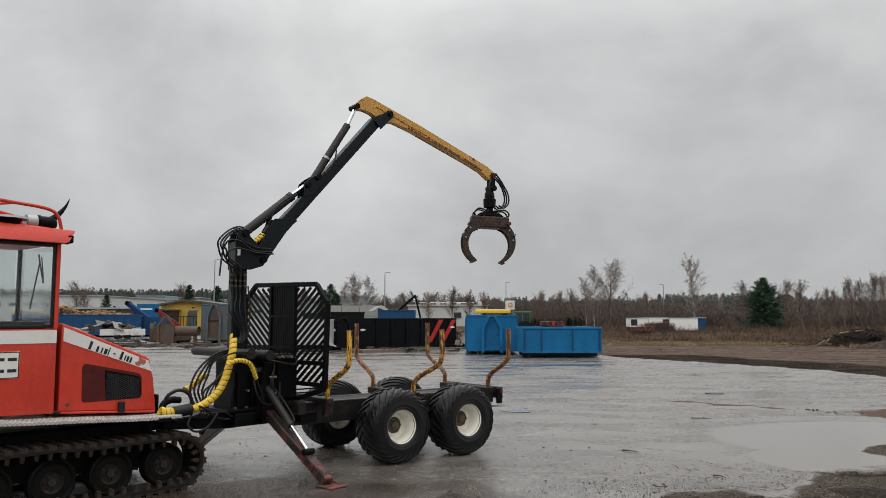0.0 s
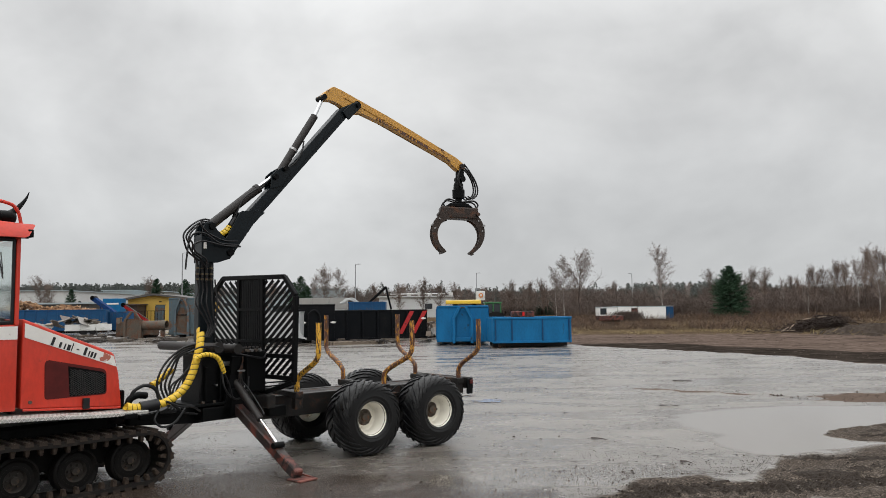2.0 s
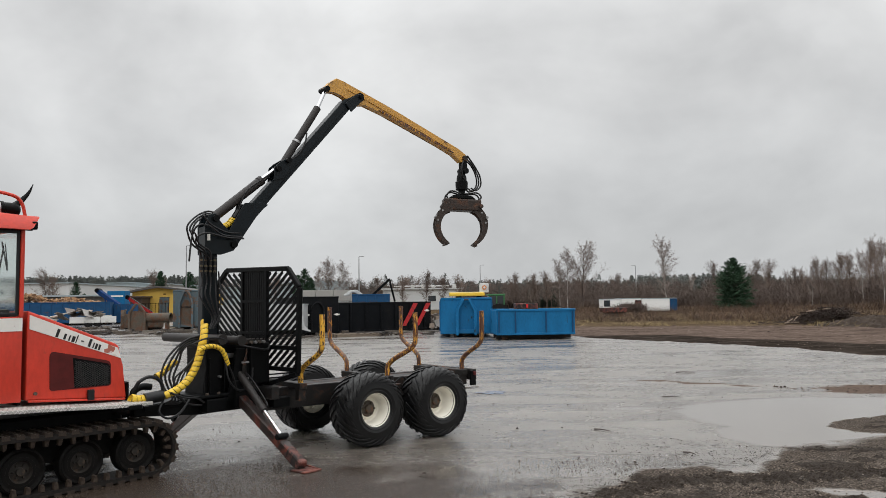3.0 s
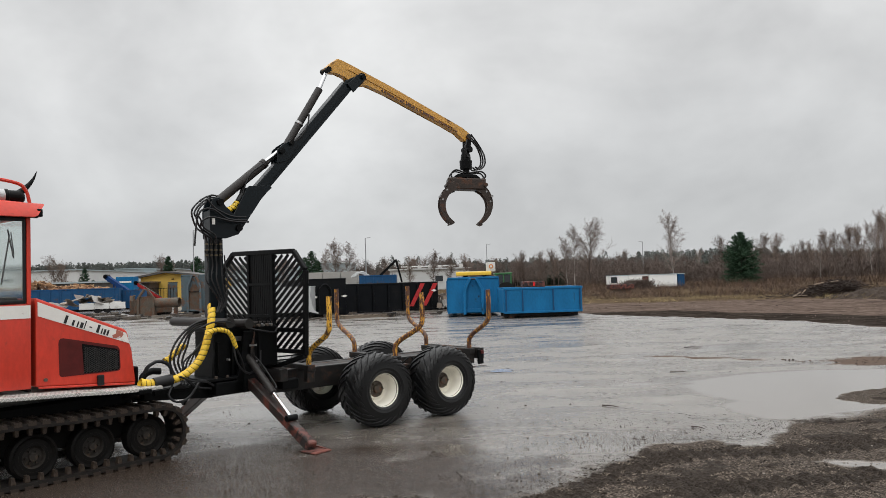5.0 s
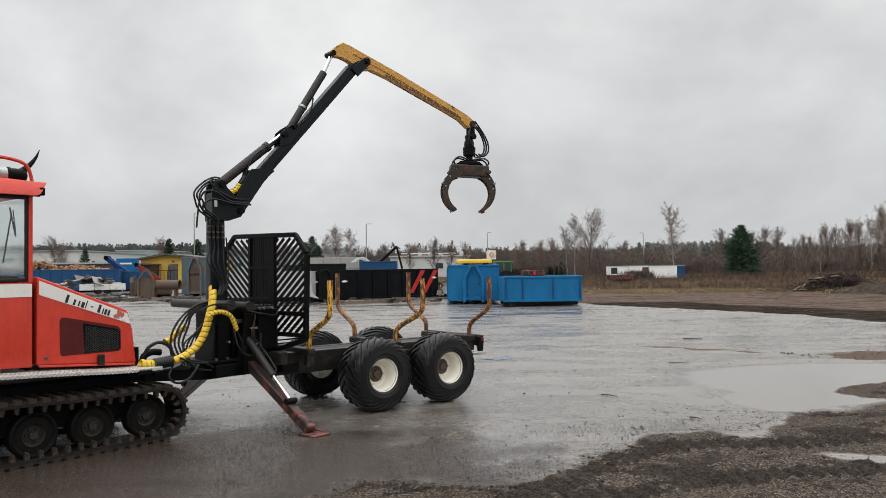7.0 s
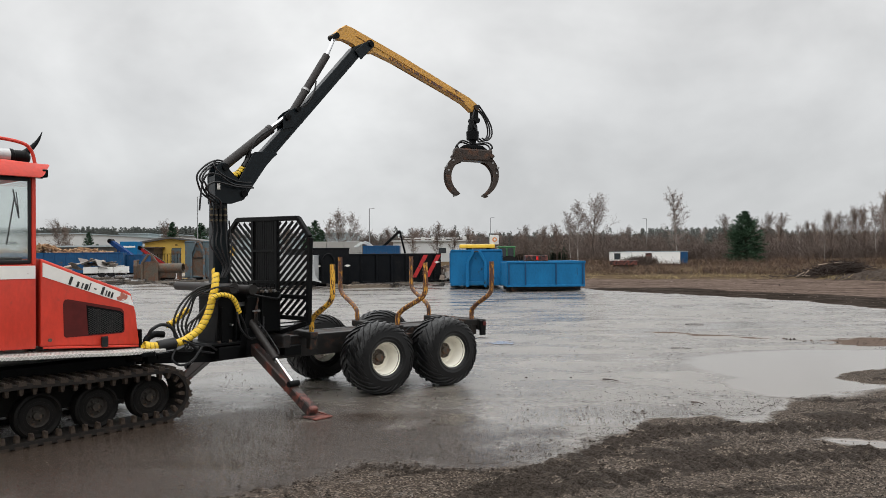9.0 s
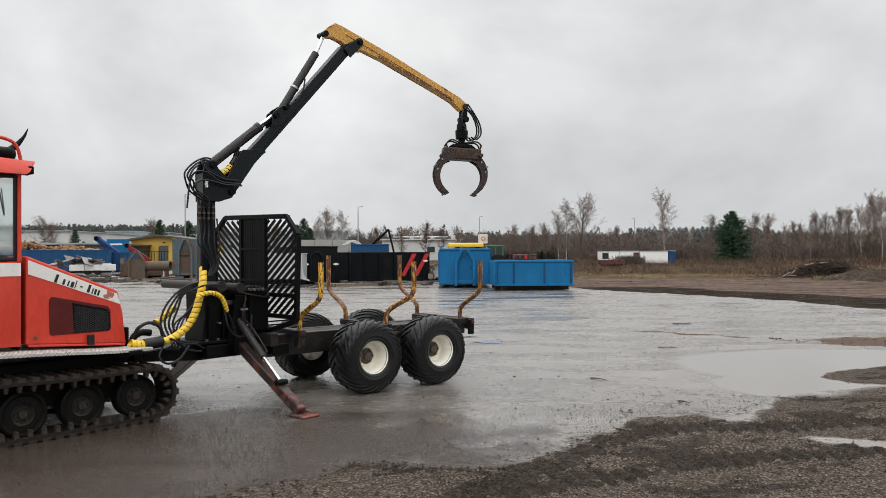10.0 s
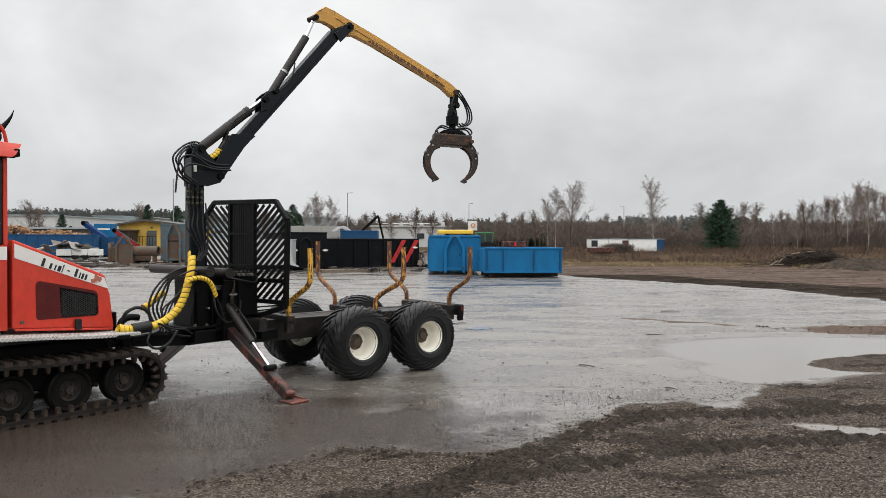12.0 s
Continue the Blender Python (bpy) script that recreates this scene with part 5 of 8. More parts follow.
def build_trailer():
    t = thing("forwarding_trailer", TRAILER, "black timber trailer with bogie wheels and bent rusty stakes", "trailer")
    shared = []
    for x in (0.095, 1.10):
        build_wheel(t, pose(x, 0.0, 0.432), shared)
        build_wheel(t, pose(x, 1.45, 0.432, 0, 0, 180), shared)
    for y in (0.27, 1.18):
        part("bogie_beam", profile([(-0.05, 0.36), (0.45, 0.50), (0.72, 0.50), (1.22, 0.36), (1.22, 0.50), (0.74, 0.66), (0.43, 0.66), (-0.05, 0.50)], y - 0.05, y + 0.05, 0.012), M_DIRTY, t, "black bogie beam")
    part("bogie_axle", rod((0.585, 0.02, 0.57), (0.585, 1.43, 0.57), 0.05, seg=16), M_DIRTY, t)
    for x in (0.075, 1.095):
        for y in (0.12, 1.33):
            part("stub_axle", rod((x, y - 0.12, 0.432), (x, y + 0.12, 0.432), 0.045, seg=14), M_DIRTY, t)
    # frame beams and bolsters
    for y in (0.50, 0.94):
        part("frame_beam", profile([(-1.05, 0.46), (-1.05, 0.715), (1.90, 0.725), (1.90, 0.60), (0.9, 0.55), (0.2, 0.47)], y - 0.05, y + 0.05, 0.01), M_FRAME, t, "black frame beam with brown rust film")
    part("frame_top", box((0.43, 0.72, 0.706), (2.9, 0.34, 0.014), 0.003), M_DIRTY, t, "rusty cover plate over the frame")
    for x in (-0.9, -0.2, 1.3):
        part("cross_member", box((x, 0.72, 0.61), (0.08, 0.36, 0.12), 0.008), M_FRAME, t)
    for x in (-0.66, 0.56, 1.78):
        part("bolster", box((x, 0.72, 0.735), (0.10, 1.10, 0.075), 0.008), M_DIRTY, t, "dark rusty bolster")
    for k, x in enumerate((-0.66, 0.56, 1.78)):
        stake(t, x, 0.235, -1, (0.075, 0.17, 0.05)[k], 1.56, (M_STAKE, M_STAKE_WORN, M_STAKE2)[k], ("yellow stake flaking to rust", "yellow stake flaking to rust", "rust-brown stake with yellow paint remains")[k])
        stake(t, x, 1.205, 1, -0.05, 1.63, (M_STAKE2, M_STAKE2, M_STAKE2)[k], "rust-brown stake with yellow paint remains")
    # end rail across the back
    part("end_board", box((1.90, 0.70, 0.70), (0.05, 1.20, 0.15), 0.008), M_DIRTY, t, "rusty black end board")
    part("end_cap", box((1.87, 0.115, 0.66), (0.09, 0.04, 0.20), 0.008), M_BLACK, t)
    part("front_sill", bar((-1.02, 0.15, 0.69), (-1.02, 1.30, 0.69), 0.10, 0.14, 0.01), M_FRAME, t)
    part("tail_lamp", box((1.88, 0.085, 0.72), (0.05, 0.02, 0.05), 0.006), M_DARKRED, t)
    part("brake_hose", tube([(0.70, 0.30, 0.66), (0.80, 0.24, 0.74), (0.86, 0.24, 0.62), (0.80, 0.26, 0.50)], 0.010), M_HOSE, t, "", True)
    for x, y, z in ((-0.85, 0.40, 0.56),):
        part("valve_box", box((x, y, z), (0.22, 0.14, 0.12), 0.01), M_BLACK, t)
    build_headboard(t)
    return t


build_trailer()
# ---- loader crane on the drawbar ----
BOOM = pose(-2.345, 8.79, 0, 0, 0, 37)        # boom plane: x along the boom, z up
FRONT_INV = FRONT.inverted()
BOOM_IN_FRONT = FRONT_INV @ BOOM
GRAPPLE_IN_FRONT = FRONT_INV @ BOOM @ pose(3.775, 0, 0) @ pose(0, 0, 0, 0, 0, -32)


def in_boom(ob):
    ob.matrix_basis = BOOM_IN_FRONT
    return ob


def build_leg(parent, s):
    """A hydraulic stabiliser leg that swings down to one side."""
    x = -0.39
    leg = part("stabiliser_leg", bar((x, s * 0.30, 0.635), (x, s * 1.36, 0.045), 0.10, 0.11, 0.012), M_LEG, parent, "worn black stabiliser leg with rust-red patches")
    part("worn_end", bar((x, s * 1.16, 0.156), (x, s * 1.375, 0.037), 0.104, 0.114, 0.012), M_RUSTLEG, leg, "rust-red lower end")
    part("foot_plate", profile([(x - 0.11, 0.0), (x + 0.11, 0.0), (x + 0.11, 0.018), (x - 0.11, 0.018)], s * 1.42 - 0.12, s * 1.42 + 0.12, 0.006, 1), M_RUSTLEG, leg, "worn foot plate")
    part("foot_lip", bar((x + 0.10, s * 1.42 - 0.12, 0.012), (x + 0.10, s * 1.42 + 0.12, 0.030), 0.02, 0.012, up=(0, 0, 1)), M_RUSTLEG, leg)
    part("cylinder", rod((x - 0.01, s * 0.26, 0.93), (x - 0.01, s * 0.74, 0.545), 0.040, seg=18), M_CYL, leg, "black hydraulic cylinder", True)
    part("piston_rod", rod((x - 0.01, s * 0.74, 0.545), (x - 0.01, s * 1.02, 0.325), 0.021, seg=14), M_CHROME, leg, "chrome piston rod", True)
    part("rod_eye", rod((x - 0.07, s * 1.04, 0.305), (x + 0.06, s * 1.04, 0.305), 0.033, seg=16), M_BLACK, leg, "", True)
    part("pressure_pipe", tube([(x + 0.04, s * 0.30, 0.94), (x + 0.055, s * 0.45, 0.83), (x + 0.05, s * 0.70, 0.62), (x + 0.02, s * 0.73, 0.59)], 0.008), M_HOSE, leg, "", True)
    part("pivot_bracket", box((x, s * 0.28, 0.70), (0.19, 0.10, 0.30), 0.02, seg=2), M_BLACK, parent)


def build_grapple(c):
    """A timber grapple hanging from its rotator, half open."""
    body = part("grapple", box((0, 0, 3.075), (0.55, 0.24, 0.17), 0.022, seg=2), M_GRAPPLE, c, "worn brown steel timber grapple, half open")
    body.matrix_basis = GRAPPLE_IN_FRONT @ Matrix.Translation((0, 0, 3.085)) @ Matrix.Rotation(radians(3), 4, "Y") @ Matrix.Translation((0, 0, -3.085))
    part("grapple_crown", profile([(-0.20, 3.165), (0.20, 3.165), (0.13, 3.215), (-0.13, 3.215)], -0.09, 0.09, 0.008), M_BLACK, body)
    part("grapple_cylinder", rod((-0.26, 0.0, 3.06), (0.26, 0.0, 3.06), 0.055, seg=18), M_BLACK, body, "", True)

    def tine(s, y, w):
        pts = []
        n = 14
        for k in range(n + 1):
            f = k / n
            a = radians(66 - 130 * f)
            pts.append((0.055 + 0.33 * math.cos(a), 2.79 + 0.335 * math.sin(a), 0.125 - 0.085 * f))
        outer = [(s * x, z) for x, z, q in pts]
        inner = [(s * (x - q * math.cos(radians(66 - 130 * k / n))), z - q * math.sin(radians(66 - 130 * k / n))) for k, (x, z, q) in enumerate(pts)]
        return profile(outer + inner[::-1], y - w / 2, y + w / 2, 0.004, 1)

    for s, ys in ((-1, (-0.155, 0.155)), (1, (-0.095, 0.095))):
        for y in ys:
            part("tine", tine(s, y, 0.022), M_GRAPPLE, body, "curved steel tine")
            for a in (38, 8):
                r0 = 0.295
                bx, bz = s * (0.055 + r0 * math.cos(radians(a))), 2.79 + r0 * math.sin(radians(a))
                part("tine_bolt", rod((bx, y - 0.017, bz), (bx, y + 0.017, bz), 0.013, seg=8), M_GREYMETAL, body)
        part("tine_tie", box((s * 0.205, 0, 2.50), (0.07, abs(ys[0]) * 2 + 0.02, 0.022), 0.005, Matrix.Rotation(radians(18 * s), 4, "Y")), M_GRAPPLE, body)
        part("tine_boss", rod((s * 0.36, -0.165, 2.90), (s * 0.36, 0.165, 2.90), 0.018, seg=10), M_GREYMETAL, body, "", True)
        part("pivot_pin", rod((s * 0.27, -0.17, 3.06), (s * 0.27, 0.17, 3.06), 0.028, seg=14), M_GRAPPLE, body, "", True)
    for y in (-0.06, 0.07):
        part("grapple_hose", tube([(-0.02, y, 3.235), (-0.16, y * 1.3, 3.27), (-0.23, y * 1.5, 3.20), (-0.19, y * 1.3, 3.13)], 0.012), M_HOSE, body, "", True)
        part("grapple_hose", tube([(0.03, y, 3.235), (0.2, y * 1.3, 3.26), (0.27, y * 1.5, 3.20), (0.22, y * 1.3, 3.13)], 0.012), M_HOSE, body, "", True)
    return body


def build_crane():
    c = thing("loader_crane", FRONT, "black and ochre hydraulic timber loader crane with raised boom", "crane")
    # drawbar and stand
    part("drawbar", profile([(-1.55, 0.56), (-1.55, 0.66), (-0.8, 0.69), (0.35, 0.70), (0.35, 0.52), (-0.8, 0.50)], -0.14, 0.14, 0.015), M_BLACK, c, "black steel drawbar")
    part("hitch_eye", lathe([(0.05, -0.03), (0.09, -0.03), (0.10, 0.0), (0.09, 0.03), (0.05, 0.03), (0.05, -0.03)], 24), M_DIRTY, c).matrix_basis = pose(-1.62, 0, 0.62, 90)
    part("stand", profile([(-0.80, 0.66), (-0.34, 0.66), (-0.36, 0.98), (-0.40, 1.24), (-0.78, 1.26), (-0.77, 0.98)], -0.20, 0.20, 0.03, 2), M_BLACK, c, "black welded crane stand")
    part("stand_flange", box((-0.59, 0, 1.235), (0.50, 0.50, 0.035), 0.006), M_BLACK, c)
    part("stand_flange", box((-0.58, 0, 0.70), (0.66, 0.60, 0.03), 0.006), M_BLACK, c)
    for k, (x, y) in enumerate(((-0.80, -0.21), (-0.66, -0.21), (-0.52, -0.21), (-0.38, -0.21))):
        part("flange_bolt", rod((x, y, 1.25), (x, y, 1.28), 0.017, seg=6), M_HUB, c)
        part("flange_bolt", rod((x, -0.27, 0.712), (x, -0.27, 0.738), 0.018, seg=6), M_HUB, c)
    for x in (-0.74, -0.57, -0.40):
        part("stiffener", profile([(x - 0.008, 0.72), (x + 0.008, 0.72), (x + 0.008, 1.10), (x - 0.008, 1.10)], -0.245, -0.195), M_BLACK, c)
    part("grease_point", rod((-0.62, -0.25, 0.90), (-0.62, -0.20, 0.90), 0.012, seg=8), M_GREYMETAL, c)
    part("name_plate", box((-0.48, -0.212, 1.12), (0.09, 0.004, 0.05)), M_GREYMETAL, c)
    for k in range(4):
        part("valve_spool", rod((-0.30 + 0.055 * k, -0.37, 1.26), (-0.30 + 0.055 * k, -0.33, 1.26), 0.017, seg=8), M_GREYMETAL if k % 2 else M_HUB, c)
        part("valve_lever", rod((-0.30 + 0.055 * k, -0.34, 1.26), (-0.30 + 0.055 * k, -0.36, 1.34), 0.006, seg=6), M_BLACK, c)
    part("valve_block", box((-0.215, -0.22, 1.265), (0.26, 0.20, 0.06), 0.008), M_DIRTY, c)
    for k in range(3):
        part("steel_pipe", tube([(-0.33, -0.31 - 0.004 * k, 1.20 - 0.02 * k), (-0.36 - 0.015 * k, -0.335, 1.02), (-0.34 - 0.02 * k, -0.335, 0.86), (-0.24, -0.335, 0.80 - 0.02 * k)], 0.0075), M_DIRTY, c, "", True)
    for z in (0.86, 1.04):
        part("pipe_clamp", box((-0.36, -0.325, z), (0.09, 0.03, 0.02), 0.003), M_GREYMETAL, c)
    part("drawbar_rib", bar((-1.45, -0.15, 0.63), (-0.85, -0.15, 0.66), 0.02, 0.05, 0.004), M_BLACK, c)
    part("stand_foot", box((-0.53, 0, 0.60), (0.58, 0.60, 0.15), 0.02, seg=2), M_BLACK, c)
    part("side_plate", profile([(-0.60, 0.54), (-0.28, 0.52), (-0.24, 0.80), (-0.33, 1.20), (-0.46, 1.20), (-0.50, 0.86)], -0.30, -0.26, 0.008), M_BLACK, c)
    part("back_box", box((-0.16, 0.0, 1.02), (0.26, 0.66, 0.46), 0.02, seg=2), M_BLACK, c, "black valve box")
    # slewing cylinders across the stand
    for x, z in ((-0.74, 1.315), (-0.50, 1.29)):
        part("slewing_cylinder", rod((x, -0.44, z), (x, 0.72, z), 0.050, seg=20), M_CYL, c, "dark slewing cylinder", True)
        part("cylinder_cap", rod((x, -0.47, z), (x, -0.42, z), 0.056, seg=20), M_DIRTY, c, "", True)
    part("valve_pipe", tube([(-0.55, -0.25, 1.27), (-0.30, -0.40, 1.20), (-0.10, -0.36, 1.17), (-0.04, -0.34, 1.21)], 0.011), M_HOSE, c, "", True)
    # pillar and head, in the boom's plane
    in_boom(part("pillar", profile([(-0.10, 1.18), (0.085, 1.18), (0.075, 2.30), (-0.09, 2.30)], -0.075, 0.075, 0.02, 2), M_CRANE, c, "black square crane pillar"))
    head = [(-0.085, 2.25), (-0.09, 2.57), (-0.05, 2.70), (0.03, 2.72), (0.085, 2.62), (0.275, 2.46), (0.30, 2.38), (0.25, 2.30), (0.10, 2.25)]
    for y in (-0.105, 0.105):
        in_boom(part("head_plate", profile(head, y - 0.014, y + 0.014, 0.006, 1), M_CRANE, c, "black crane head plate"))
    in_boom(part("head_block", profile([(-0.082, 2.25), (-0.085, 2.56), (0.02, 2.60), (0.10, 2.50), (0.10, 2.26)], -0.09, 0.09), M_CRANE, c))
    in_boom(part("head_label", box((-0.05, -0.1215, 2.44), (0.035, 0.003, 0.07)), M_WHITE, c, "small white sticker"))
    for x, z in ((0.248, 2.37), (0.03, 2.66)):
        in_boom(part("pivot_pin", rod((x, -0.15, z), (x, 0.15, z), 0.038, seg=16), M_BLACK, c, "", True))
    # main boom with its brackets
    boom_low, elbow = Vector((0.29, 0, 2.40)), Vector((1.985, 0, 4.325))
    boom = part("main_boom", profile([(0.21, 2.36), (0.30, 2.355), (0.555, 2.735), (1.88, 4.235), (1.99, 4.33), (1.93, 4.39), (1.76, 4.305), (0.85, 3.262), (0.50, 2.88), (0.38, 2.62)], -0.07, 0.07, 0.012, 2), M_CRANE, c, "black box-section main boom")
    in_boom(boom)
    for y in (-0.078, 0.078):
        part("boom_gusset", profile([(0.205, 2.40), (0.30, 2.36), (0.545, 2.715), (0.63, 2.81), (0.69, 2.86), (0.655, 2.885), (0.40, 2.865), (0.375, 2.84), (0.19, 2.50)], y - 0.007, y + 0.007, 0.003, 1), M_CRANE, boom)
        part("boom_seam", bar((0.60, y * 0.93, 2.83), (1.84, y * 0.93, 4.255), 0.004, 0.012, up=(0, 1, 0)), M_CRANE, boom)
        part("cylinder_bracket", profile([(0.76, 3.16), (0.775, 3.33), (0.84, 3.39), (0.93, 3.445), (1.02, 3.45), (1.05, 3.40), (0.90, 3.20)], y - 0.008, y + 0.008, 0.004, 1), M_CRANE, boom)
        part("elbow_plate", profile([(1.76, 4.25), (1.91, 4.385), (2.01, 4.415), (2.045, 4.375), (2.01, 4.315), (1.85, 4.15)], y * 1.15 - 0.008, y * 1.15 + 0.008, 0.004, 1), M_CRANE, boom)
    for x, z in ((0.82, 3.305), (0.95, 3.42), (1.995, 4.372)):
        part("boom_pin", rod((x, -0.125, z), (x, 0.125, z), 0.032, seg=14), M_BLACK, boom, "", True)
    # lift cylinder and stick cylinder
    cyl = in_boom(part("lift_cylinder", rod((0.03, 0, 2.66), (0.63, 0, 3.155), 0.054, seg=22), M_CYL, c, "dark grimy lift cylinder", True))
    part("gland", rod((0.61, 0, 3.139), (0.645, 0, 3.168), 0.059, seg=20), M_CYL, cyl, "", True)
    part("piston_rod", rod((0.64, 0, 3.163), (0.82, 0, 3.305), 0.032, seg=16), M_CHROME, cyl, "chrome piston rod", True)
    cyl = in_boom(part("stick_cylinder", rod((0.93, 0, 3.40), (1.405, 0, 4.155), 0.046, seg=20), M_CYL, c, "dark grimy stick cylinder", True))
    part("cylinder_band", rod((1.10, 0, 3.67), (1.115, 0, 3.694), 0.053, seg=20), M_GREYMETAL, cyl, "", True)
    part("piston_rod", rod((1.40, 0, 4.147), (1.515, 0, 4.395), 0.024, seg=14), M_CHROME, cyl, "chrome piston rod", True)
    # ochre stick: box beam with a plate head
    stick = in_boom(part("stick", profile([(1.66, 4.575), (1.77, 4.545), (2.52, 4.305), (3.70, 3.885), (3.83, 3.82), (3.88, 3.76), (3.85, 3.71), (3.74, 3.695), (3.60, 3.805), (3.08, 3.988), (2.51, 4.178), (2.09, 4.295), (1.93, 4.255),
                                           (1.84, 4.29), (1.75, 4.36), (1.64, 4.39), (1.50, 4.37), (1.465, 4.41), (1.56, 4.50)], -0.05, 0.05, 0.008, 1), M_YELLOW, c, "ochre stick flaking to rust"))
    for y in (-0.054, 0.054):
        part("stick_rib", profile([(1.80, 4.45), (1.84, 4.48), (2.50, 4.262), (3.55, 3.885), (3.53, 3.86), (2.49, 4.225)], y - 0.005, y + 0.005, 0.002, 1), M_YELLOW, stick)
        part("rust_edge", profile([(2.30, 4.243), (2.33, 4.262), (2.62, 4.153), (2.70, 4.165), (2.84, 4.088), (3.10, 4.012), (3.16, 4.016), (3.30, 3.93), (3.60, 3.825), (3.59, 3.812)], y * 0.97 - 0.005, y * 0.97 + 0.005), M_STAKE2, stick)
    part("stick_pin", rod((1.505, -0.09, 4.405), (1.505, 0.09, 4.405), 0.036, seg=14), M_BLACK, stick, "", True)
    part("link_ring", lathe([(0.032, -0.085), (0.056, -0.085), (0.056, -0.068), (0.032, -0.068)], 20), M_BLACK, stick).matrix_basis = pose(1.998, 0, 4.373)
    part("stick_tip", rod((3.80, -0.085, 3.76), (3.80, 0.085, 3.76), 0.040, seg=14), M_DIRTY, stick, "", True)
    # swivel and rotator
    sw = in_boom(part("swivel_link", box((3.815, 0, 3.645), (0.085, 0.11, 0.20), 0.02, seg=2), M_BLACK, c, "black swivel link"))
    part("brake_ring", rod((3.815, -0.08, 3.58), (3.815, 0.08, 3.58), 0.045, seg=16), M_BLACK, sw, "", True)
    rotator = lathe([(0.0, 3.225), (0.05, 3.225), (0.05, 3.29), (0.088, 3.30), (0.092, 3.42), (0.075, 3.43), (0.07, 3.50), (0.055, 3.53), (0.05, 3.58), (0.0, 3.58)], 24)
    bmesh.ops.rotate(rotator, verts=rotator.verts, cent=(0, 0, 0), matrix=Matrix.Rotation(radians(90), 3, "X"))
    rt = part("rotator", rotator, M_BLACK, c, "black hydraulic rotator", True)
    rt.matrix_basis = BOOM_IN_FRONT @ pose(3.785, 0, 0)
    build_grapple(c)
    # hoses: over the head, down the pillar, along the boom, at the tip
    def hose(pts, r=0.013, lab=""):
        return in_boom(part("hose", tube(pts, r, 8, 8), M_HOSE, c, lab, True))

    # loops that swing out behind the head and drop to the couplings
    for k in range(3):
        y = -0.13 - 0.03 * k
        hose([(0.06 - 0.03 * k, 0.02, 2.745 - 0.02 * k), (-0.06 - 0.02 * k, y * 0.6, 2.735 - 0.03 * k), (-0.20 - 0.015 * k, y - 0.02, 2.67 - 0.04 * k), (-0.305 + 0.015 * k, y - 0.03, 2.56 - 0.03 * k), (-0.30 + 0.03 * k, y - 0.03, 2.46),
              (-0.25 + 0.03 * k, y - 0.01, 2.36), (-0.15 + 0.045 * k, y + 0.01, 2.28), (-0.13 + 0.045 * k, y + 0.02, 2.18)], 0.0105)
    hose([(0.34, -0.15, 2.46), (0.10, -0.17, 2.47), (-0.07, -0.18, 2.565), (-0.20, -0.19, 2.56), (-0.26, -0.19, 2.46), (-0.285, -0.2, 2.32), (-0.30, -0.2, 2.16)], 0.0105)
    hose([(0.35, -0.16, 2.44), (0.14, -0.19, 2.44), (-0.10, -0.20, 2.48), (-0.22, -0.20, 2.42), (-0.20, -0.18, 2.31), (-0.10, -0.15, 2.25), (-0.04, -0.135, 2.18)], 0.0105)
    hose([(0.33, -0.14, 2.50), (0.16, -0.16, 2.50), (0.02, -0.16, 2.55), (-0.06, -0.16, 2.60), (-0.12, -0.15, 2.68), (-0.06, -0.06, 2.73)], 0.0095)
    # below the couplings they hang in slack waves down to the yellow wrap
    for k in range(5):
        x = -0.13 + 0.05 * k
        y = -0.115 - 0.008 * (k % 2)
        hose([(x, y, 2.06), (x + 0.012, y, 1.94), (x - 0.03 + 0.012 * k, y - 0.03, 1.80), (x + 0.045 - 0.01 * k, y - 0.045, 1.66), (0.02 + 0.022 * k - 0.04, y - 0.05, 1.54), (-0.06 + 0.012 * k, y - 0.07, 1.42)], 0.0092)
    for k in range(3):
        y = -0.05 + 0.045 * k
        hose([(0.335, y, 2.77), (0.375, y, 2.90), (0.45, y, 3.03 - 0.015 * k), (0.62, y, 3.16 - 0.025 * k), (0.74, y, 3.25 - 0.025 * k), (0.82, y, 3.33 - 0.02 * k)], 0.0105)
    in_boom(part("hose_wrap", wrapped([(0.06, -0.03, 2.56), (0.14, -0.03, 2.575), (0.22, -0.03, 2.615), (0.29, -0.03, 2.70)], 0.034, 0.05), [M_WRAP, M_HOSE], c, "yellow spiral hose wrap", True))
    in_boom(part("wrap_end", rod((0.285, -0.03, 2.69), (0.34, -0.03, 2.775), 0.034, seg=14), M_HOSE, c, "", True))
    hose([(1.02, -0.06, 3.45), (1.10, -0.08, 3.52), (1.18, -0.085, 3.66), (1.22, -0.06, 3.80)], 0.010)
    for k in range(3):
        y = -0.07 + 0.06 * k
        hose([(3.84, y, 3.80), (3.96 + 0.03 * k, y, 3.68), (4.05 + 0.04 * k, y * 1.4, 3.52), (4.06 + 0.03 * k, y * 1.5, 3.38), (3.98, y * 1.3, 3.30), (3.90, y, 3.33)], 0.012)
    hose([(3.76, -0.07, 3.72), (3.70, -0.1, 3.60), (3.73, -0.09, 3.48), (3.80, -0.06, 3.46)], 0.012)
    # couplings down the pillar's side, each a black body with brass ends
    for k in range(4):
        x = -0.13 + 0.052 * k
        cp = in_boom(part("coupling", rod((x, -0.115, 2.04), (x, -0.115, 2.22), 0.015, seg=8), M_HOSE, c, "hose coupling with brass collars"))
        for z in (2.06, 2.12, 2.185):
            part("collar", rod((x, -0.115, z - 0.010), (x, -0.115, z + 0.010), 0.018, seg=6), M_BRASS, cp)
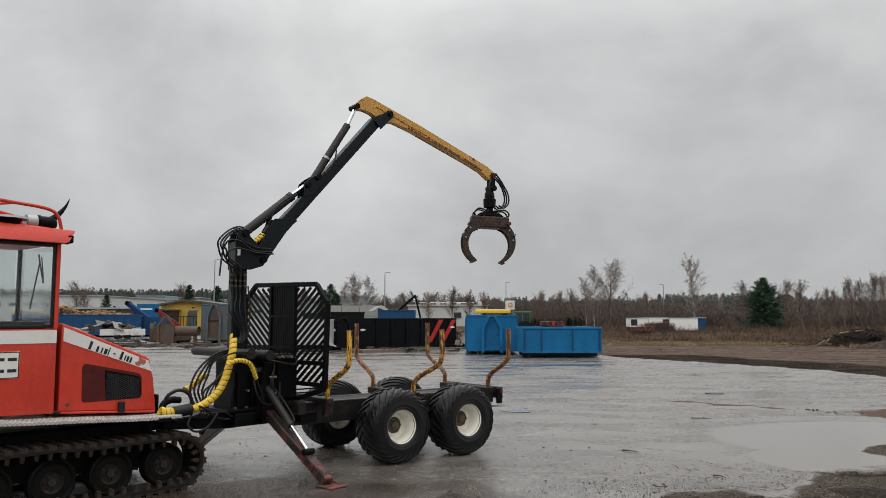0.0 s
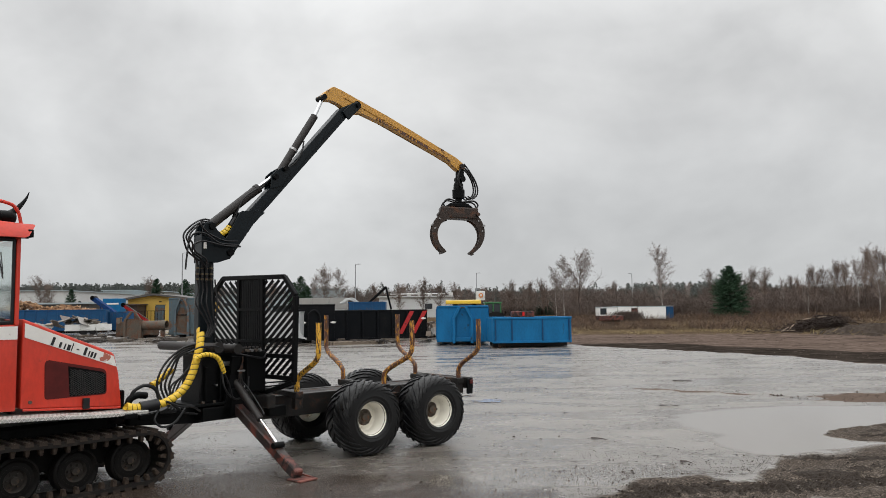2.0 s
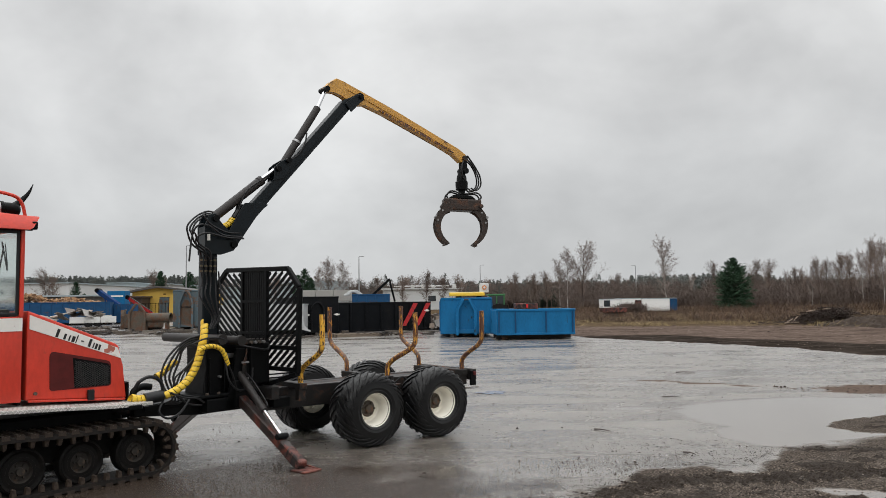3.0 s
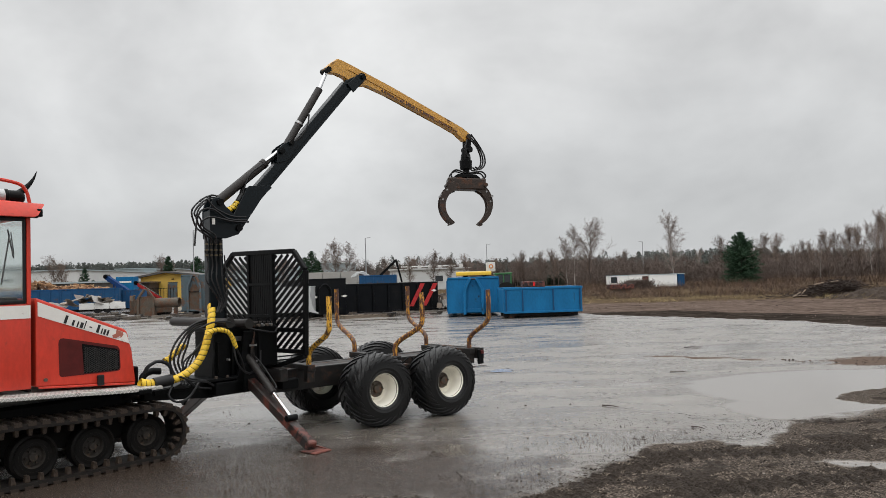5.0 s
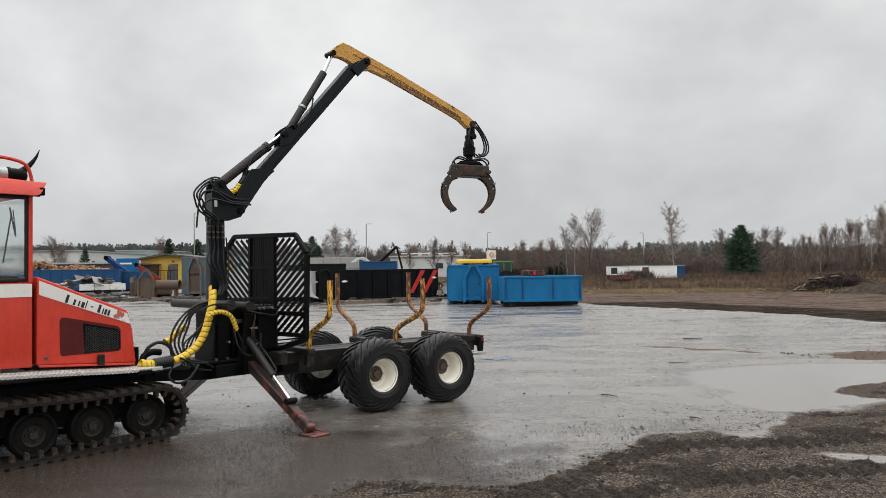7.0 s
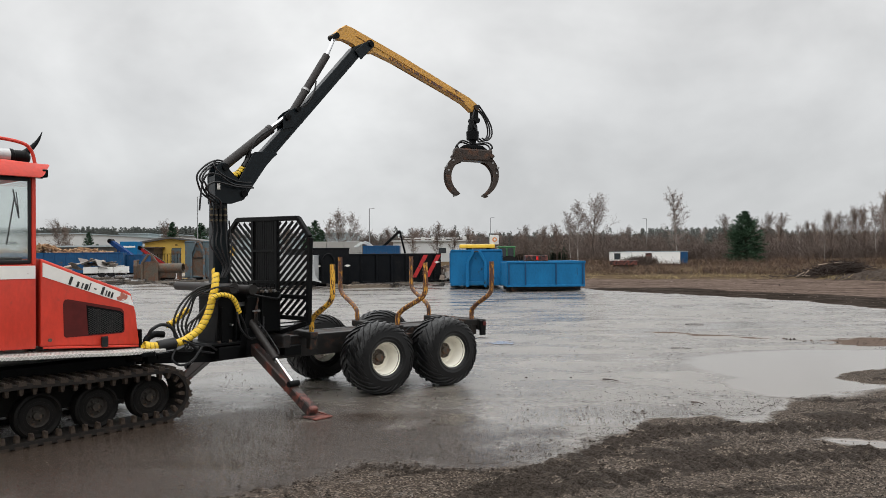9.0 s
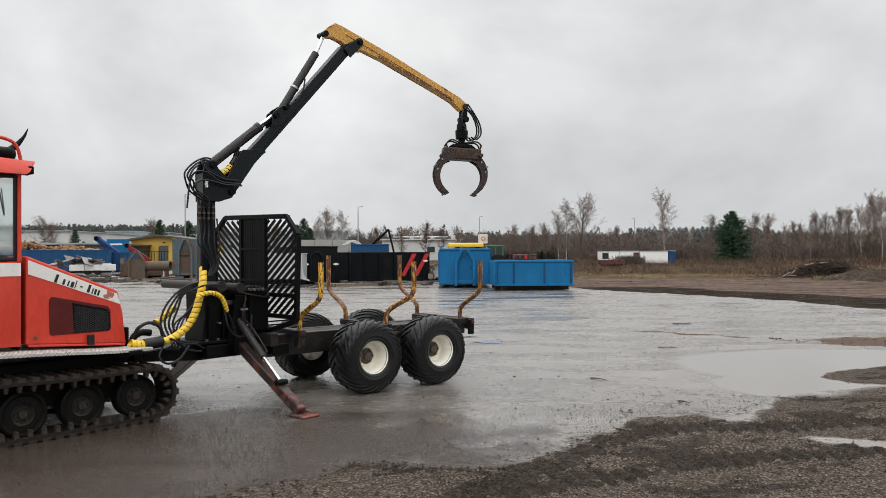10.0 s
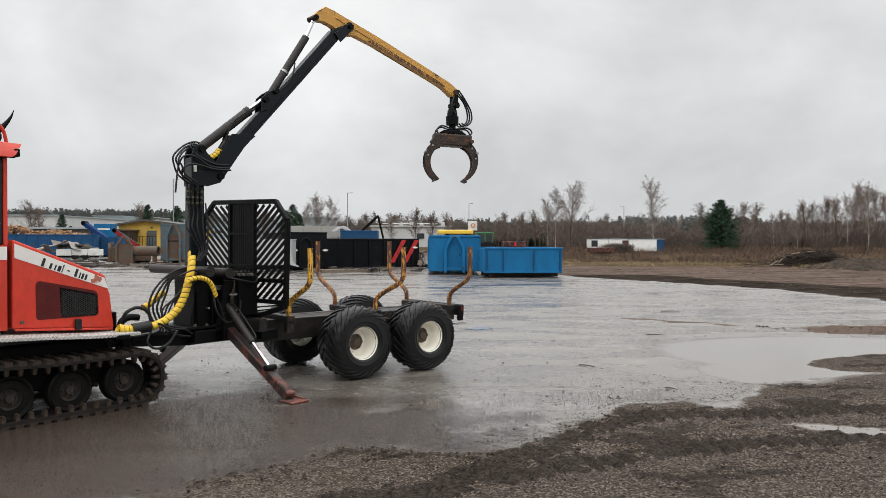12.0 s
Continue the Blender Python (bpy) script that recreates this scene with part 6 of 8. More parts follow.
    in_boom(part("coupling_bar", box((-0.05, -0.10, 2.10), (0.20, 0.02, 0.03), 0.004), M_BLACK, c))
    # feed hoses between tractor and crane, two of them in yellow wrap
    part("hose_wrap", wrapped([(-0.86, -0.30, 1.52), (-0.90, -0.36, 1.36), (-0.94, -0.37, 1.22), (-1.0, -0.37, 1.04), (-1.10, -0.36, 0.89), (-1.28, -0.35, 0.785), (-1.49, -0.33, 0.755)], 0.040), [M_WRAP, M_HOSE], c, "yellow spiral hose wrap", True)
    part("hose_wrap", wrapped([(-1.52, -0.32, 0.758), (-1.61, -0.30, 0.765), (-1.69, -0.28, 0.79)], 0.038), [M_WRAP, M_HOSE], c, "", True)
    part("hose_wrap", wrapped([(-1.02, -0.44, 1.20), (-0.94, -0.46, 1.245), (-0.84, -0.47, 1.245), (-0.74, -0.47, 1.19), (-0.66, -0.46, 1.03)], 0.0245, 0.042), [M_WRAP, M_HOSE], c, "", True)
    part("hose_wrap", wrapped([(-1.05, -0.1, 1.10), (-1.14, -0.07, 1.03), (-1.22, -0.05, 0.96), (-1.30, -0.03, 0.93)], 0.033), [M_WRAP, M_HOSE], c, "", True)
    part("hose_sleeve", rod((-1.36, -0.35, 0.775), (-1.54, -0.33, 0.755), 0.058, seg=14), M_HOSE, c, "", True)
    for k in range(4):
        d = 0.045 * k
        hp = [(-0.84 + 0.02 * k, -0.24, 1.36 - 0.02 * k), (-1.02, -0.20, 1.31 - d * 0.5), (-1.19 + d * 0.8, -0.17, 1.16 - d * 0.6), (-1.27 + d, -0.16, 0.98 - d * 0.4), (-1.25 + d, -0.18, 0.83), (-1.20 + d * 0.7, -0.26, 0.72 - d * 0.3), (-1.30, -0.28, 0.68)]
        part("feed_hose", tube(hp, 0.0115), M_HOSE, c, "black hydraulic feed hose" if k == 0 else "", True)
    for k in range(3):
        d = 0.04 * k
        part("feed_hose", tube([(-0.80, -0.30, 1.30 - d), (-0.99 - d, -0.28, 1.10 - d), (-1.10 - d, -0.27, 0.92), (-1.14 - d * 0.5, -0.29, 0.77), (-1.05, -0.30, 0.66), (-0.88, -0.30, 0.62)], 0.010), M_HOSE, c, "", True)
    part("feed_hose", tube([(-1.30, -0.40, 0.80), (-1.16, -0.42, 0.74), (-1.02, -0.42, 0.72), (-0.90, -0.38, 0.66)], 0.011), M_HOSE, c, "", True)
    part("feed_hose", tube([(-1.10, -0.46, 1.28), (-0.96, -0.47, 1.33), (-0.80, -0.47, 1.335), (-0.68, -0.46, 1.30)], 0.009), M_HOSE, c, "", True)
    part("feed_hose", tube([(-1.62, -0.28, 0.86), (-1.58, -0.30, 0.93), (-1.48, -0.32, 0.97), (-1.37, -0.33, 0.91), (-1.33, -0.33, 0.74)], 0.018), M_HOSE, c, "", True)
    part("feed_hose", tube([(-1.36, -0.36, 0.72), (-1.42, -0.40, 0.62), (-1.34, -0.42, 0.55), (-1.20, -0.40, 0.58), (-1.05, -0.34, 0.70)], 0.012), M_HOSE, c, "", True)
    part("feed_hose", tube([(-0.66, -0.46, 1.03), (-0.60, -0.46, 0.90), (-0.55, -0.44, 0.78), (-0.46, -0.40, 0.74)], 0.012), M_HOSE, c, "", True)
    part("feed_hose", tube([(-0.70, -0.46, 1.06), (-0.68, -0.50, 0.88), (-0.58, -0.50, 0.77), (-0.44, -0.44, 0.76), (-0.33, -0.40, 0.82), (-0.30, -0.38, 0.98)], 0.010), M_HOSE, c, "", True)
    part("elbow_fitting", tube([(-1.58, -0.15, 0.72), (-1.56, -0.15, 0.82), (-1.48, -0.15, 0.86), (-1.38, -0.15, 0.85)], 0.035, 12), M_BLACK, c, "", True)
    for s in (-1, 1):
        build_leg(c, s)
    return c


build_crane()
# ---- skips and containers ----
def at_bearing(b, d):
    """A place d metres ahead, b metres aside for each metre ahead."""
    return b * d, d


def build_skip(name, m, length, width, height, material, label, ribs, floor=0.22, head=0.0, hook=True, group="skips", thick=0.05, rib_wide=0.10, rib_material=None):
    """An open hook-lift skip: x along its length from the hook end, y across, walls with ribs, runners and rollers."""
    t = thing(name, m, label, "container", group)
    part("floor", box((length / 2, width / 2, floor), (length, width, 0.08), 0.01), material, t)
    hh = height + head
    for y in (thick / 2, width - thick / 2):
        part("side_wall", box((length / 2, y, (floor + height) / 2), (length - 2 * thick, thick, height - floor), 0.008), material, t)
        part("top_rail", box((length / 2, y, height), (length, thick + 0.07, 0.10), 0.015), material, t)
        part("bottom_rail", box((length / 2, y, floor), (length, thick + 0.06, 0.10), 0.01), material, t)
    part("end_wall", box((length - thick / 2, width / 2, (floor + height) / 2), (thick, width, height - floor), 0.008), material, t)
    part("head_wall", box((thick / 2, width / 2, (floor + hh) / 2), (thick, width, hh - floor), 0.008), material, t)
    part("head_rail", box((thick / 2, width / 2, hh), (thick + 0.08, width, 0.09), 0.012), material, t)
    first = None
    spots = [length * u for u in ribs] if isinstance(ribs, tuple) else [length * (k + 0.5) / ribs for k in range(ribs)]
    for x in spots:
        for y in (-0.03, width + 0.03):
            if first is None:
                first = part("rib", profile([(-rib_wide / 2, floor + 0.05), (rib_wide / 2, floor + 0.05), (rib_wide / 2, height - 0.05), (-rib_wide / 2, height - 0.05)], -0.035, 0.035, 0.008, 1), rib_material or material, t)
                ob = first
            else:
                ob = new("rib", first.data)
                ob.parent = t
            ob.matrix_basis = pose(x, y, 0)
    for y in (width / 2 - 0.5, width / 2 + 0.5):
        part("runner", box((length / 2, y, floor / 2 + 0.01), (length - 0.1, 0.10, floor - 0.02), 0.01), M_DIRTY, t)
    for y in (width * 0.14, width * 0.86):
        part("roller", rod((length - 0.35, y - 0.12, 0.10), (length - 0.35, y + 0.12, 0.10), 0.10, seg=16), M_DIRTY, t, "steel roller", True)
    if hook:
        for y in (width / 2 - 0.42, width / 2 + 0.42):
            part("hook_post", bar((-0.13, y, 0.10), (-0.13, y, hh * 0.72), 0.13, 0.24, 0.01, up=(1, 0, 0)), material, t)
            s = 1 if y > width / 2 else -1
            part("hook_strut", bar((-0.13, y, hh * 0.70), (-0.13, width / 2 + s * 0.14, hh * 0.985), 0.13, 0.24, 0.01, up=(1, 0, 0)), material, t)
        part("hook_bar", rod((-0.20, width / 2 - 0.17, hh * 0.97), (-0.20, width / 2 + 0.17, hh * 0.97), 0.035, seg=12), M_DIRTY, t, "hook bar")
        part("hook_sill", box((-0.10, width / 2, 0.28), (0.12, 1.0, 0.16), 0.01), material, t)
    return t


def heading(x0, y0, x1, y1):
    return pose(x0, y0, 0, 0, 0, math.degrees(math.atan2(y1 - y0, x1 - x0)))


# blue pair: one seen on its hook end, one along its side
build_skip("skip", pose(3.47, 35.9, 0, 0, 0, 88), 4.8, 2.38, 1.74, M_BLUE, "bright blue hook-lift skip with tall head wall", 6, 0.20, 0.06)
side_skip = build_skip("skip", pose(6.76, 35.5, 0, 0, 0, 181), 3.40, 2.4, 1.26, M_BLUE, "bright blue low-sided skip with rusty seams", (0.03, 0.37, 0.76, 0.97), 0.25, 0.0, False, rib_wide=0.05, rib_material=M_BLUEDARK)
drop = thing("scrap_box", pose(4.86, 34.35, 0.26), "rust-red scrap box standing in the blue skip", "box")
part("body", box((0, 0, 0.65), (0.98, 0.7, 1.3), 0.02), M_RUSTLEG, drop)
part("lamp", rod((0.0, -0.40, 1.10), (0.0, -0.40, 1.26), 0.05, seg=12), M_WARNLAMP, drop, "red lamp")
# long black skip with red and black warning stripes at its end
BLACK_SKIP = heading(-6.45, 40.2, 0.80, 44.6)
bs = build_skip("skip", BLACK_SKIP, 8.45, 2.4, 1.64, M_BLACKBOX, "long black skip with red warning stripes and white marks", 9, 0.13, 0.30, False)
part("tall_panel", box((1.3, -0.06, 1.05), (2.5, 0.06, 1.86), 0.01), M_BLACKBOX, bs, "taller black front section")
part("tall_rail", box((1.3, -0.05, 1.985), (2.55, 0.12, 0.07), 0.01), M_BLACKBOX, bs)
for x in (6.47, 7.33):
    part("warning_stripe", profile([(x, 0.33), (x + 0.27, 0.33), (x + 1.06, 1.60), (x + 0.76, 1.60)], -0.085, -0.075), M_REDSTRIPE, bs, "red slanting stripe")


def mark(parent, x, y, z):
    bm = bmesh.new()
    add_box(bm, (x, y, z), (0.32, 0.01, 0.055))
    add_box(bm, (x, y - 0.001, z), (0.15, 0.011, 0.115))
    part("white_mark", bm, M_WHITE, parent, "white badge shape")


mark(bs, 0.75, -0.098, 1.06)
mark(bs, 2.45, -0.098, 1.06)
mark(bs, 8.12, -0.088, 1.18)
part("hook_arch", tube([(0.95, -0.13, 0.35), (0.95, -0.13, 1.25), (1.08, -0.13, 1.58), (1.30, -0.13, 1.70), (1.52, -0.13, 1.58), (1.65, -0.13, 1.25), (1.65, -0.13, 0.35)], 0.055, 10), M_BLACKBOX, bs, "black hook arch", True)
# smaller skips and boxes further back
build_skip("skip", heading(-19.1, 50.9, -16.8, 51.7), 2.4, 2.0, 1.05, M_RUSTBOX, "rusty old skip with peeling grey paint", 4, 0.25, 0.3)
rust_end = thing("skip_end", pose(-18.42, 49.9, 0, 0, 0, 4), "rusty hook frame of an old skip", "container part")
for x in (0.0, 0.95):
    part("post", bar((x, 0, 0.0), (x, 0, 1.25), 0.14, 0.14, 0.02, up=(1, 0, 0)), M_RUSTBOX, rust_end)
part("strut", bar((0.0, 0, 1.2), (0.42, 0, 1.78), 0.14, 0.14, 0.02, up=(0, 1, 0)), M_RUSTBOX, rust_end)
part("strut", bar((0.95, 0, 1.2), (0.53, 0, 1.78), 0.14, 0.14, 0.02, up=(0, 1, 0)), M_RUSTBOX, rust_end)
part("plate", box((0.475, 0.05, 0.65), (0.9, 0.05, 1.3), 0.01), M_RUSTBOX, rust_end)
pipe = thing("steel_pipe", pose(-16.82, 50.2, 0), "rusty steel pipe lying on a skip", "pipe")
part("shell", add_lathe(bmesh.new(), [(0.27, -1.0), (0.31, -1.0), (0.31, 0.75), (0.27, 0.75), (0.27, -1.0)], 28), M_RUSTBOX, pipe, "", True).matrix_basis = pose(0, 0, 0.86, 0, 0, 82)
for dx in (-0.7, 0.7):
    part("saddle", box((dx, 0.0, 0.28), (0.12, 0.6, 0.56), 0.01), M_RUSTBOX, pipe)
grey_skip = build_skip("skip", pose(-14.55, 52.0, 0, 0, 0, 93), 4.5, 1.75, 2.5, M_GREYBOX, "tall grey-blue skip streaked with rust", 5, 0.25, 0.1)
# its hook arch: a rusted inner plate in a darker recess
part("arch_plate", profile([(-0.36, 0.30), (0.36, 0.30), (0.36, 1.55), (0.12, 1.98), (-0.12, 1.98), (-0.36, 1.55)], -0.012, 0.012), M_RUSTBOX, grey_skip, "rust-brown plate inside the hook arch").matrix_basis = pose(-0.03, 0.875, 0, 0, 0, 90)
part("arch_bar", box((-0.08, 0.875, 1.52), (0.05, 0.70, 0.10), 0.01), M_DIRTY, grey_skip)
# pale grey box body standing on a low chassis
pale = thing("box_body", pose(-10.95, 39.2, 0, 0, 0, -2.0), "pale grey box body on a low dark chassis", "container")
part("side_panel", profile([(0, 0.34), (5.15, 0.34), (5.16, 1.30), (5.22, 1.36), (5.22, 1.60), (0, 1.60)], 0, 0.05, 0.01, 1), M_PALE, pale)
part("skirt", profile([(5.16, 0.34), (5.56, 0.24), (5.56, 0.30), (5.40, 0.38), (5.30, 0.50), (5.24, 0.72), (5.22, 1.05), (5.16, 1.05)], 0.0, 0.06), M_PALE, pale, "flared grey skirt")
part("end_panel", box((5.14, 1.0, 0.97), (0.05, 1.9, 1.26), 0.01), M_PALE, pale)
part("far_panel", box((2.6, 1.97, 0.97), (5.15, 0.05, 1.26), 0.01), M_PALE, pale)
part("near_end", box((0.03, 1.0, 0.97), (0.05, 1.9, 1.26), 0.01), M_PALE, pale)
part("lid", box((2.6, 1.0, 1.62), (5.2, 2.02, 0.04), 0.01), M_PALE, pale)
part("chassis", box((2.6, 1.0, 0.20), (5.0, 1.4, 0.22), 0.02), M_BLACK, pale)
for x in (0.8, 4.2):
    for y in (0.25, 1.75):
        part("support", box((x, y, 0.06), (0.2, 0.2, 0.12), 0.01), M_BLACK, pale)
# blue skip heaped with split wood
wood_skip = build_skip("skip", heading(*at_bearing(-0.56, 66), *at_bearing(-0.392, 68.5)), 10.3, 2.4, 1.95, M_BLUEDARK, "faded dark blue skip heaped with split wood", 12, 0.25, 0.0, False)
build_skip("skip", pose(*at_bearing(-0.392, 70), 0, 0, 0, 2), 1.7, 2.0, 1.75, M_BLUEDARK, "small faded blue skip", 3, 0.2, 0.0, False)


def wood_heap(m, length, width, base, peak, count, seed):
    rng = random.Random(seed)
    bm = bmesh.new()
    for _ in range(count):
        x, y = rng.uniform(0.1, length - 0.1), rng.uniform(0.2, width - 0.2)
        lift = (1 - abs(2 * y / width - 1) ** 2) * (0.55 + 0.45 * math.sin(x * 1.3 + seed) * math.sin(x * 0.47))
        z = base + (peak - base) * lift * rng.uniform(0.75, 1.0)
        a, e, n = rng.uniform(0, 3.14), rng.uniform(-0.6, 0.6), rng.uniform(0.25, 0.75)
        d = Vector((math.cos(a) * math.cos(e), math.sin(a) * math.cos(e), math.sin(e))) * n / 2
        c = Vector((x, y, z))
        add_bar(bm, c - d, c + d, rng.uniform(0.06, 0.15), rng.uniform(0.05, 0.13))
    ob = part("split_wood", bm, M_WOODHEAP, None, "", False)
    ob.matrix_basis = m
    return tagged(ob, "heap of pale split firewood in a skip", "firewood", kind="stuff")


M_WOODHEAP = island_material("firewood", [(0.0, (0.11, 0.055, 0.032)), (0.5, (0.34, 0.185, 0.095)), (0.85, (0.50, 0.30, 0.16)), (1.0, (0.70, 0.50, 0.31))])
M_SCRAP = island_material("mixed_scrap", [(0.0, (0.08, 0.045, 0.03)), (0.4, (0.20, 0.18, 0.16)), (0.75, (0.36, 0.35, 0.33)), (1.0, (0.24, 0.15, 0.085))], 0.6)
wood_heap(heading(*at_bearing(-0.56, 66), *at_bearing(-0.392, 68.5)), 9.2, 2.4, 1.80, 2.75, 800, 3)

# white flat trailer with scrap sheets
wt = thing("flatbed_trailer", heading(*at_bearing(-0.445, 60.5), *at_bearing(-0.391, 61.5)), "dull white flatbed trailer loaded with sheet scrap", "trailer")
part("bed", box((1.65, 0.9, 0.36), (3.3, 1.8, 0.10), 0.01), M_DULLWHITE, wt)
for k in range(3):
    part("drop_side", box((0.55 + 1.1 * k, -0.02, 0.58), (1.07, 0.04, 0.46), 0.01), M_DULLWHITE, wt, "white drop side")
    part("drop_side", box((0.55 + 1.1 * k, 1.82, 0.58), (1.07, 0.04, 0.46), 0.01), M_DULLWHITE, wt)
for x in (1.3, 2.0):
    for y in (0.1, 1.7):
        part("wheel", rod((x, y - 0.1, 0.28), (x, y + 0.1, 0.28), 0.28, seg=20), M_RUBBER, wt, "small trailer wheel", True)
scrap = bmesh.new()
rs = random.Random(8)
for k in range(34):
    x, y = rs.uniform(-1.6, 2.6), rs.uniform(0.2, 1.6)
    h = 0.75 + 0.65 * math.exp(-((x - 0.6) / 1.2) ** 2) * rs.uniform(0.4, 1.0)
    add_box(scrap, (x, y, h), (rs.uniform(0.5, 1.5), rs.uniform(0.3, 0.8), 0.03), 0.0, Euler((rs.uniform(-0.4, 0.4), rs.uniform(-0.5, 0.5), rs.uniform(0, 3))).to_matrix().to_4x4())
sob = part("sheet_scrap", scrap, M_SCRAP)
sob.matrix_basis = heading(*at_bearing(-0.445, 60.5), *at_bearing(-0.391, 61.5))
tagged(sob, "loose pile of bent metal sheets and boards", "scrap", kind="stuff")

# conveyors and the blue machine
M_DARKRED2 = surface("conveyor_red", (0.30, 0.018, 0.018), 0.65, spec=0.2, vary=0.25)


def conveyor(p0, p1, wide, material, label):
    t = thing("conveyor", pose(0, 0, 0), label, "conveyor", "conveyors")
    a, b = Vector(p0), Vector(p1)
    part("belt_frame", bar(p0, p1, wide, 0.16 + 0.28 * wide, 0.02), material, t)
    n = int((b - a).length / 0.55)
    for k in range(n):
        q = a.lerp(b, (k + 0.5) / n)
        part("idler_bracket", box((q.x, q.y - wide / 2 - 0.03, q.z), (0.09, 0.06, 0.34 + 0.25 * wide), 0.0), material, t)
    part("belt", bar(a + Vector((0, 0, 0.2)), b + Vector((0, 0, 0.2)), wide * 0.8, 0.04), M_RUBBER, t, "dark belt")
    part("head_drum", rod(a + Vector((0, -wide / 2, 0.05)), a + Vector((0, wide / 2, 0.05)), 0.22, seg=18), M_BLACK, t, "", True)
    for f in (0.25, 0.7):
        q = a.lerp(b, f)
        for s in (-0.4, 0.4):
            part("leg", bar((q.x, q.y + s * wide, 0), (q.x, q.y + s * wide, q.z), 0.10, 0.10, up=(1, 0, 0)), material, t)
    return t


conveyor((*at_bearing(-0.409, 74), 3.05), (*at_bearing(-0.367, 74), 0.85), 0.75, M_CONVEYOR, "dark blue sloping belt conveyor")
conveyor((*at_bearing(-0.3715, 77), 2.40), (*at_bearing(-0.340, 77), 0.8), 0.3, M_DARKRED2, "red sloping belt conveyor")
mach = thing("screening_machine", pose(*at_bearing(-0.3831, 79), 0), "bright blue screening machine with white lettering bars", "machine")
part("body", box((0, 0, 2.45), (1.75, 1.5, 1.35), 0.05, seg=2), M_BLUE, mach)
part("sign_bar", box((0.1, -0.76, 2.60), (1.2, 0.02, 0.16)), M_WHITE, mach, "white bar in place of lettering")
for x in (-0.7, 0.7):
    part("leg", box((x, 0, 0.9), (0.16, 1.2, 1.8), 0.02), M_BLUEDARK, mach)

# ---- buildings ----
def building(name, b0, b1, d, height, depth, wall, label, roof=M_ROOF, windows=(), slope=0.0, door=None, base=0.0):
    """A hall between two bearings at a distance: walls, roof sheet, windows and doors on the side seen."""
    x0, x1 = b0 * d, b1 * d
    t = thing(name, pose(x0, d, 0), label, "building", "buildings")
    n = x1 - x0
    part("wall", profile([(0, 0), (n, 0), (n, height - slope * n), (0, height)], 0, 0.3, 0.0), wall, t)
    part("wall", box((0.15, depth / 2, height / 2), (0.3, depth - 0.6, height)), wall, t)
    part("wall", box((n - 0.15, depth / 2, height / 2 - slope * n / 2), (0.3, depth - 0.6, height - slope * n)), wall, t)
    part("wall", box((n / 2, depth - 0.15, (height - slope * n) / 2), (n, 0.3, height - slope * n)), wall, t)
    part("roof", profile([(-0.3, height), (-0.3, height + 0.22), (n + 0.3, height - slope * n + 0.22), (n + 0.3, height - slope * n)], -0.4, depth + 0.3, 0.0), roof, t)
    for u, z, w, h in windows:
        win = part("window", box((u * n, -0.01, z), (w, 0.10, h)), M_DARKGLASS, t, "dark window")
        part("frame", box((u * n, -0.04, z - h / 2 - 0.03), (w + 0.12, 0.10, 0.07)), M_DULLWHITE, win)
    if door:
        u, w, h = door
        part("door", box((u * n, -0.02, h / 2), (w, 0.10, h), 0.01), M_GREYBOX, t, "grey door")
    return t


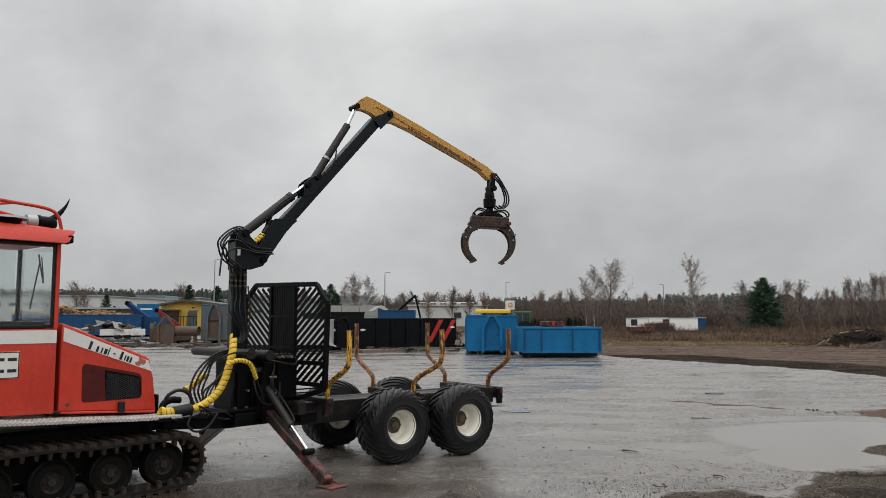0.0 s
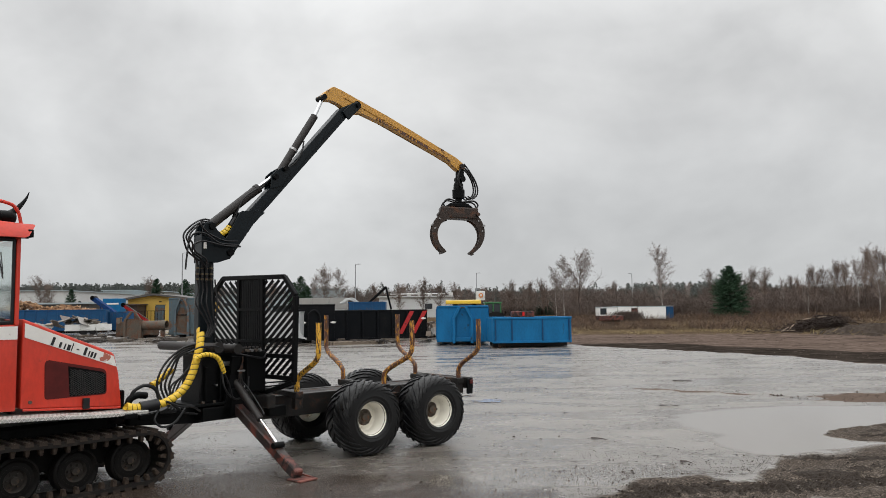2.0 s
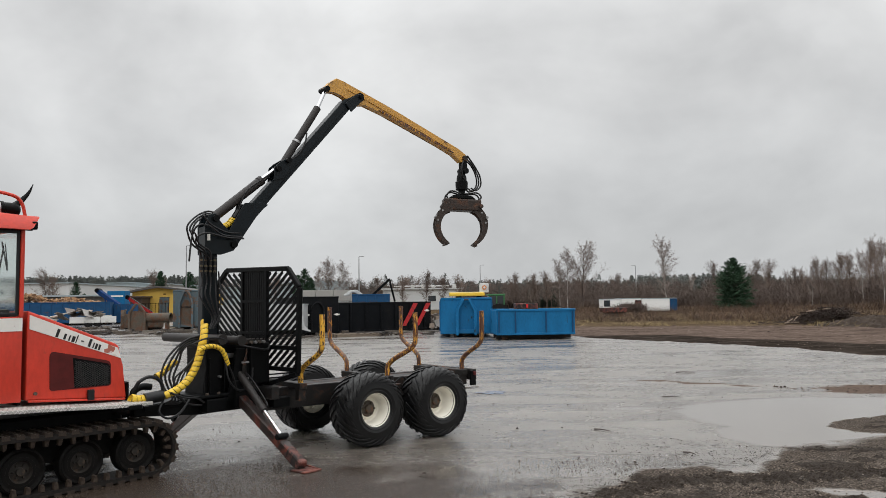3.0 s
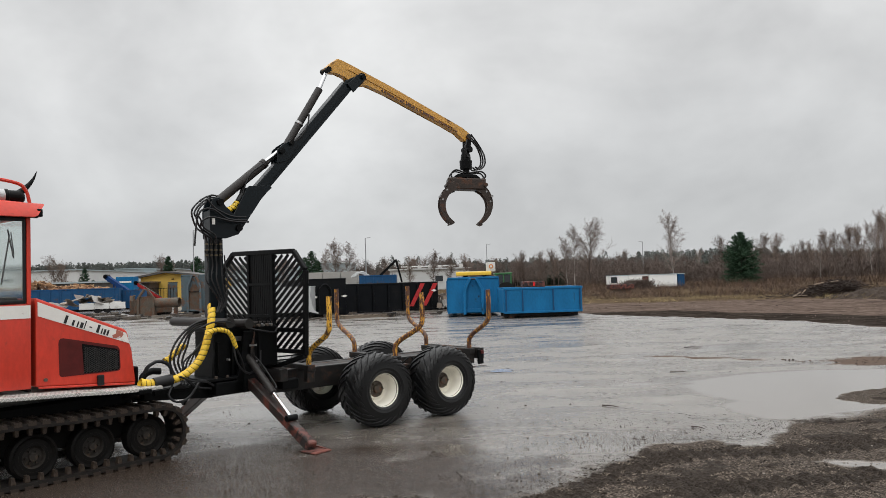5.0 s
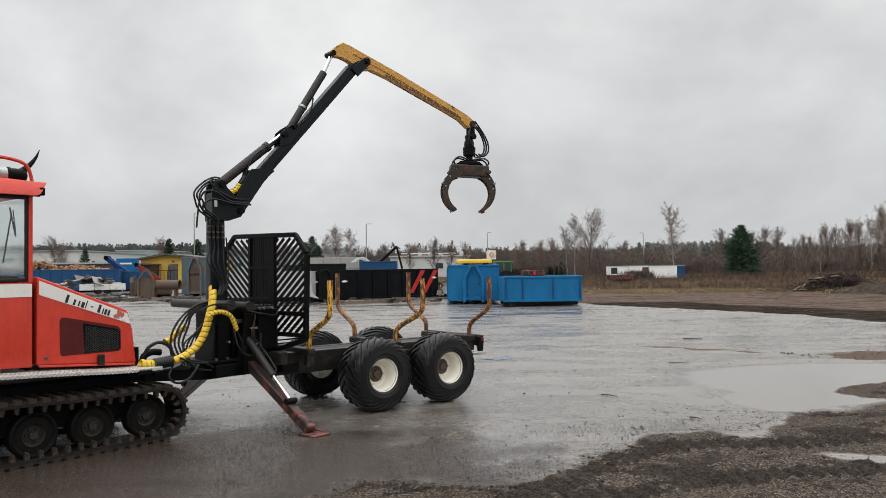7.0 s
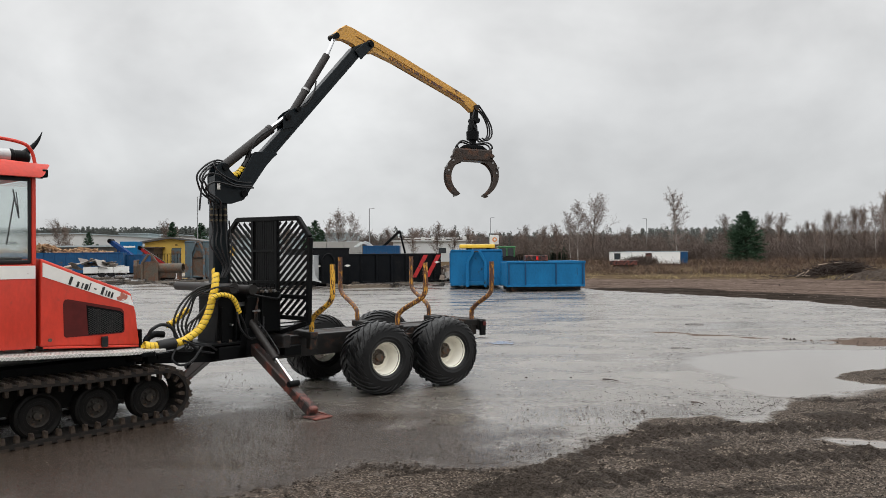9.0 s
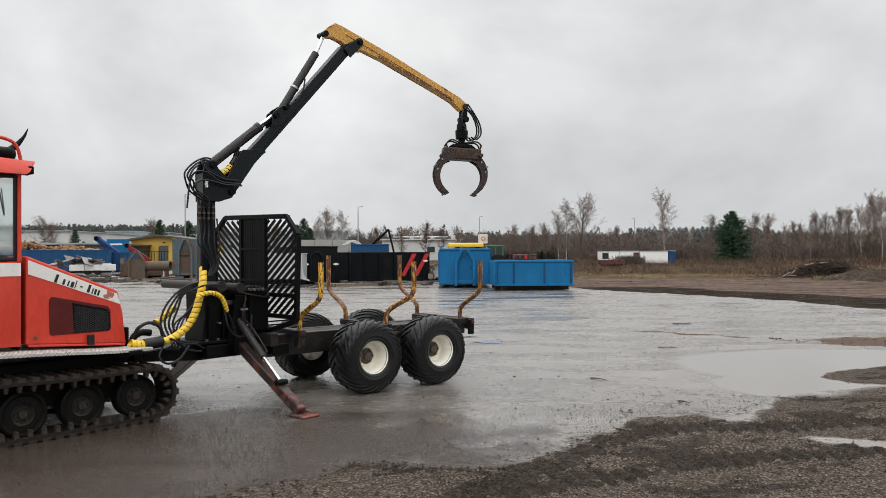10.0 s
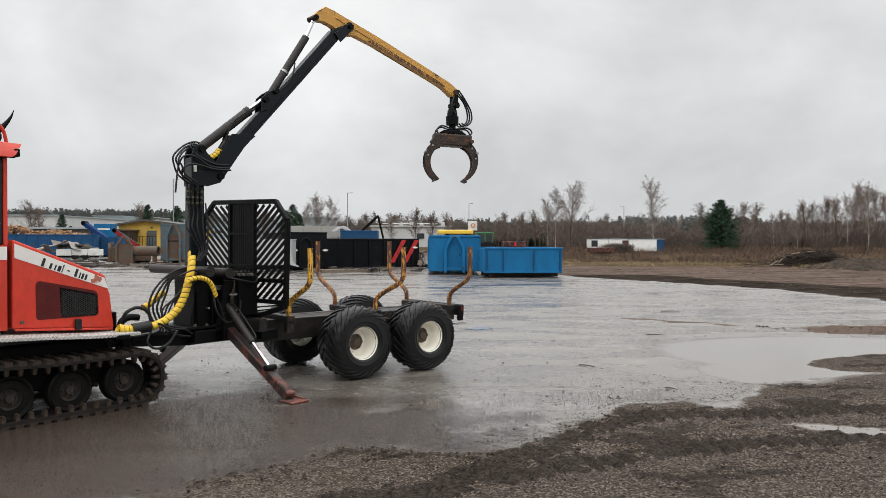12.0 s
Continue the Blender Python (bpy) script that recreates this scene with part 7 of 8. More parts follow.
def gabled_workshop():
    """A low workshop with its shallow gable towards the yard, a lean-to beside it and a railing before its door."""
    d = 86
    x0, x1, xr = -0.366 * d, -0.280 * d, -0.3323 * d
    t = thing("yellow_workshop", pose(x0, d, 0), "low ochre-yellow workshop with a shallow dark gable roof", "building", "buildings")
    n, r = x1 - x0, xr - x0
    lo, hi = 3.10, 3.58
    part("wall", profile([(0, 0), (n, 0), (n, lo - 0.1), (r, hi), (0, lo)], 0, 0.3), M_WALLYELLOW, t, "ochre-yellow rendered gable wall")
    part("wall", box((0.15, 5.3, lo / 2), (0.3, 10, lo)), M_WALLYELLOW, t)
    part("wall", box((n - 0.15, 5.3, lo / 2 - 0.1), (0.3, 10, lo - 0.2)), M_WALLYELLOW, t)
    part("roof", profile([(-0.5, lo - 0.06), (-0.5, lo + 0.10), (r, hi + 0.17), (r, hi + 0.01)], -0.6, 10.6), M_ROOF, t, "dark sheet roof slope")
    part("roof", profile([(r, hi + 0.01), (r, hi + 0.17), (n + 0.5, lo), (n + 0.5, lo - 0.16)], -0.6, 10.6), M_ROOF, t)
    part("barge_board", bar((-0.5, -0.63, lo + 0.02), (r, -0.63, hi + 0.09), 0.05, 0.2), M_ROOF, t)
    part("barge_board", bar((r, -0.63, hi + 0.09), (n + 0.5, -0.63, lo - 0.08), 0.05, 0.2), M_ROOF, t)
    door = part("door", box((3.55, -0.02, 1.30), (0.95, 0.12, 2.3), 0.01), M_GREYBOX, t, "grey steel door")
    part("frame", box((3.55, -0.03, 2.49), (1.1, 0.12, 0.08)), M_ROOF, door)
    part("frame", box((3.02, -0.03, 1.18), (0.08, 0.12, 2.36)), M_ROOF, door)
    part("wall_lamp", box((3.55, -0.08, 2.85), (0.25, 0.15, 0.12), 0.02), M_BLACK, t)
    part("downpipe", rod((6.0, -0.06, 0), (6.0, -0.06, 3.2), 0.05, seg=8), M_ROOF, t)
    lean = part("lean_to", profile([(-0.25, 0), (2.05, 0), (2.05, 2.48), (-0.25, 2.52)], -3.0, -0.2), M_LEANTO, t, "dark brown timber lean-to")
    part("lean_to_roof", profile([(-0.45, 2.53), (-0.45, 2.66), (2.25, 2.62), (2.25, 2.49)], -3.4, -0.1), M_RUSTBOX, lean)
    for k in range(9):
        part("railing_post", rod((2.2 + 0.35 * k, -3.2, 0), (2.2 + 0.35 * k, -3.2, 1.85), 0.025, seg=6), M_BLACK, t)
    part("railing", rod((2.15, -3.2, 1.85), (5.1, -3.2, 1.85), 0.03, seg=6), M_BLACK, t)


gabled_workshop()
building("warehouse", -0.70, -0.4467, 165, 6.4, 40, M_WALLWHITE, "long white warehouse with small windows", M_WALLGREY, [(0.2 + 0.09 * k, 4.6, 2.2, 0.7) for k in range(7)])
building("store_roof", -0.487, -0.415, 112, 3.0, 14, M_ROOF, "low grey-roofed store", M_WALLGREY)
building("factory_hall", -0.452, -0.395, 235, 7.6, 30, M_WALLGREY, "pale grey-green factory hall", M_WALLGREY, [(0.1 + 0.2 * k, 5.5, 3.0, 1.0) for k in range(5)])
building("factory_hall", -0.398, -0.362, 225, 8.0, 30, M_WALLGREY, "grey factory hall with ribbed cladding", M_WALLGREY, [(0.15 + 0.23 * k, 6.0, 1.6, 0.8) for k in range(4)])
building("factory_hall", -0.366, -0.338, 215, 6.6, 30, M_WALLWHITE, "pale grey factory hall", M_WALLGREY)
building("factory_hall", -0.345, -0.318, 205, 7.0, 30, M_CONCRETE, "grey factory block with small windows", M_WALLGREY, [(0.2 + 0.2 * k, 5.8, 1.6, 0.8) for k in range(4)])
building("factory_hall", -0.30, -0.17, 220, 6.2, 30, M_WALLGREY, "long pale factory hall", M_WALLGREY, [(0.1 + 0.12 * k, 3.6, 2.2, 0.9) for k in range(7)])
building("factory_hall", -0.165, -0.10, 240, 8.2, 30, M_WALLGREY, "pale grey factory hall", M_WALLGREY, [(0.1 + 0.15 * k, 5.2, 2.2, 0.9) for k in range(6)])
building("white_hall", -0.045, 0.058, 140, 3.9, 20, M_WALLWHITE, "long low white hall", M_WALLWHITE, [(0.62, 2.2, 1.4, 1.0)])
wall_c = thing("concrete_bay", pose(-8.95, 58, 0), "grey concrete block bay wall", "wall")
for k in range(3):
    for j in range(3):
        part("block", box((0.65 + 1.33 * k, 0.4, 0.44 + 0.88 * j), (1.30, 0.8, 0.86), 0.02), M_CONCRETE, wall_c)
build_skip("skip", pose(-4.64, 55, 0, 0, 0, 0), 2.62, 2.3, 2.22, M_BLUEDARK, "faded blue skip behind the black one", 4, 0.2, 0.0, False)
arm = thing("grab_arm", pose(-2.7, 56.5, 0), "dark grab arm rising behind a skip", "crane")
part("base", box((0, 0, 1.0), (0.6, 0.6, 2.0), 0.04), M_BLACK, arm)
part("upper_arm", bar((-0.75, 0, 2.05), (0.66, 0, 3.34), 0.16, 0.18, 0.03), M_BLACK, arm)
part("fore_arm", bar((0.64, 0, 3.40), (1.05, 0, 1.70), 0.14, 0.14, 0.03, up=(0, 1, 0)), M_BLACK, arm)
for k, (b, z) in enumerate(((-0.095, 2.32), (-0.09, 2.26), (-0.085, 2.36))):
    pile = thing("pipe_bundle", pose(b * 57, 57, 0), "grey pipes piled in a skip", "pipes", "pipe bundles") if k == 0 else pile
    part("pipe", tube([(k * 0.1, 0, 2.2), (0.6 + k * 0.1, 0.1, z + 0.2), (1.5, 0.1, z - 0.2), (2.1, 0, 2.1)], 0.06, 8), M_SHEET, pile, "", True)
# rack of light frames on the white hall's roof side
rack = thing("roof_unit", pose(-0.02 * 139, 139, 4.12), "white ventilation units on a hall roof", "roof unit")
for k in range(6):
    part("unit", box((1.9 * k, 1, 0.2 + 0.06 * (k % 3)), (0.7, 0.8, 0.4 + 0.12 * (k % 3)), 0.04), M_DULLWHITE, rack)
part("duct", rod((-1.5, 1, 0.35), (8.5, 1, 0.35), 0.10, seg=14), M_DULLWHITE, rack)

# loader and yellow attachment behind the blue skip
yb = thing("yellow_attachment", pose(1.86, 43.6, 0), "yellow plastic-clad machine attachment", "machine")
part("beam", box((0.95, 0, 2.06), (2.0, 0.5, 0.20), 0.05, seg=2), M_AMBER, yb)
part("post", box((0.5, 0.1, 1.0), (0.3, 0.3, 2.0), 0.02), M_BLACK, yb)
part("post", box((1.6, 0.1, 1.0), (0.3, 0.3, 2.0), 0.02), M_BLACK, yb)
part("white_box", box((1.95, 0.2, 2.42), (0.50, 0.5, 0.52), 0.04, seg=2), M_DULLWHITE, yb)
part("label_patch", rod((1.95, -0.075, 2.44), (1.95, -0.045, 2.44), 0.13, seg=20), M_ORANGE, yb, "round orange mark")
part("label_centre", rod((1.95, -0.082, 2.44), (1.95, -0.07, 2.44), 0.065, seg=16), M_DULLWHITE, yb)
part("top_strip", box((0.95, -0.02, 2.17), (1.96, 0.36, 0.05), 0.015), M_CREAM, yb, "pale top strip")
trac = thing("farm_tractor", pose(5.15, 50.5, 0), "green farm tractor with dark cab windows", "tractor")
part("cab", box((0, 0, 1.55), (1.0, 1.3, 0.95), 0.06, seg=2), M_DARKGLASS, trac)
part("roof", box((0, 0, 2.06), (1.14, 1.4, 0.12), 0.05, seg=2), M_GREEN, trac)
for x in (-0.48, 0.0, 0.48):
    part("cab_pillar", box((x, -0.66, 1.6), (0.08, 0.06, 1.0)), M_GREEN, trac)
part("hood", box((-1.3, 0, 1.1), (1.5, 0.8, 0.7), 0.06, seg=2), M_GREEN, trac)
for x, r in ((0.1, 0.75), (-1.7, 0.5)):
    for y in (-0.85, 0.85):
        part("wheel", rod((x, y - 0.2, r), (x, y + 0.2, r), r, seg=24), M_RUBBER, trac, "large tractor tyre", True)
pal = thing("pallet", pose(-2.9, 38.6, 0, 0, 0, 24), "weathered wooden pallet lying on the asphalt", "pallet")
for k in range(3):
    part("bearer", box((0, -0.45 + 0.45 * k, 0.06), (2.6, 0.10, 0.12)), M_OLDWOOD, pal)
for k in range(9):
    part("plank", box((-1.2 + 0.3 * k, 0, 0.135), (0.14, 1.1, 0.025)), M_OLDWOOD, pal)
rr = random.Random(21)
rub = bmesh.new()
for _ in range(160):
    x, y = rr.gauss(0.95, 0.5), rr.gauss(47.0, 1.0)
    add_box(rub, (x, y, rr.uniform(0.05, 0.85) * math.exp(-((x - 0.95) / 0.7) ** 2)), (rr.uniform(0.1, 0.35),) * 3, 0.0, Euler((rr.uniform(0, 3), rr.uniform(0, 3), 0)).to_matrix().to_4x4())
tagged(part("rubble", rub, M_SCRAP), "pale heap of rubble between the skips", "rubble", kind="stuff")
M_LITTER = island_material("wet_boards_and_scrap", [(0.0, (0.022, 0.017, 0.014)), (0.6, (0.075, 0.058, 0.045)), (0.9, (0.14, 0.115, 0.09)), (1.0, (0.30, 0.27, 0.23))], 0.5)
# low scrap, boards and rubble across the back of the yard
for seed, (cx, cy, n, sx) in enumerate(((-20, 46, 70, 4.0), (-14, 48, 60, 4.0), (-24, 55, 60, 4.0), (-9, 44, 40, 2.5), (-2.6, 39.7, 46, 2.2))):
    r2 = random.Random(40 + seed)
    bm = bmesh.new()
    for _ in range(n):
        a = r2.uniform(0, 3.14)
        add_box(bm, (r2.gauss(0, sx), r2.gauss(0, 0.7), r2.uniform(0.02, 0.16)), (r2.uniform(0.2, 1.6), r2.uniform(0.06, 0.25), r2.uniform(0.03, 0.15)), 0.0, Matrix.Rotation(a, 4, "Z"))
    ob = part("yard_litter", bm, M_LITTER)
    ob.matrix_basis = pose(cx, cy, 0)
    tagged(ob, "scattered boards and scrap on the ground", "litter", kind="stuff")

# ---- lamp posts ----
def lamp_post(b, d, h, arm_side=1):
    t = thing("street_lamp", pose(b * d, d, 0), "tall thin grey street lamp", "street lamp", "street lamps")
    part("pole", rod((0, 0, 0), (0, 0, h), 0.11, 0.06, 10), M_LAMP, t, "", True)
    part("arm", bar((0, 0, h), (arm_side * 0.4, 0, h + 0.05), 0.06, 0.06), M_LAMP, t)
    part("lamp_head", box((arm_side * 0.55, 0, h + 0.05), (0.45, 0.22, 0.09), 0.03), M_LAMP, t)


for b, d, h, s in ((-0.2979, 110, 10.0, 1), (-0.0757, 112, 8.3, 1), (0.2869, 150, 8.2, -1), (0.082, 150, 8.6, 1), (-0.21, 180, 8.0, 1)):
    lamp_post(b, d, h, s)

# white site cabins at the wood's edge
for k, (b0, b1, col, lab) in enumerate(((0.2440, 0.266, M_CABIN, "white site cabin with a dark window"), (0.2668, 0.2930, M_CABIN, "white site cabin with patched wall"), (0.2938, 0.3310, M_CABIN, "long white site cabin"), (0.3318, 0.341, M_BLUEDARK, "small dark blue steel container"))):
    d = 86
    t = thing("site_cabin", pose(b0 * d, d, 0), lab, "cabin", "site cabins")
    n = (b1 - b0) * d
    part("shell", box((n / 2, 1.2, 0.98 + 0.03 * (k % 2)), (n, 2.4, 1.36), 0.03), col, t)
    part("roof_edge", box((n / 2, 1.2, 1.69 + 0.03 * (k % 2)), (n + 0.1, 2.5, 0.07), 0.01), M_WALLGREY, t)
    part("skid", box((n / 2, 1.2, 0.12), (n, 2.0, 0.24)), M_ROOF, t)
    if k in (0, 1):
        part("window", box((n * (0.18 if k == 0 else 0.85), -0.01, 1.2), (0.7, 0.06, 0.7)), (M_DARKGLASS, M_RUSTLEG)[k], t, "boarded window")
rbx = thing("rusty_box", pose(0.256 * 66, 66, 0), "rust-red steel trough in the brush", "container")
part("shell", profile([(-1.0, 0.55), (1.0, 0.55), (1.1, 0.95), (-1.1, 0.95)], -0.6, 0.6, 0.02), M_RUSTLEG, rbx)
part("stand", box((0, 0, 0.35), (1.6, 0.8, 0.5), 0.02), M_RUSTBOX, rbx)
# ---- trees, brush and heaps ----
class Sticks:
    """Collects thin three-sided limbs and flat leaves into one mesh."""

    def __init__(self):
        self.v, self.f = [], []

    def limb(self, a, b, r0, r1):
        d = (b - a).normalized()
        u = d.orthogonal().normalized()
        w = d.cross(u)
        n = len(self.v)
        for p, r in ((a, r0), (b, r1)):
            for k in range(3):
                q = 2.0944 * k
                self.v.append(p + r * (math.cos(q) * u + math.sin(q) * w))
        self.f += [(n, n + 1, n + 4, n + 3), (n + 1, n + 2, n + 5, n + 4), (n + 2, n, n + 3, n + 5)]

    def blade(self, a, b, side):
        n = len(self.v)
        self.v += [a - side, a + side, b]
        self.f.append((n, n + 1, n + 2))

    def mesh(self, name, material):
        me = bpy.data.meshes.new(name)
        me.from_pydata([tuple(p) for p in self.v], [], self.f)
        me.materials.append(material)
        return me


def grow(rng, height, spread, forks, rise=0.8, thick=1.0, droop=0.0):
    """A bare broadleaf tree: a tapered trunk, limbs rising from it, branches and a fine haze of twigs."""
    trunk, crown = Sticks(), Sticks()
    path = [Vector((0, 0, -0.2))]
    lean = Vector((rng.gauss(0, 0.05), rng.gauss(0, 0.05), 0)) * height
    for k in range(9):
        f = (k + 1) / 9
        path.append(Vector((rng.gauss(0, 0.05), rng.gauss(0, 0.05), height * f * 0.95)) + lean * f * f)
    rad = lambda f: thick * height * 0.0085 * (1 - 0.93 * f) + 0.006
    for k in range(9):
        trunk.limb(path[k], path[k + 1], rad(k / 9), rad((k + 1) / 9))
    for k in range(forks):
        f = 0.22 + 0.76 * ((k + rng.random()) / forks) ** 0.85
        i = min(int(f * 9), 8)
        p = path[i].lerp(path[i + 1], f * 9 - i)
        a = rng.uniform(0, 6.283)
        n = height * spread * (0.25 + 0.80 * math.sin(math.pi * min(1.0, 0.16 + 0.78 * f))) * rng.uniform(0.55, 1.05)
        d = Vector((math.cos(a), math.sin(a), rng.uniform(0.5, 1.2) * rise + 0.8 * f)).normalized()
        q = p
        r = rad(f) * 0.5 + 0.004
        for s in range(5):
            d2 = (d + Vector((rng.gauss(0, 0.14), rng.gauss(0, 0.14), rng.gauss(0.06, 0.10)))).normalized()
            e = q + d2 * n / 5
            crown.limb(q, e, r * (1 - s * 0.18), r * (1 - (s + 1) * 0.18))
            for _ in range(4):
                u = q.lerp(e, rng.random())
                td = (d2 * 0.7 + Vector((rng.gauss(0, 0.7), rng.gauss(0, 0.7), rng.gauss(0.15, 0.45)))).normalized()
                tn = n * rng.uniform(0.14, 0.34)
                m = u + td * tn
                crown.limb(u, m, r * 0.2 + 0.002, 0.004)
                for _ in range(9):
                    v = u.lerp(m, rng.uniform(0.15, 1.0))
                    w = v + (td * 0.6 + Vector((rng.gauss(0, 0.65), rng.gauss(0, 0.65), rng.gauss(0.1 - droop, 0.5)))).normalized() * tn * rng.uniform(0.35, 0.9)
                    crown.limb(v, w, 0.0048, 0.0034)
            q, d = e, d2
    return trunk, crown


def tree_thing(name, m, trunk, crown, bark, twig, label, category="tree", group="bare trees"):
    t = thing(name, m, label, category, group)
    for nm, st, mat in (("trunk", trunk, bark), ("crown", crown, twig)):
        ob = new(nm, st.mesh(nm, mat))
        ob.parent = t
    return t


def spruce(rng, height, wide, boughs, low=0.10):
    """A conifer: boughs of unequal reach set round a tapered trunk, each a spray of short needled twigs."""
    trunk, crown = Sticks(), Sticks()
    trunk.limb(Vector((0, 0, -0.1)), Vector((0, 0, height * 0.97)), height * 0.020, 0.01)
    swell = [(rng.uniform(0, 6.283), rng.uniform(0.1, 0.95), rng.uniform(-0.40, 0.30)) for _ in range(26)]
    for k in range(boughs):
        f = ((k + rng.random()) / boughs) ** 1.15
        z = height * (low + (0.98 - low) * f)
        a = rng.uniform(0, 6.283)
        reach = wide / 2 * min(1.0, 0.72 + 1.6 * f) * (1 - f) ** 0.72
        for sa, sf, amount in swell:
            turn = math.atan2(math.sin(a - sa), math.cos(a - sa))
            reach *= 1 + amount * math.exp(-(turn / 0.55) ** 2 - ((f - sf) / 0.09) ** 2)
        n = reach * rng.uniform(0.70, 1.05) + 0.10
        rise = -0.22 + 0.75 * f + rng.gauss(0, 0.10)
        out, side = Vector((math.cos(a), math.sin(a), 0)), Vector((-math.sin(a), math.cos(a), 0))
        p = Vector((0, 0, z))
        crown.limb(p, p + out * n * 0.9 + Vector((0, 0, rise * n * 0.9)), 0.02, 0.006)
        for s in range(15):
            u = 0.25 + 0.75 * (s + rng.random()) / 15
            c = p + out * n * u + Vector((0, 0, rise * n * u + 0.16 * n * u * u))
            for sg in (-1, 1):
                length = (0.10 + 0.30 * n * (1.15 - u)) * rng.uniform(0.6, 1.1)
                tip = c + (out * rng.uniform(0.3, 0.9) + side * sg * rng.uniform(0.4, 1.0) + Vector((0, 0, rng.uniform(-0.35, 0.45)))).normalized() * length
                crown.blade(c, tip, Vector((rng.gauss(0, 1), rng.gauss(0, 1), rng.gauss(0, 1))).normalized() * rng.uniform(0.03, 0.06))
    return trunk, crown


rng_t = random.Random(12)
BIRCHES = [grow(rng_t, 10, 0.265, 34, 0.9, droop=0.25) for _ in range(3)]
BROAD = [grow(rng_t, 10, 0.36, 34, 1.25, thick=1.2) for _ in range(3)]
tree_src = {}
for nm, variants, bark, twig, lab in (("birch_tree", BIRCHES, M_BIRCH, M_TWIG, "bare winter birch with pale trunk and fine twigs"), ("bare_tree", BROAD, M_BARK, M_TWIGBROWN, "bare winter tree with grey-brown branches")):
    for k, (a, c) in enumerate(variants):
        tree_src[nm, k] = (nm, a.mesh("trunk", bark), c.mesh("crown", twig), lab)


def plant(nm, k, b, d, h, turn=0.0, wide=1.0, label=""):
    name, tm, cm, lab = tree_src[nm, k]
    s = h / 10
    t = thing(name, Matrix.Translation((b * d, d, 0)) @ Matrix.Rotation(turn, 4, "Z") @ Matrix.Diagonal((s * wide, s * wide, s, 1)), label or lab, "tree", nm.replace("_", " ") + "s")
    for pn, me in (("trunk", tm), ("crown", cm)):
        ob = new(pn, me)
        ob.parent = t


plant("birch_tree", 0, 0.3265, 96, 9.4, 0.4, 1.0, "lone bare birch standing at the wood's edge")
plant("birch_tree", 1, 0.196, 92, 7.7, 1.2, 1.15)
plant("bare_tree", 0, 0.2165, 94, 8.3, 0.3, 1.05)
plant("birch_tree", 2, 0.186, 95, 6.6, 2.0)
for i in range(20):
    b = 0.49 + 0.011 * i + rng_t.uniform(-0.003, 0.003)
    plant(("bare_tree", "birch_tree")[i % 3 == 0], i % 3, b, rng_t.uniform(95, 118), 5.4 + 3.6 * min(1.0, max(0.0, (b - 0.5) / 0.11)) * rng_t.uniform(0.75, 1.1), rng_t.uniform(0, 6), 0.95)
for b, d, h in ((0.395, 130, 7.5), (0.445, 128, 7.6), (0.462, 126, 7.4), (0.43, 132, 7.0), (0.15, 120, 5.6), (0.125, 125, 5.8), (0.055, 130, 5.8), (0.09, 135, 5.2), (0.0, 150, 6.4), (-0.012, 150, 6.2), (-0.098, 125, 8.2), (-0.115, 130, 8.6), (-0.127, 128, 7.4), (-0.02, 128, 5.6), (0.035, 126, 5.4), (0.012, 132, 6.6), (-0.05, 133, 5.8),
                (-0.475, 120, 7.0), (-0.465, 122, 6.2), (-0.337, 150, 8.0), (-0.325, 150, 7.0), (-0.25, 140, 6.0), (-0.185, 130, 6.2), (-0.515, 140, 6.5), (0.26, 125, 5.6), (0.17, 118, 5.8), (0.36, 135, 6.0)):
    plant("bare_tree" if rng_t.random() < 0.6 else "birch_tree", rng_t.randrange(3), b, d, h, rng_t.uniform(0, 6), 1.1)

sp = spruce(random.Random(5), 6.35, 6.3, 560, 0.12)
tree_thing("spruce_tree", pose(0.417 * 88, 88, 0), *sp, M_BARK, M_SPRUCE, "dark green spruce with broad dense crown", "tree", "spruces")
sp2 = spruce(random.Random(6), 7.0, 3.8, 380)
spruce_meshes = [(sp2[0].mesh("trunk", M_BARK), sp2[1].mesh("crown", M_SPRUCE))]
sp3 = spruce(random.Random(7), 7.0, 4.6, 380)
spruce_meshes.append((sp3[0].mesh("trunk", M_BARK), sp3[1].mesh("crown", M_SPRUCE)))
for k, (b, d, h) in enumerate(((-0.438, 118, 5.4), (-0.427, 120, 3.6), (-0.330, 135, 7.6), (-0.294, 130, 7.2), (-0.276, 128, 6.4), (-0.146, 118, 7.0), (-0.138, 120, 5.6), (-0.155, 122, 6.2), (-0.355, 140, 4.6))):
    t = thing("spruce_tree", Matrix.Translation((b * d, d, 0)) @ Matrix.Rotation(k, 4, "Z") @ Matrix.Diagonal((h / 7, h / 7, h / 7, 1)), "small dark green spruce", "tree", "spruces")
    for pn, me in zip(("trunk", "crown"), spruce_meshes[k % 2]):
        ob = new(pn, me)
        ob.parent = t


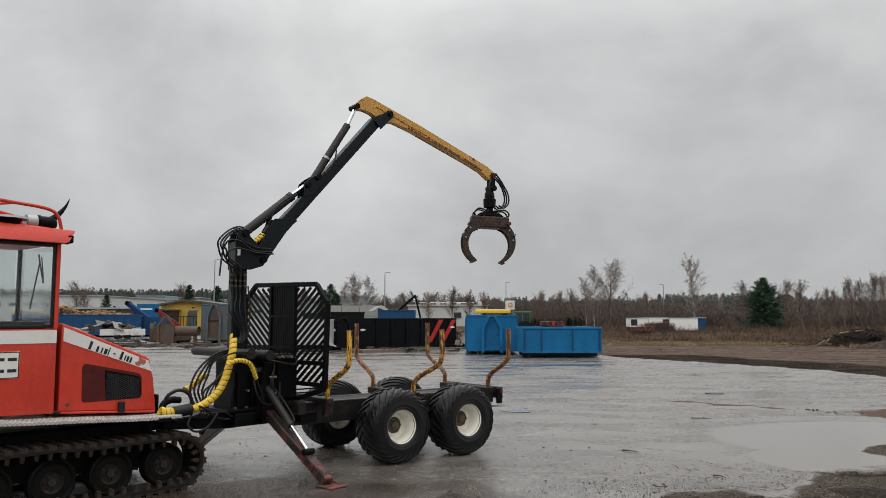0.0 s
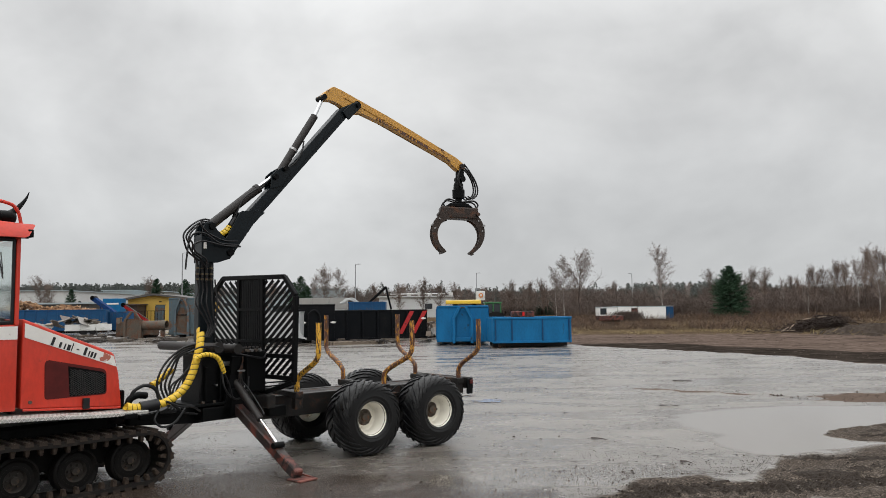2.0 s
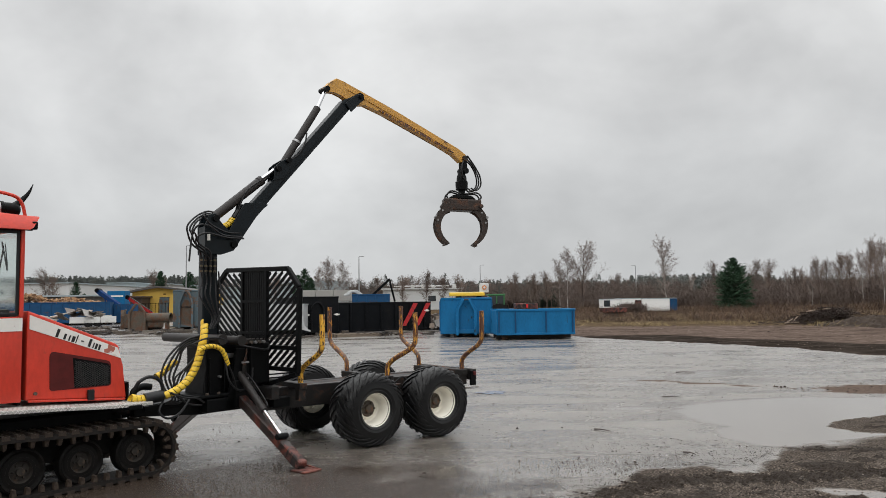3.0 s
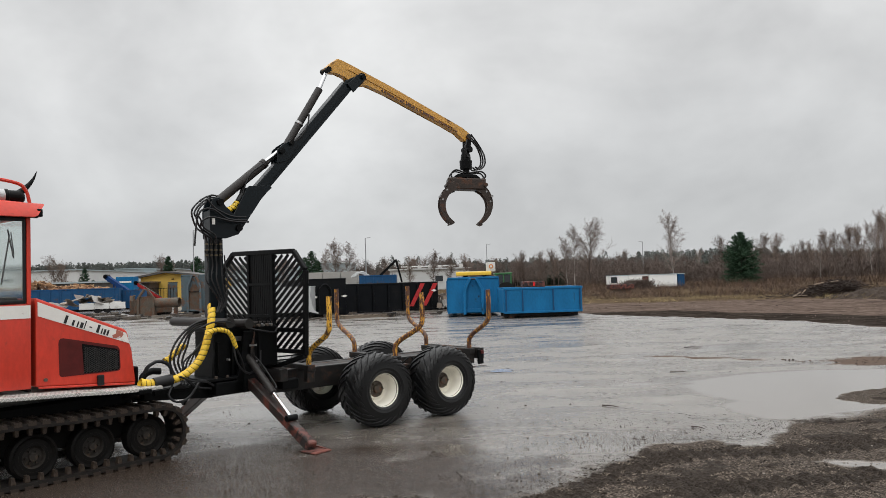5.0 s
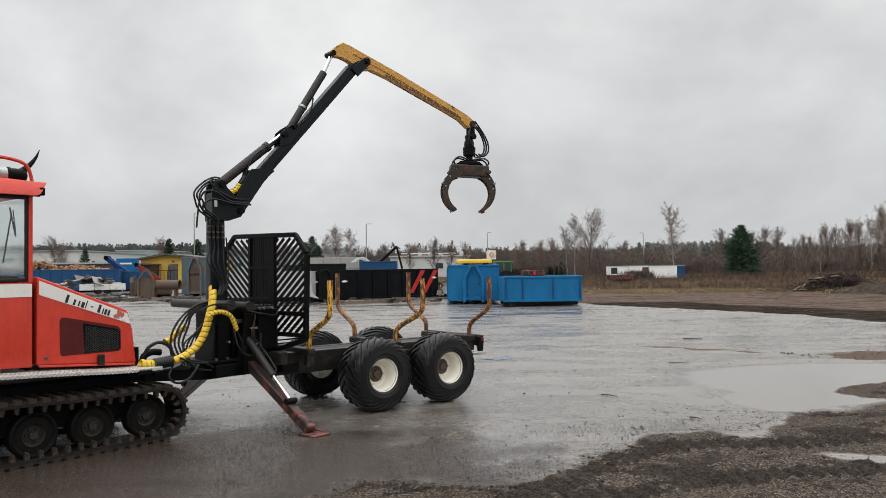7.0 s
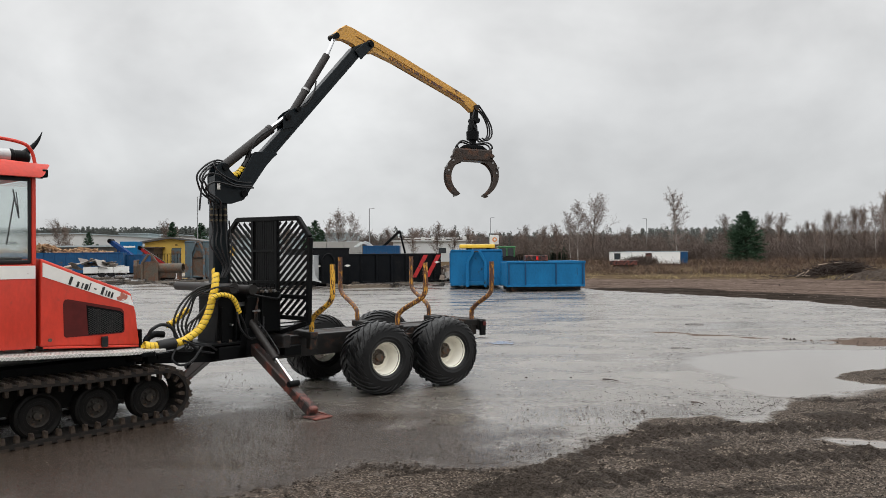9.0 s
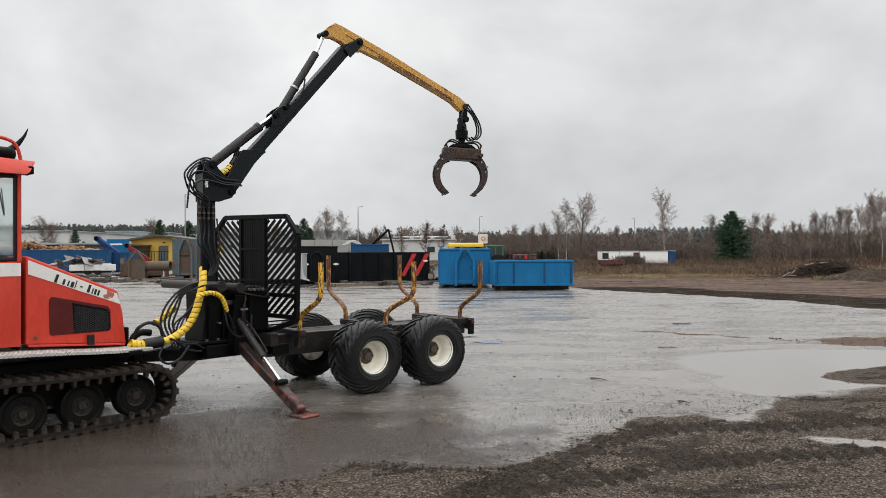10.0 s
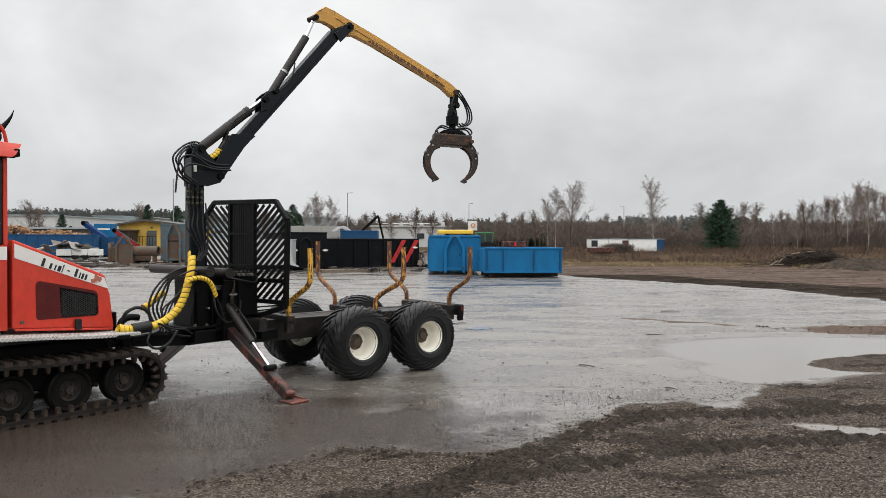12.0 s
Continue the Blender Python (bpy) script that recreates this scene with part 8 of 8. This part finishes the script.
def far_wood(name, b0, b1, d0, d1, h0, h1, count, seed, conifers, label, material_b=M_TWIGFAR):
    """A stretch of distant wood: many simple crowns joined, conifers and bare trees apart."""
    rng = random.Random(seed)
    bare, fir = Sticks(), Sticks()
    for _ in range(count):
        d = rng.uniform(d0, d1)
        x = rng.uniform(b0, b1) * d
        h = rng.uniform(h0, h1) * d / d0
        base = Vector((x, d, 0))
        if rng.random() < conifers:
            w = h * rng.uniform(0.20, 0.30)
            h *= rng.uniform(0.92, 1.04)
            for _ in range(170):
                f = 0.3 + 0.7 * rng.random() ** 0.8
                reach = w * (1 - f) ** 0.85 * rng.uniform(0.2, 1.0)
                a = rng.uniform(0, 6.283)
                c = base + Vector((math.cos(a) * reach, math.sin(a) * reach, h * (0.16 + 0.82 * f)))
                k = h * rng.uniform(0.014, 0.034)
                b2 = rng.uniform(0, 6.283)
                fir.blade(c, c + Vector((math.cos(a) * k * 1.4, math.sin(a) * k * 1.4, rng.uniform(-0.7, 0.6) * k)), Vector((math.cos(b2), 0.3 * math.sin(b2), math.sin(b2))) * k * 0.6)
        else:
            top = base + Vector((rng.gauss(0, 0.3), 0, h * 0.86))
            bare.limb(base, top, h * 0.010, 0.012)
            for _ in range(40):
                f = rng.uniform(0.15, 0.93)
                p = base.lerp(top, f)
                a = rng.uniform(0, 6.283)
                n = h * 0.26 * (1.12 - f) ** 0.7 * rng.uniform(0.5, 1.2) + 0.25
                q = p + Vector((math.cos(a) * n, math.sin(a) * n, n * rng.uniform(0.5, 1.5)))
                bare.limb(p, q, h * 0.003 + 0.008, 0.012)
                for _ in range(5):
                    u = p.lerp(q, rng.uniform(0.3, 1))
                    bare.limb(u, u + Vector((rng.gauss(0, 0.45), rng.gauss(0, 0.45), rng.uniform(0.0, 0.8))) * n * 0.6, 0.016, 0.009)
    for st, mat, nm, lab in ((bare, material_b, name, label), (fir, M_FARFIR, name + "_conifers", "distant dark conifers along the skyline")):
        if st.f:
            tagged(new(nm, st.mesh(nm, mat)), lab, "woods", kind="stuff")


far_wood("far_woods", 0.05, 0.74, 125, 190, 3.6, 5.2, 520, 31, 0.22, "brown-grey bare winter wood behind the yard")
far_wood("mid_woods", -0.05, 0.20, 165, 205, 4.2, 6.0, 230, 32, 0.2, "bare winter wood beyond the halls")
far_wood("left_woods", -0.64, -0.28, 262, 292, 9.4, 11.6, 1150, 33, 0.92, "dark conifer wood on the skyline")
far_wood("centre_woods", -0.30, 0.04, 250, 300, 7.5, 11.0, 260, 34, 0.25, "mixed wood on the skyline")
far_wood("right_skyline", 0.02, 0.78, 225, 290, 6.2, 8.0, 800, 35, 0.6, "mixed wood on the skyline")
far_wood("pine_ridge", 0.28, 0.47, 205, 232, 7.2, 8.6, 170, 37, 1.0, "dark conifers rising behind the bare wood")
far_wood("wood_edge", 0.19, 0.72, 98, 122, 1.4, 3.4, 420, 36, 0.0, "thicket of young bare birch and brush")


def woodland_mass(name, b0, b1, d, h, seed, label, material):
    """The closed body of a wood behind its first trees: an uneven ridge of tangled crowns."""
    n = 900
    rng = np.random.RandomState(seed)
    u = np.linspace(b0, b1, n)
    tops = h * (0.84 + 0.05 * np.sin(u * 61 + seed) + 0.05 * np.sin(u * 143) + 0.05 * np.sin(u * 390) + 0.07 * rng.uniform(-1, 1, n))
    v = []
    for k in range(n):
        for z, back in ((-0.5, 0.0), (tops[k] * 0.55, rng.uniform(-2, 2)), (tops[k], 4.0 + rng.uniform(-3, 3)), (tops[k] * 0.7, 14.0), (-0.5, 18.0)):
            v.append((u[k] * d, d + back, z))
    f = [(5 * k + i, 5 * k + i + 1, 5 * k + i + 6, 5 * k + i + 5) for k in range(n - 1) for i in range(4)]
    me = bpy.data.meshes.new(name)
    me.from_pydata(v, [], f)
    me.materials.append(material)
    tagged(new(name, me), label, "woods", kind="stuff")


woodland_mass("wood_body", 0.06, 0.80, 150, 4.2, 3, "tangled body of a bare winter wood", M_WOODS)
# left_body takes the conifer colour with haze painted in
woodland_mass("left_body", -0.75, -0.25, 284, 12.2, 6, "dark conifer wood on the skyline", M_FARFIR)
woodland_mass("skyline_body", -0.75, 0.85, 305, 9.2, 4, "dark wooded skyline", M_WOODS)


def brush(name, count, seed, where, height, material, label, lean=0.5):
    rng = random.Random(seed)
    st = Sticks()
    for _ in range(count // 4):
        x, y = where(rng)
        tall = height * rng.uniform(0.3, 1.0) * (0.85 + 0.75 * noise.noise(Vector((x * 0.30, y * 0.16, height * 7))))
        for _ in range(4):
            p = Vector((x + rng.gauss(0, 0.12), y + rng.gauss(0, 0.12), 0.0))
            h = tall * rng.uniform(0.5, 1.1)
            tip = p + Vector((rng.gauss(0, lean) * h, rng.gauss(0, lean) * h, h))
            a = rng.uniform(0, 3.14)
            st.blade(p, tip, Vector((math.cos(a), math.sin(a), 0.4)) * (0.010 + 0.014 * rng.random()))
    tagged(new(name, st.mesh(name, material)), label, "undergrowth", kind="stuff")


def belt(b0, b1, near, far, clump, bare):
    """Spots in a belt between two distances, in clumps with bare gaps. bare: how much of it stays open."""
    def where(rng):
        while True:
            b = rng.uniform(b0, b1)
            d = near(b) + (far - near(b)) * rng.random() ** 1.3
            x, y = b * d + rng.gauss(0, clump * 0.3), d + rng.gauss(0, clump * 0.3)
            lump = noise.noise(Vector((x * 0.42, y * 0.22, near(0.3)))) + 0.5 * noise.noise(Vector((x * 1.3, y * 0.7, 3.0)))
            if lump > bare - 0.55 + rng.uniform(-0.2, 0.2):
                return x, y
    return where


edge_d = lambda b: float(np.interp(b, [0.19, 0.33, 0.42, 0.60, 0.74], [45, 44, 43, 40, 37]))
brush("dry_grass", 26000, 51, belt(0.17, 0.74, edge_d, 60, 0.9, 0.34), 0.42, M_GRASS, "pale dry winter grass beside the bare soil", 0.9)
brush("brushwood", 34000, 52, belt(0.185, 0.74, lambda b: edge_d(b) + 5.0, 80, 0.7, 0.36), 0.86, M_BRUSH, "brown dead stalks and low brush", 0.7)
brush("brushwood_back", 22000, 53, belt(0.19, 0.76, lambda b: 78, 100, 0.9, 0.15), 1.55, M_BRUSH, "taller brown thicket at the wood's edge", 0.5)
bush = Sticks()
rb = random.Random(77)
for _ in range(900):
    p = Vector((rb.gauss(0, 0.8), rb.gauss(0, 0.5), 0))
    q = p + Vector((rb.gauss(0, 0.6), rb.gauss(0, 0.4), rb.uniform(0.5, 1.7)))
    bush.limb(p, q, 0.02, 0.008)
    bush.limb(p.lerp(q, 0.6), q + Vector((rb.gauss(0, 0.4), 0, rb.uniform(-0.2, 0.3))), 0.012, 0.006)
for b in (0.279, 0.271, 0.288):
    ob = new("bare_bush", bush.mesh("bare_bush", M_TWIGFAR) if b == 0.279 else bpy.data.meshes["bare_bush"])
    ob.matrix_basis = pose(b * 80, 80, 0, 0, 0, b * 900) @ Matrix.Diagonal((0.8, 0.8, 0.72, 1))
    tagged(ob, "dark leafless bush before the white cabins", "bush", "bushes")


def soil_mound(b, d, length, depth, height, seed, label):
    """A tipped heap of dark soil with an uneven crest."""
    n, k = 70, 26
    xs, ys = np.meshgrid(np.linspace(-1, 1, n), np.linspace(-1, 1, k))
    x, y = xs.ravel() * length / 2, ys.ravel() * depth / 2
    body = np.clip(1 - np.hypot(xs.ravel() * (1 + 0.15 * np.sin(5 * ys.ravel())), ys.ravel()), 0, 1) ** 0.75
    z = height * body * (0.85 + 0.30 * waves(x, y, 3.0, seed)) + 0.17 * waves(x, y, 0.5, seed + 1) * (body > 0) * np.minimum(1, body * 4) - 0.05
    idx = np.arange(n * k).reshape(k, n)
    me = bpy.data.meshes.new("soil_mound")
    me.from_pydata(np.stack([x, y, z], 1).tolist(), [], np.stack([idx[:-1, :-1], idx[:-1, 1:], idx[1:, 1:], idx[1:, :-1]], -1).reshape(-1, 4).tolist())
    me.materials.append(M_SOIL)
    ob = new("soil_mound", me)
    ob.matrix_basis = pose(b * d, d, 0, 0, 0, -18)
    return tagged(ob, label, "soil mound", "soil mounds")


soil_mound(0.545, 44, 6.4, 3.6, 0.95, 61, "dark tipped soil mound with an uneven crest")
soil_mound(0.61, 41, 7.0, 4.0, 0.80, 63, "low dark soil mound overgrown with brush")
soil_mound(0.45, 44, 4.0, 2.0, 0.28, 65, "low spread of dark soil")
heap_sticks = Sticks()
for _ in range(700):
    u = rb.random() ** 0.8
    crest = 0.22 + 0.80 * math.sin(1.9 * u)
    p = Vector((44 * (0.490 + 0.066 * u), 43.3 + rb.gauss(0, 0.55), crest * rb.uniform(0.35, 1.0)))
    d = Vector((rb.gauss(1.0, 0.5), rb.gauss(0, 0.6), rb.gauss(0.18, 0.26))).normalized()
    n = rb.uniform(0.4, 1.5)
    heap_sticks.limb(p - d * n * 0.6, p + d * n * 0.4, rb.uniform(0.010, 0.030), 0.006)
for _ in range(160):
    b = rb.uniform(0.44, 0.64)
    p = Vector((b * 43.5 + rb.gauss(0, 0.5), 43.0 + rb.gauss(0, 0.9), 0.15 + 0.6 * math.exp(-((b - 0.55) / 0.05) ** 2)))
    a = rb.uniform(0, 3.14)
    heap_sticks.limb(p, p + Vector((math.cos(a), math.sin(a) * 0.5, rb.uniform(-0.1, 0.4))) * rb.uniform(0.3, 1.0), 0.018, 0.007)
tagged(new("branch_pile", heap_sticks.mesh("branch_pile", M_WETWOOD)), "dark heap of felled branches on tipped soil", "branches", kind="stuff")
for b, z, n, rise in ((0.489, 0.34, 0.6, 0.45), (0.494, 0.26, 0.8, 0.02), (0.498, 0.46, 0.4, 0.9), (0.519, 0.90, 0.6, 0.15), (0.540, 1.0, 0.5, 0.10)):
    p = Vector((b * 42.6, 42.6, z))
    d = Vector((1, 0.2, rise)).normalized() * n
    tagged(part("broken_branch", rod(p - d / 2, p + d / 2, 0.030, seg=7), M_CUTWOOD), "pale broken branch on the brush heap", "branch", "broken branches")

# ---- sticks lying on the asphalt ----
for (x0, y0), (x1, y1), r in (((2.30, 10.06), (2.47, 9.88), 0.010), ((2.92, 8.48), (3.01, 8.34), 0.009), ((4.2, 13.2), (4.5, 13.1), 0.010), ((5.9, 17.5), (6.3, 17.4), 0.012), ((0.9, 15.0), (1.2, 15.2), 0.010)):
    path = smooth_path([(x0, y0, r), ((x0 + x1) / 2 + 0.01, (y0 + y1) / 2, r + 0.006), (x1, y1, r)], 4)
    tagged(part("stick", add_tube(bmesh.new(), path, r, 6, lambda i: 1.0 - 0.06 * i), M_BARK), "short dark stick lying on wet asphalt", "stick", "sticks")
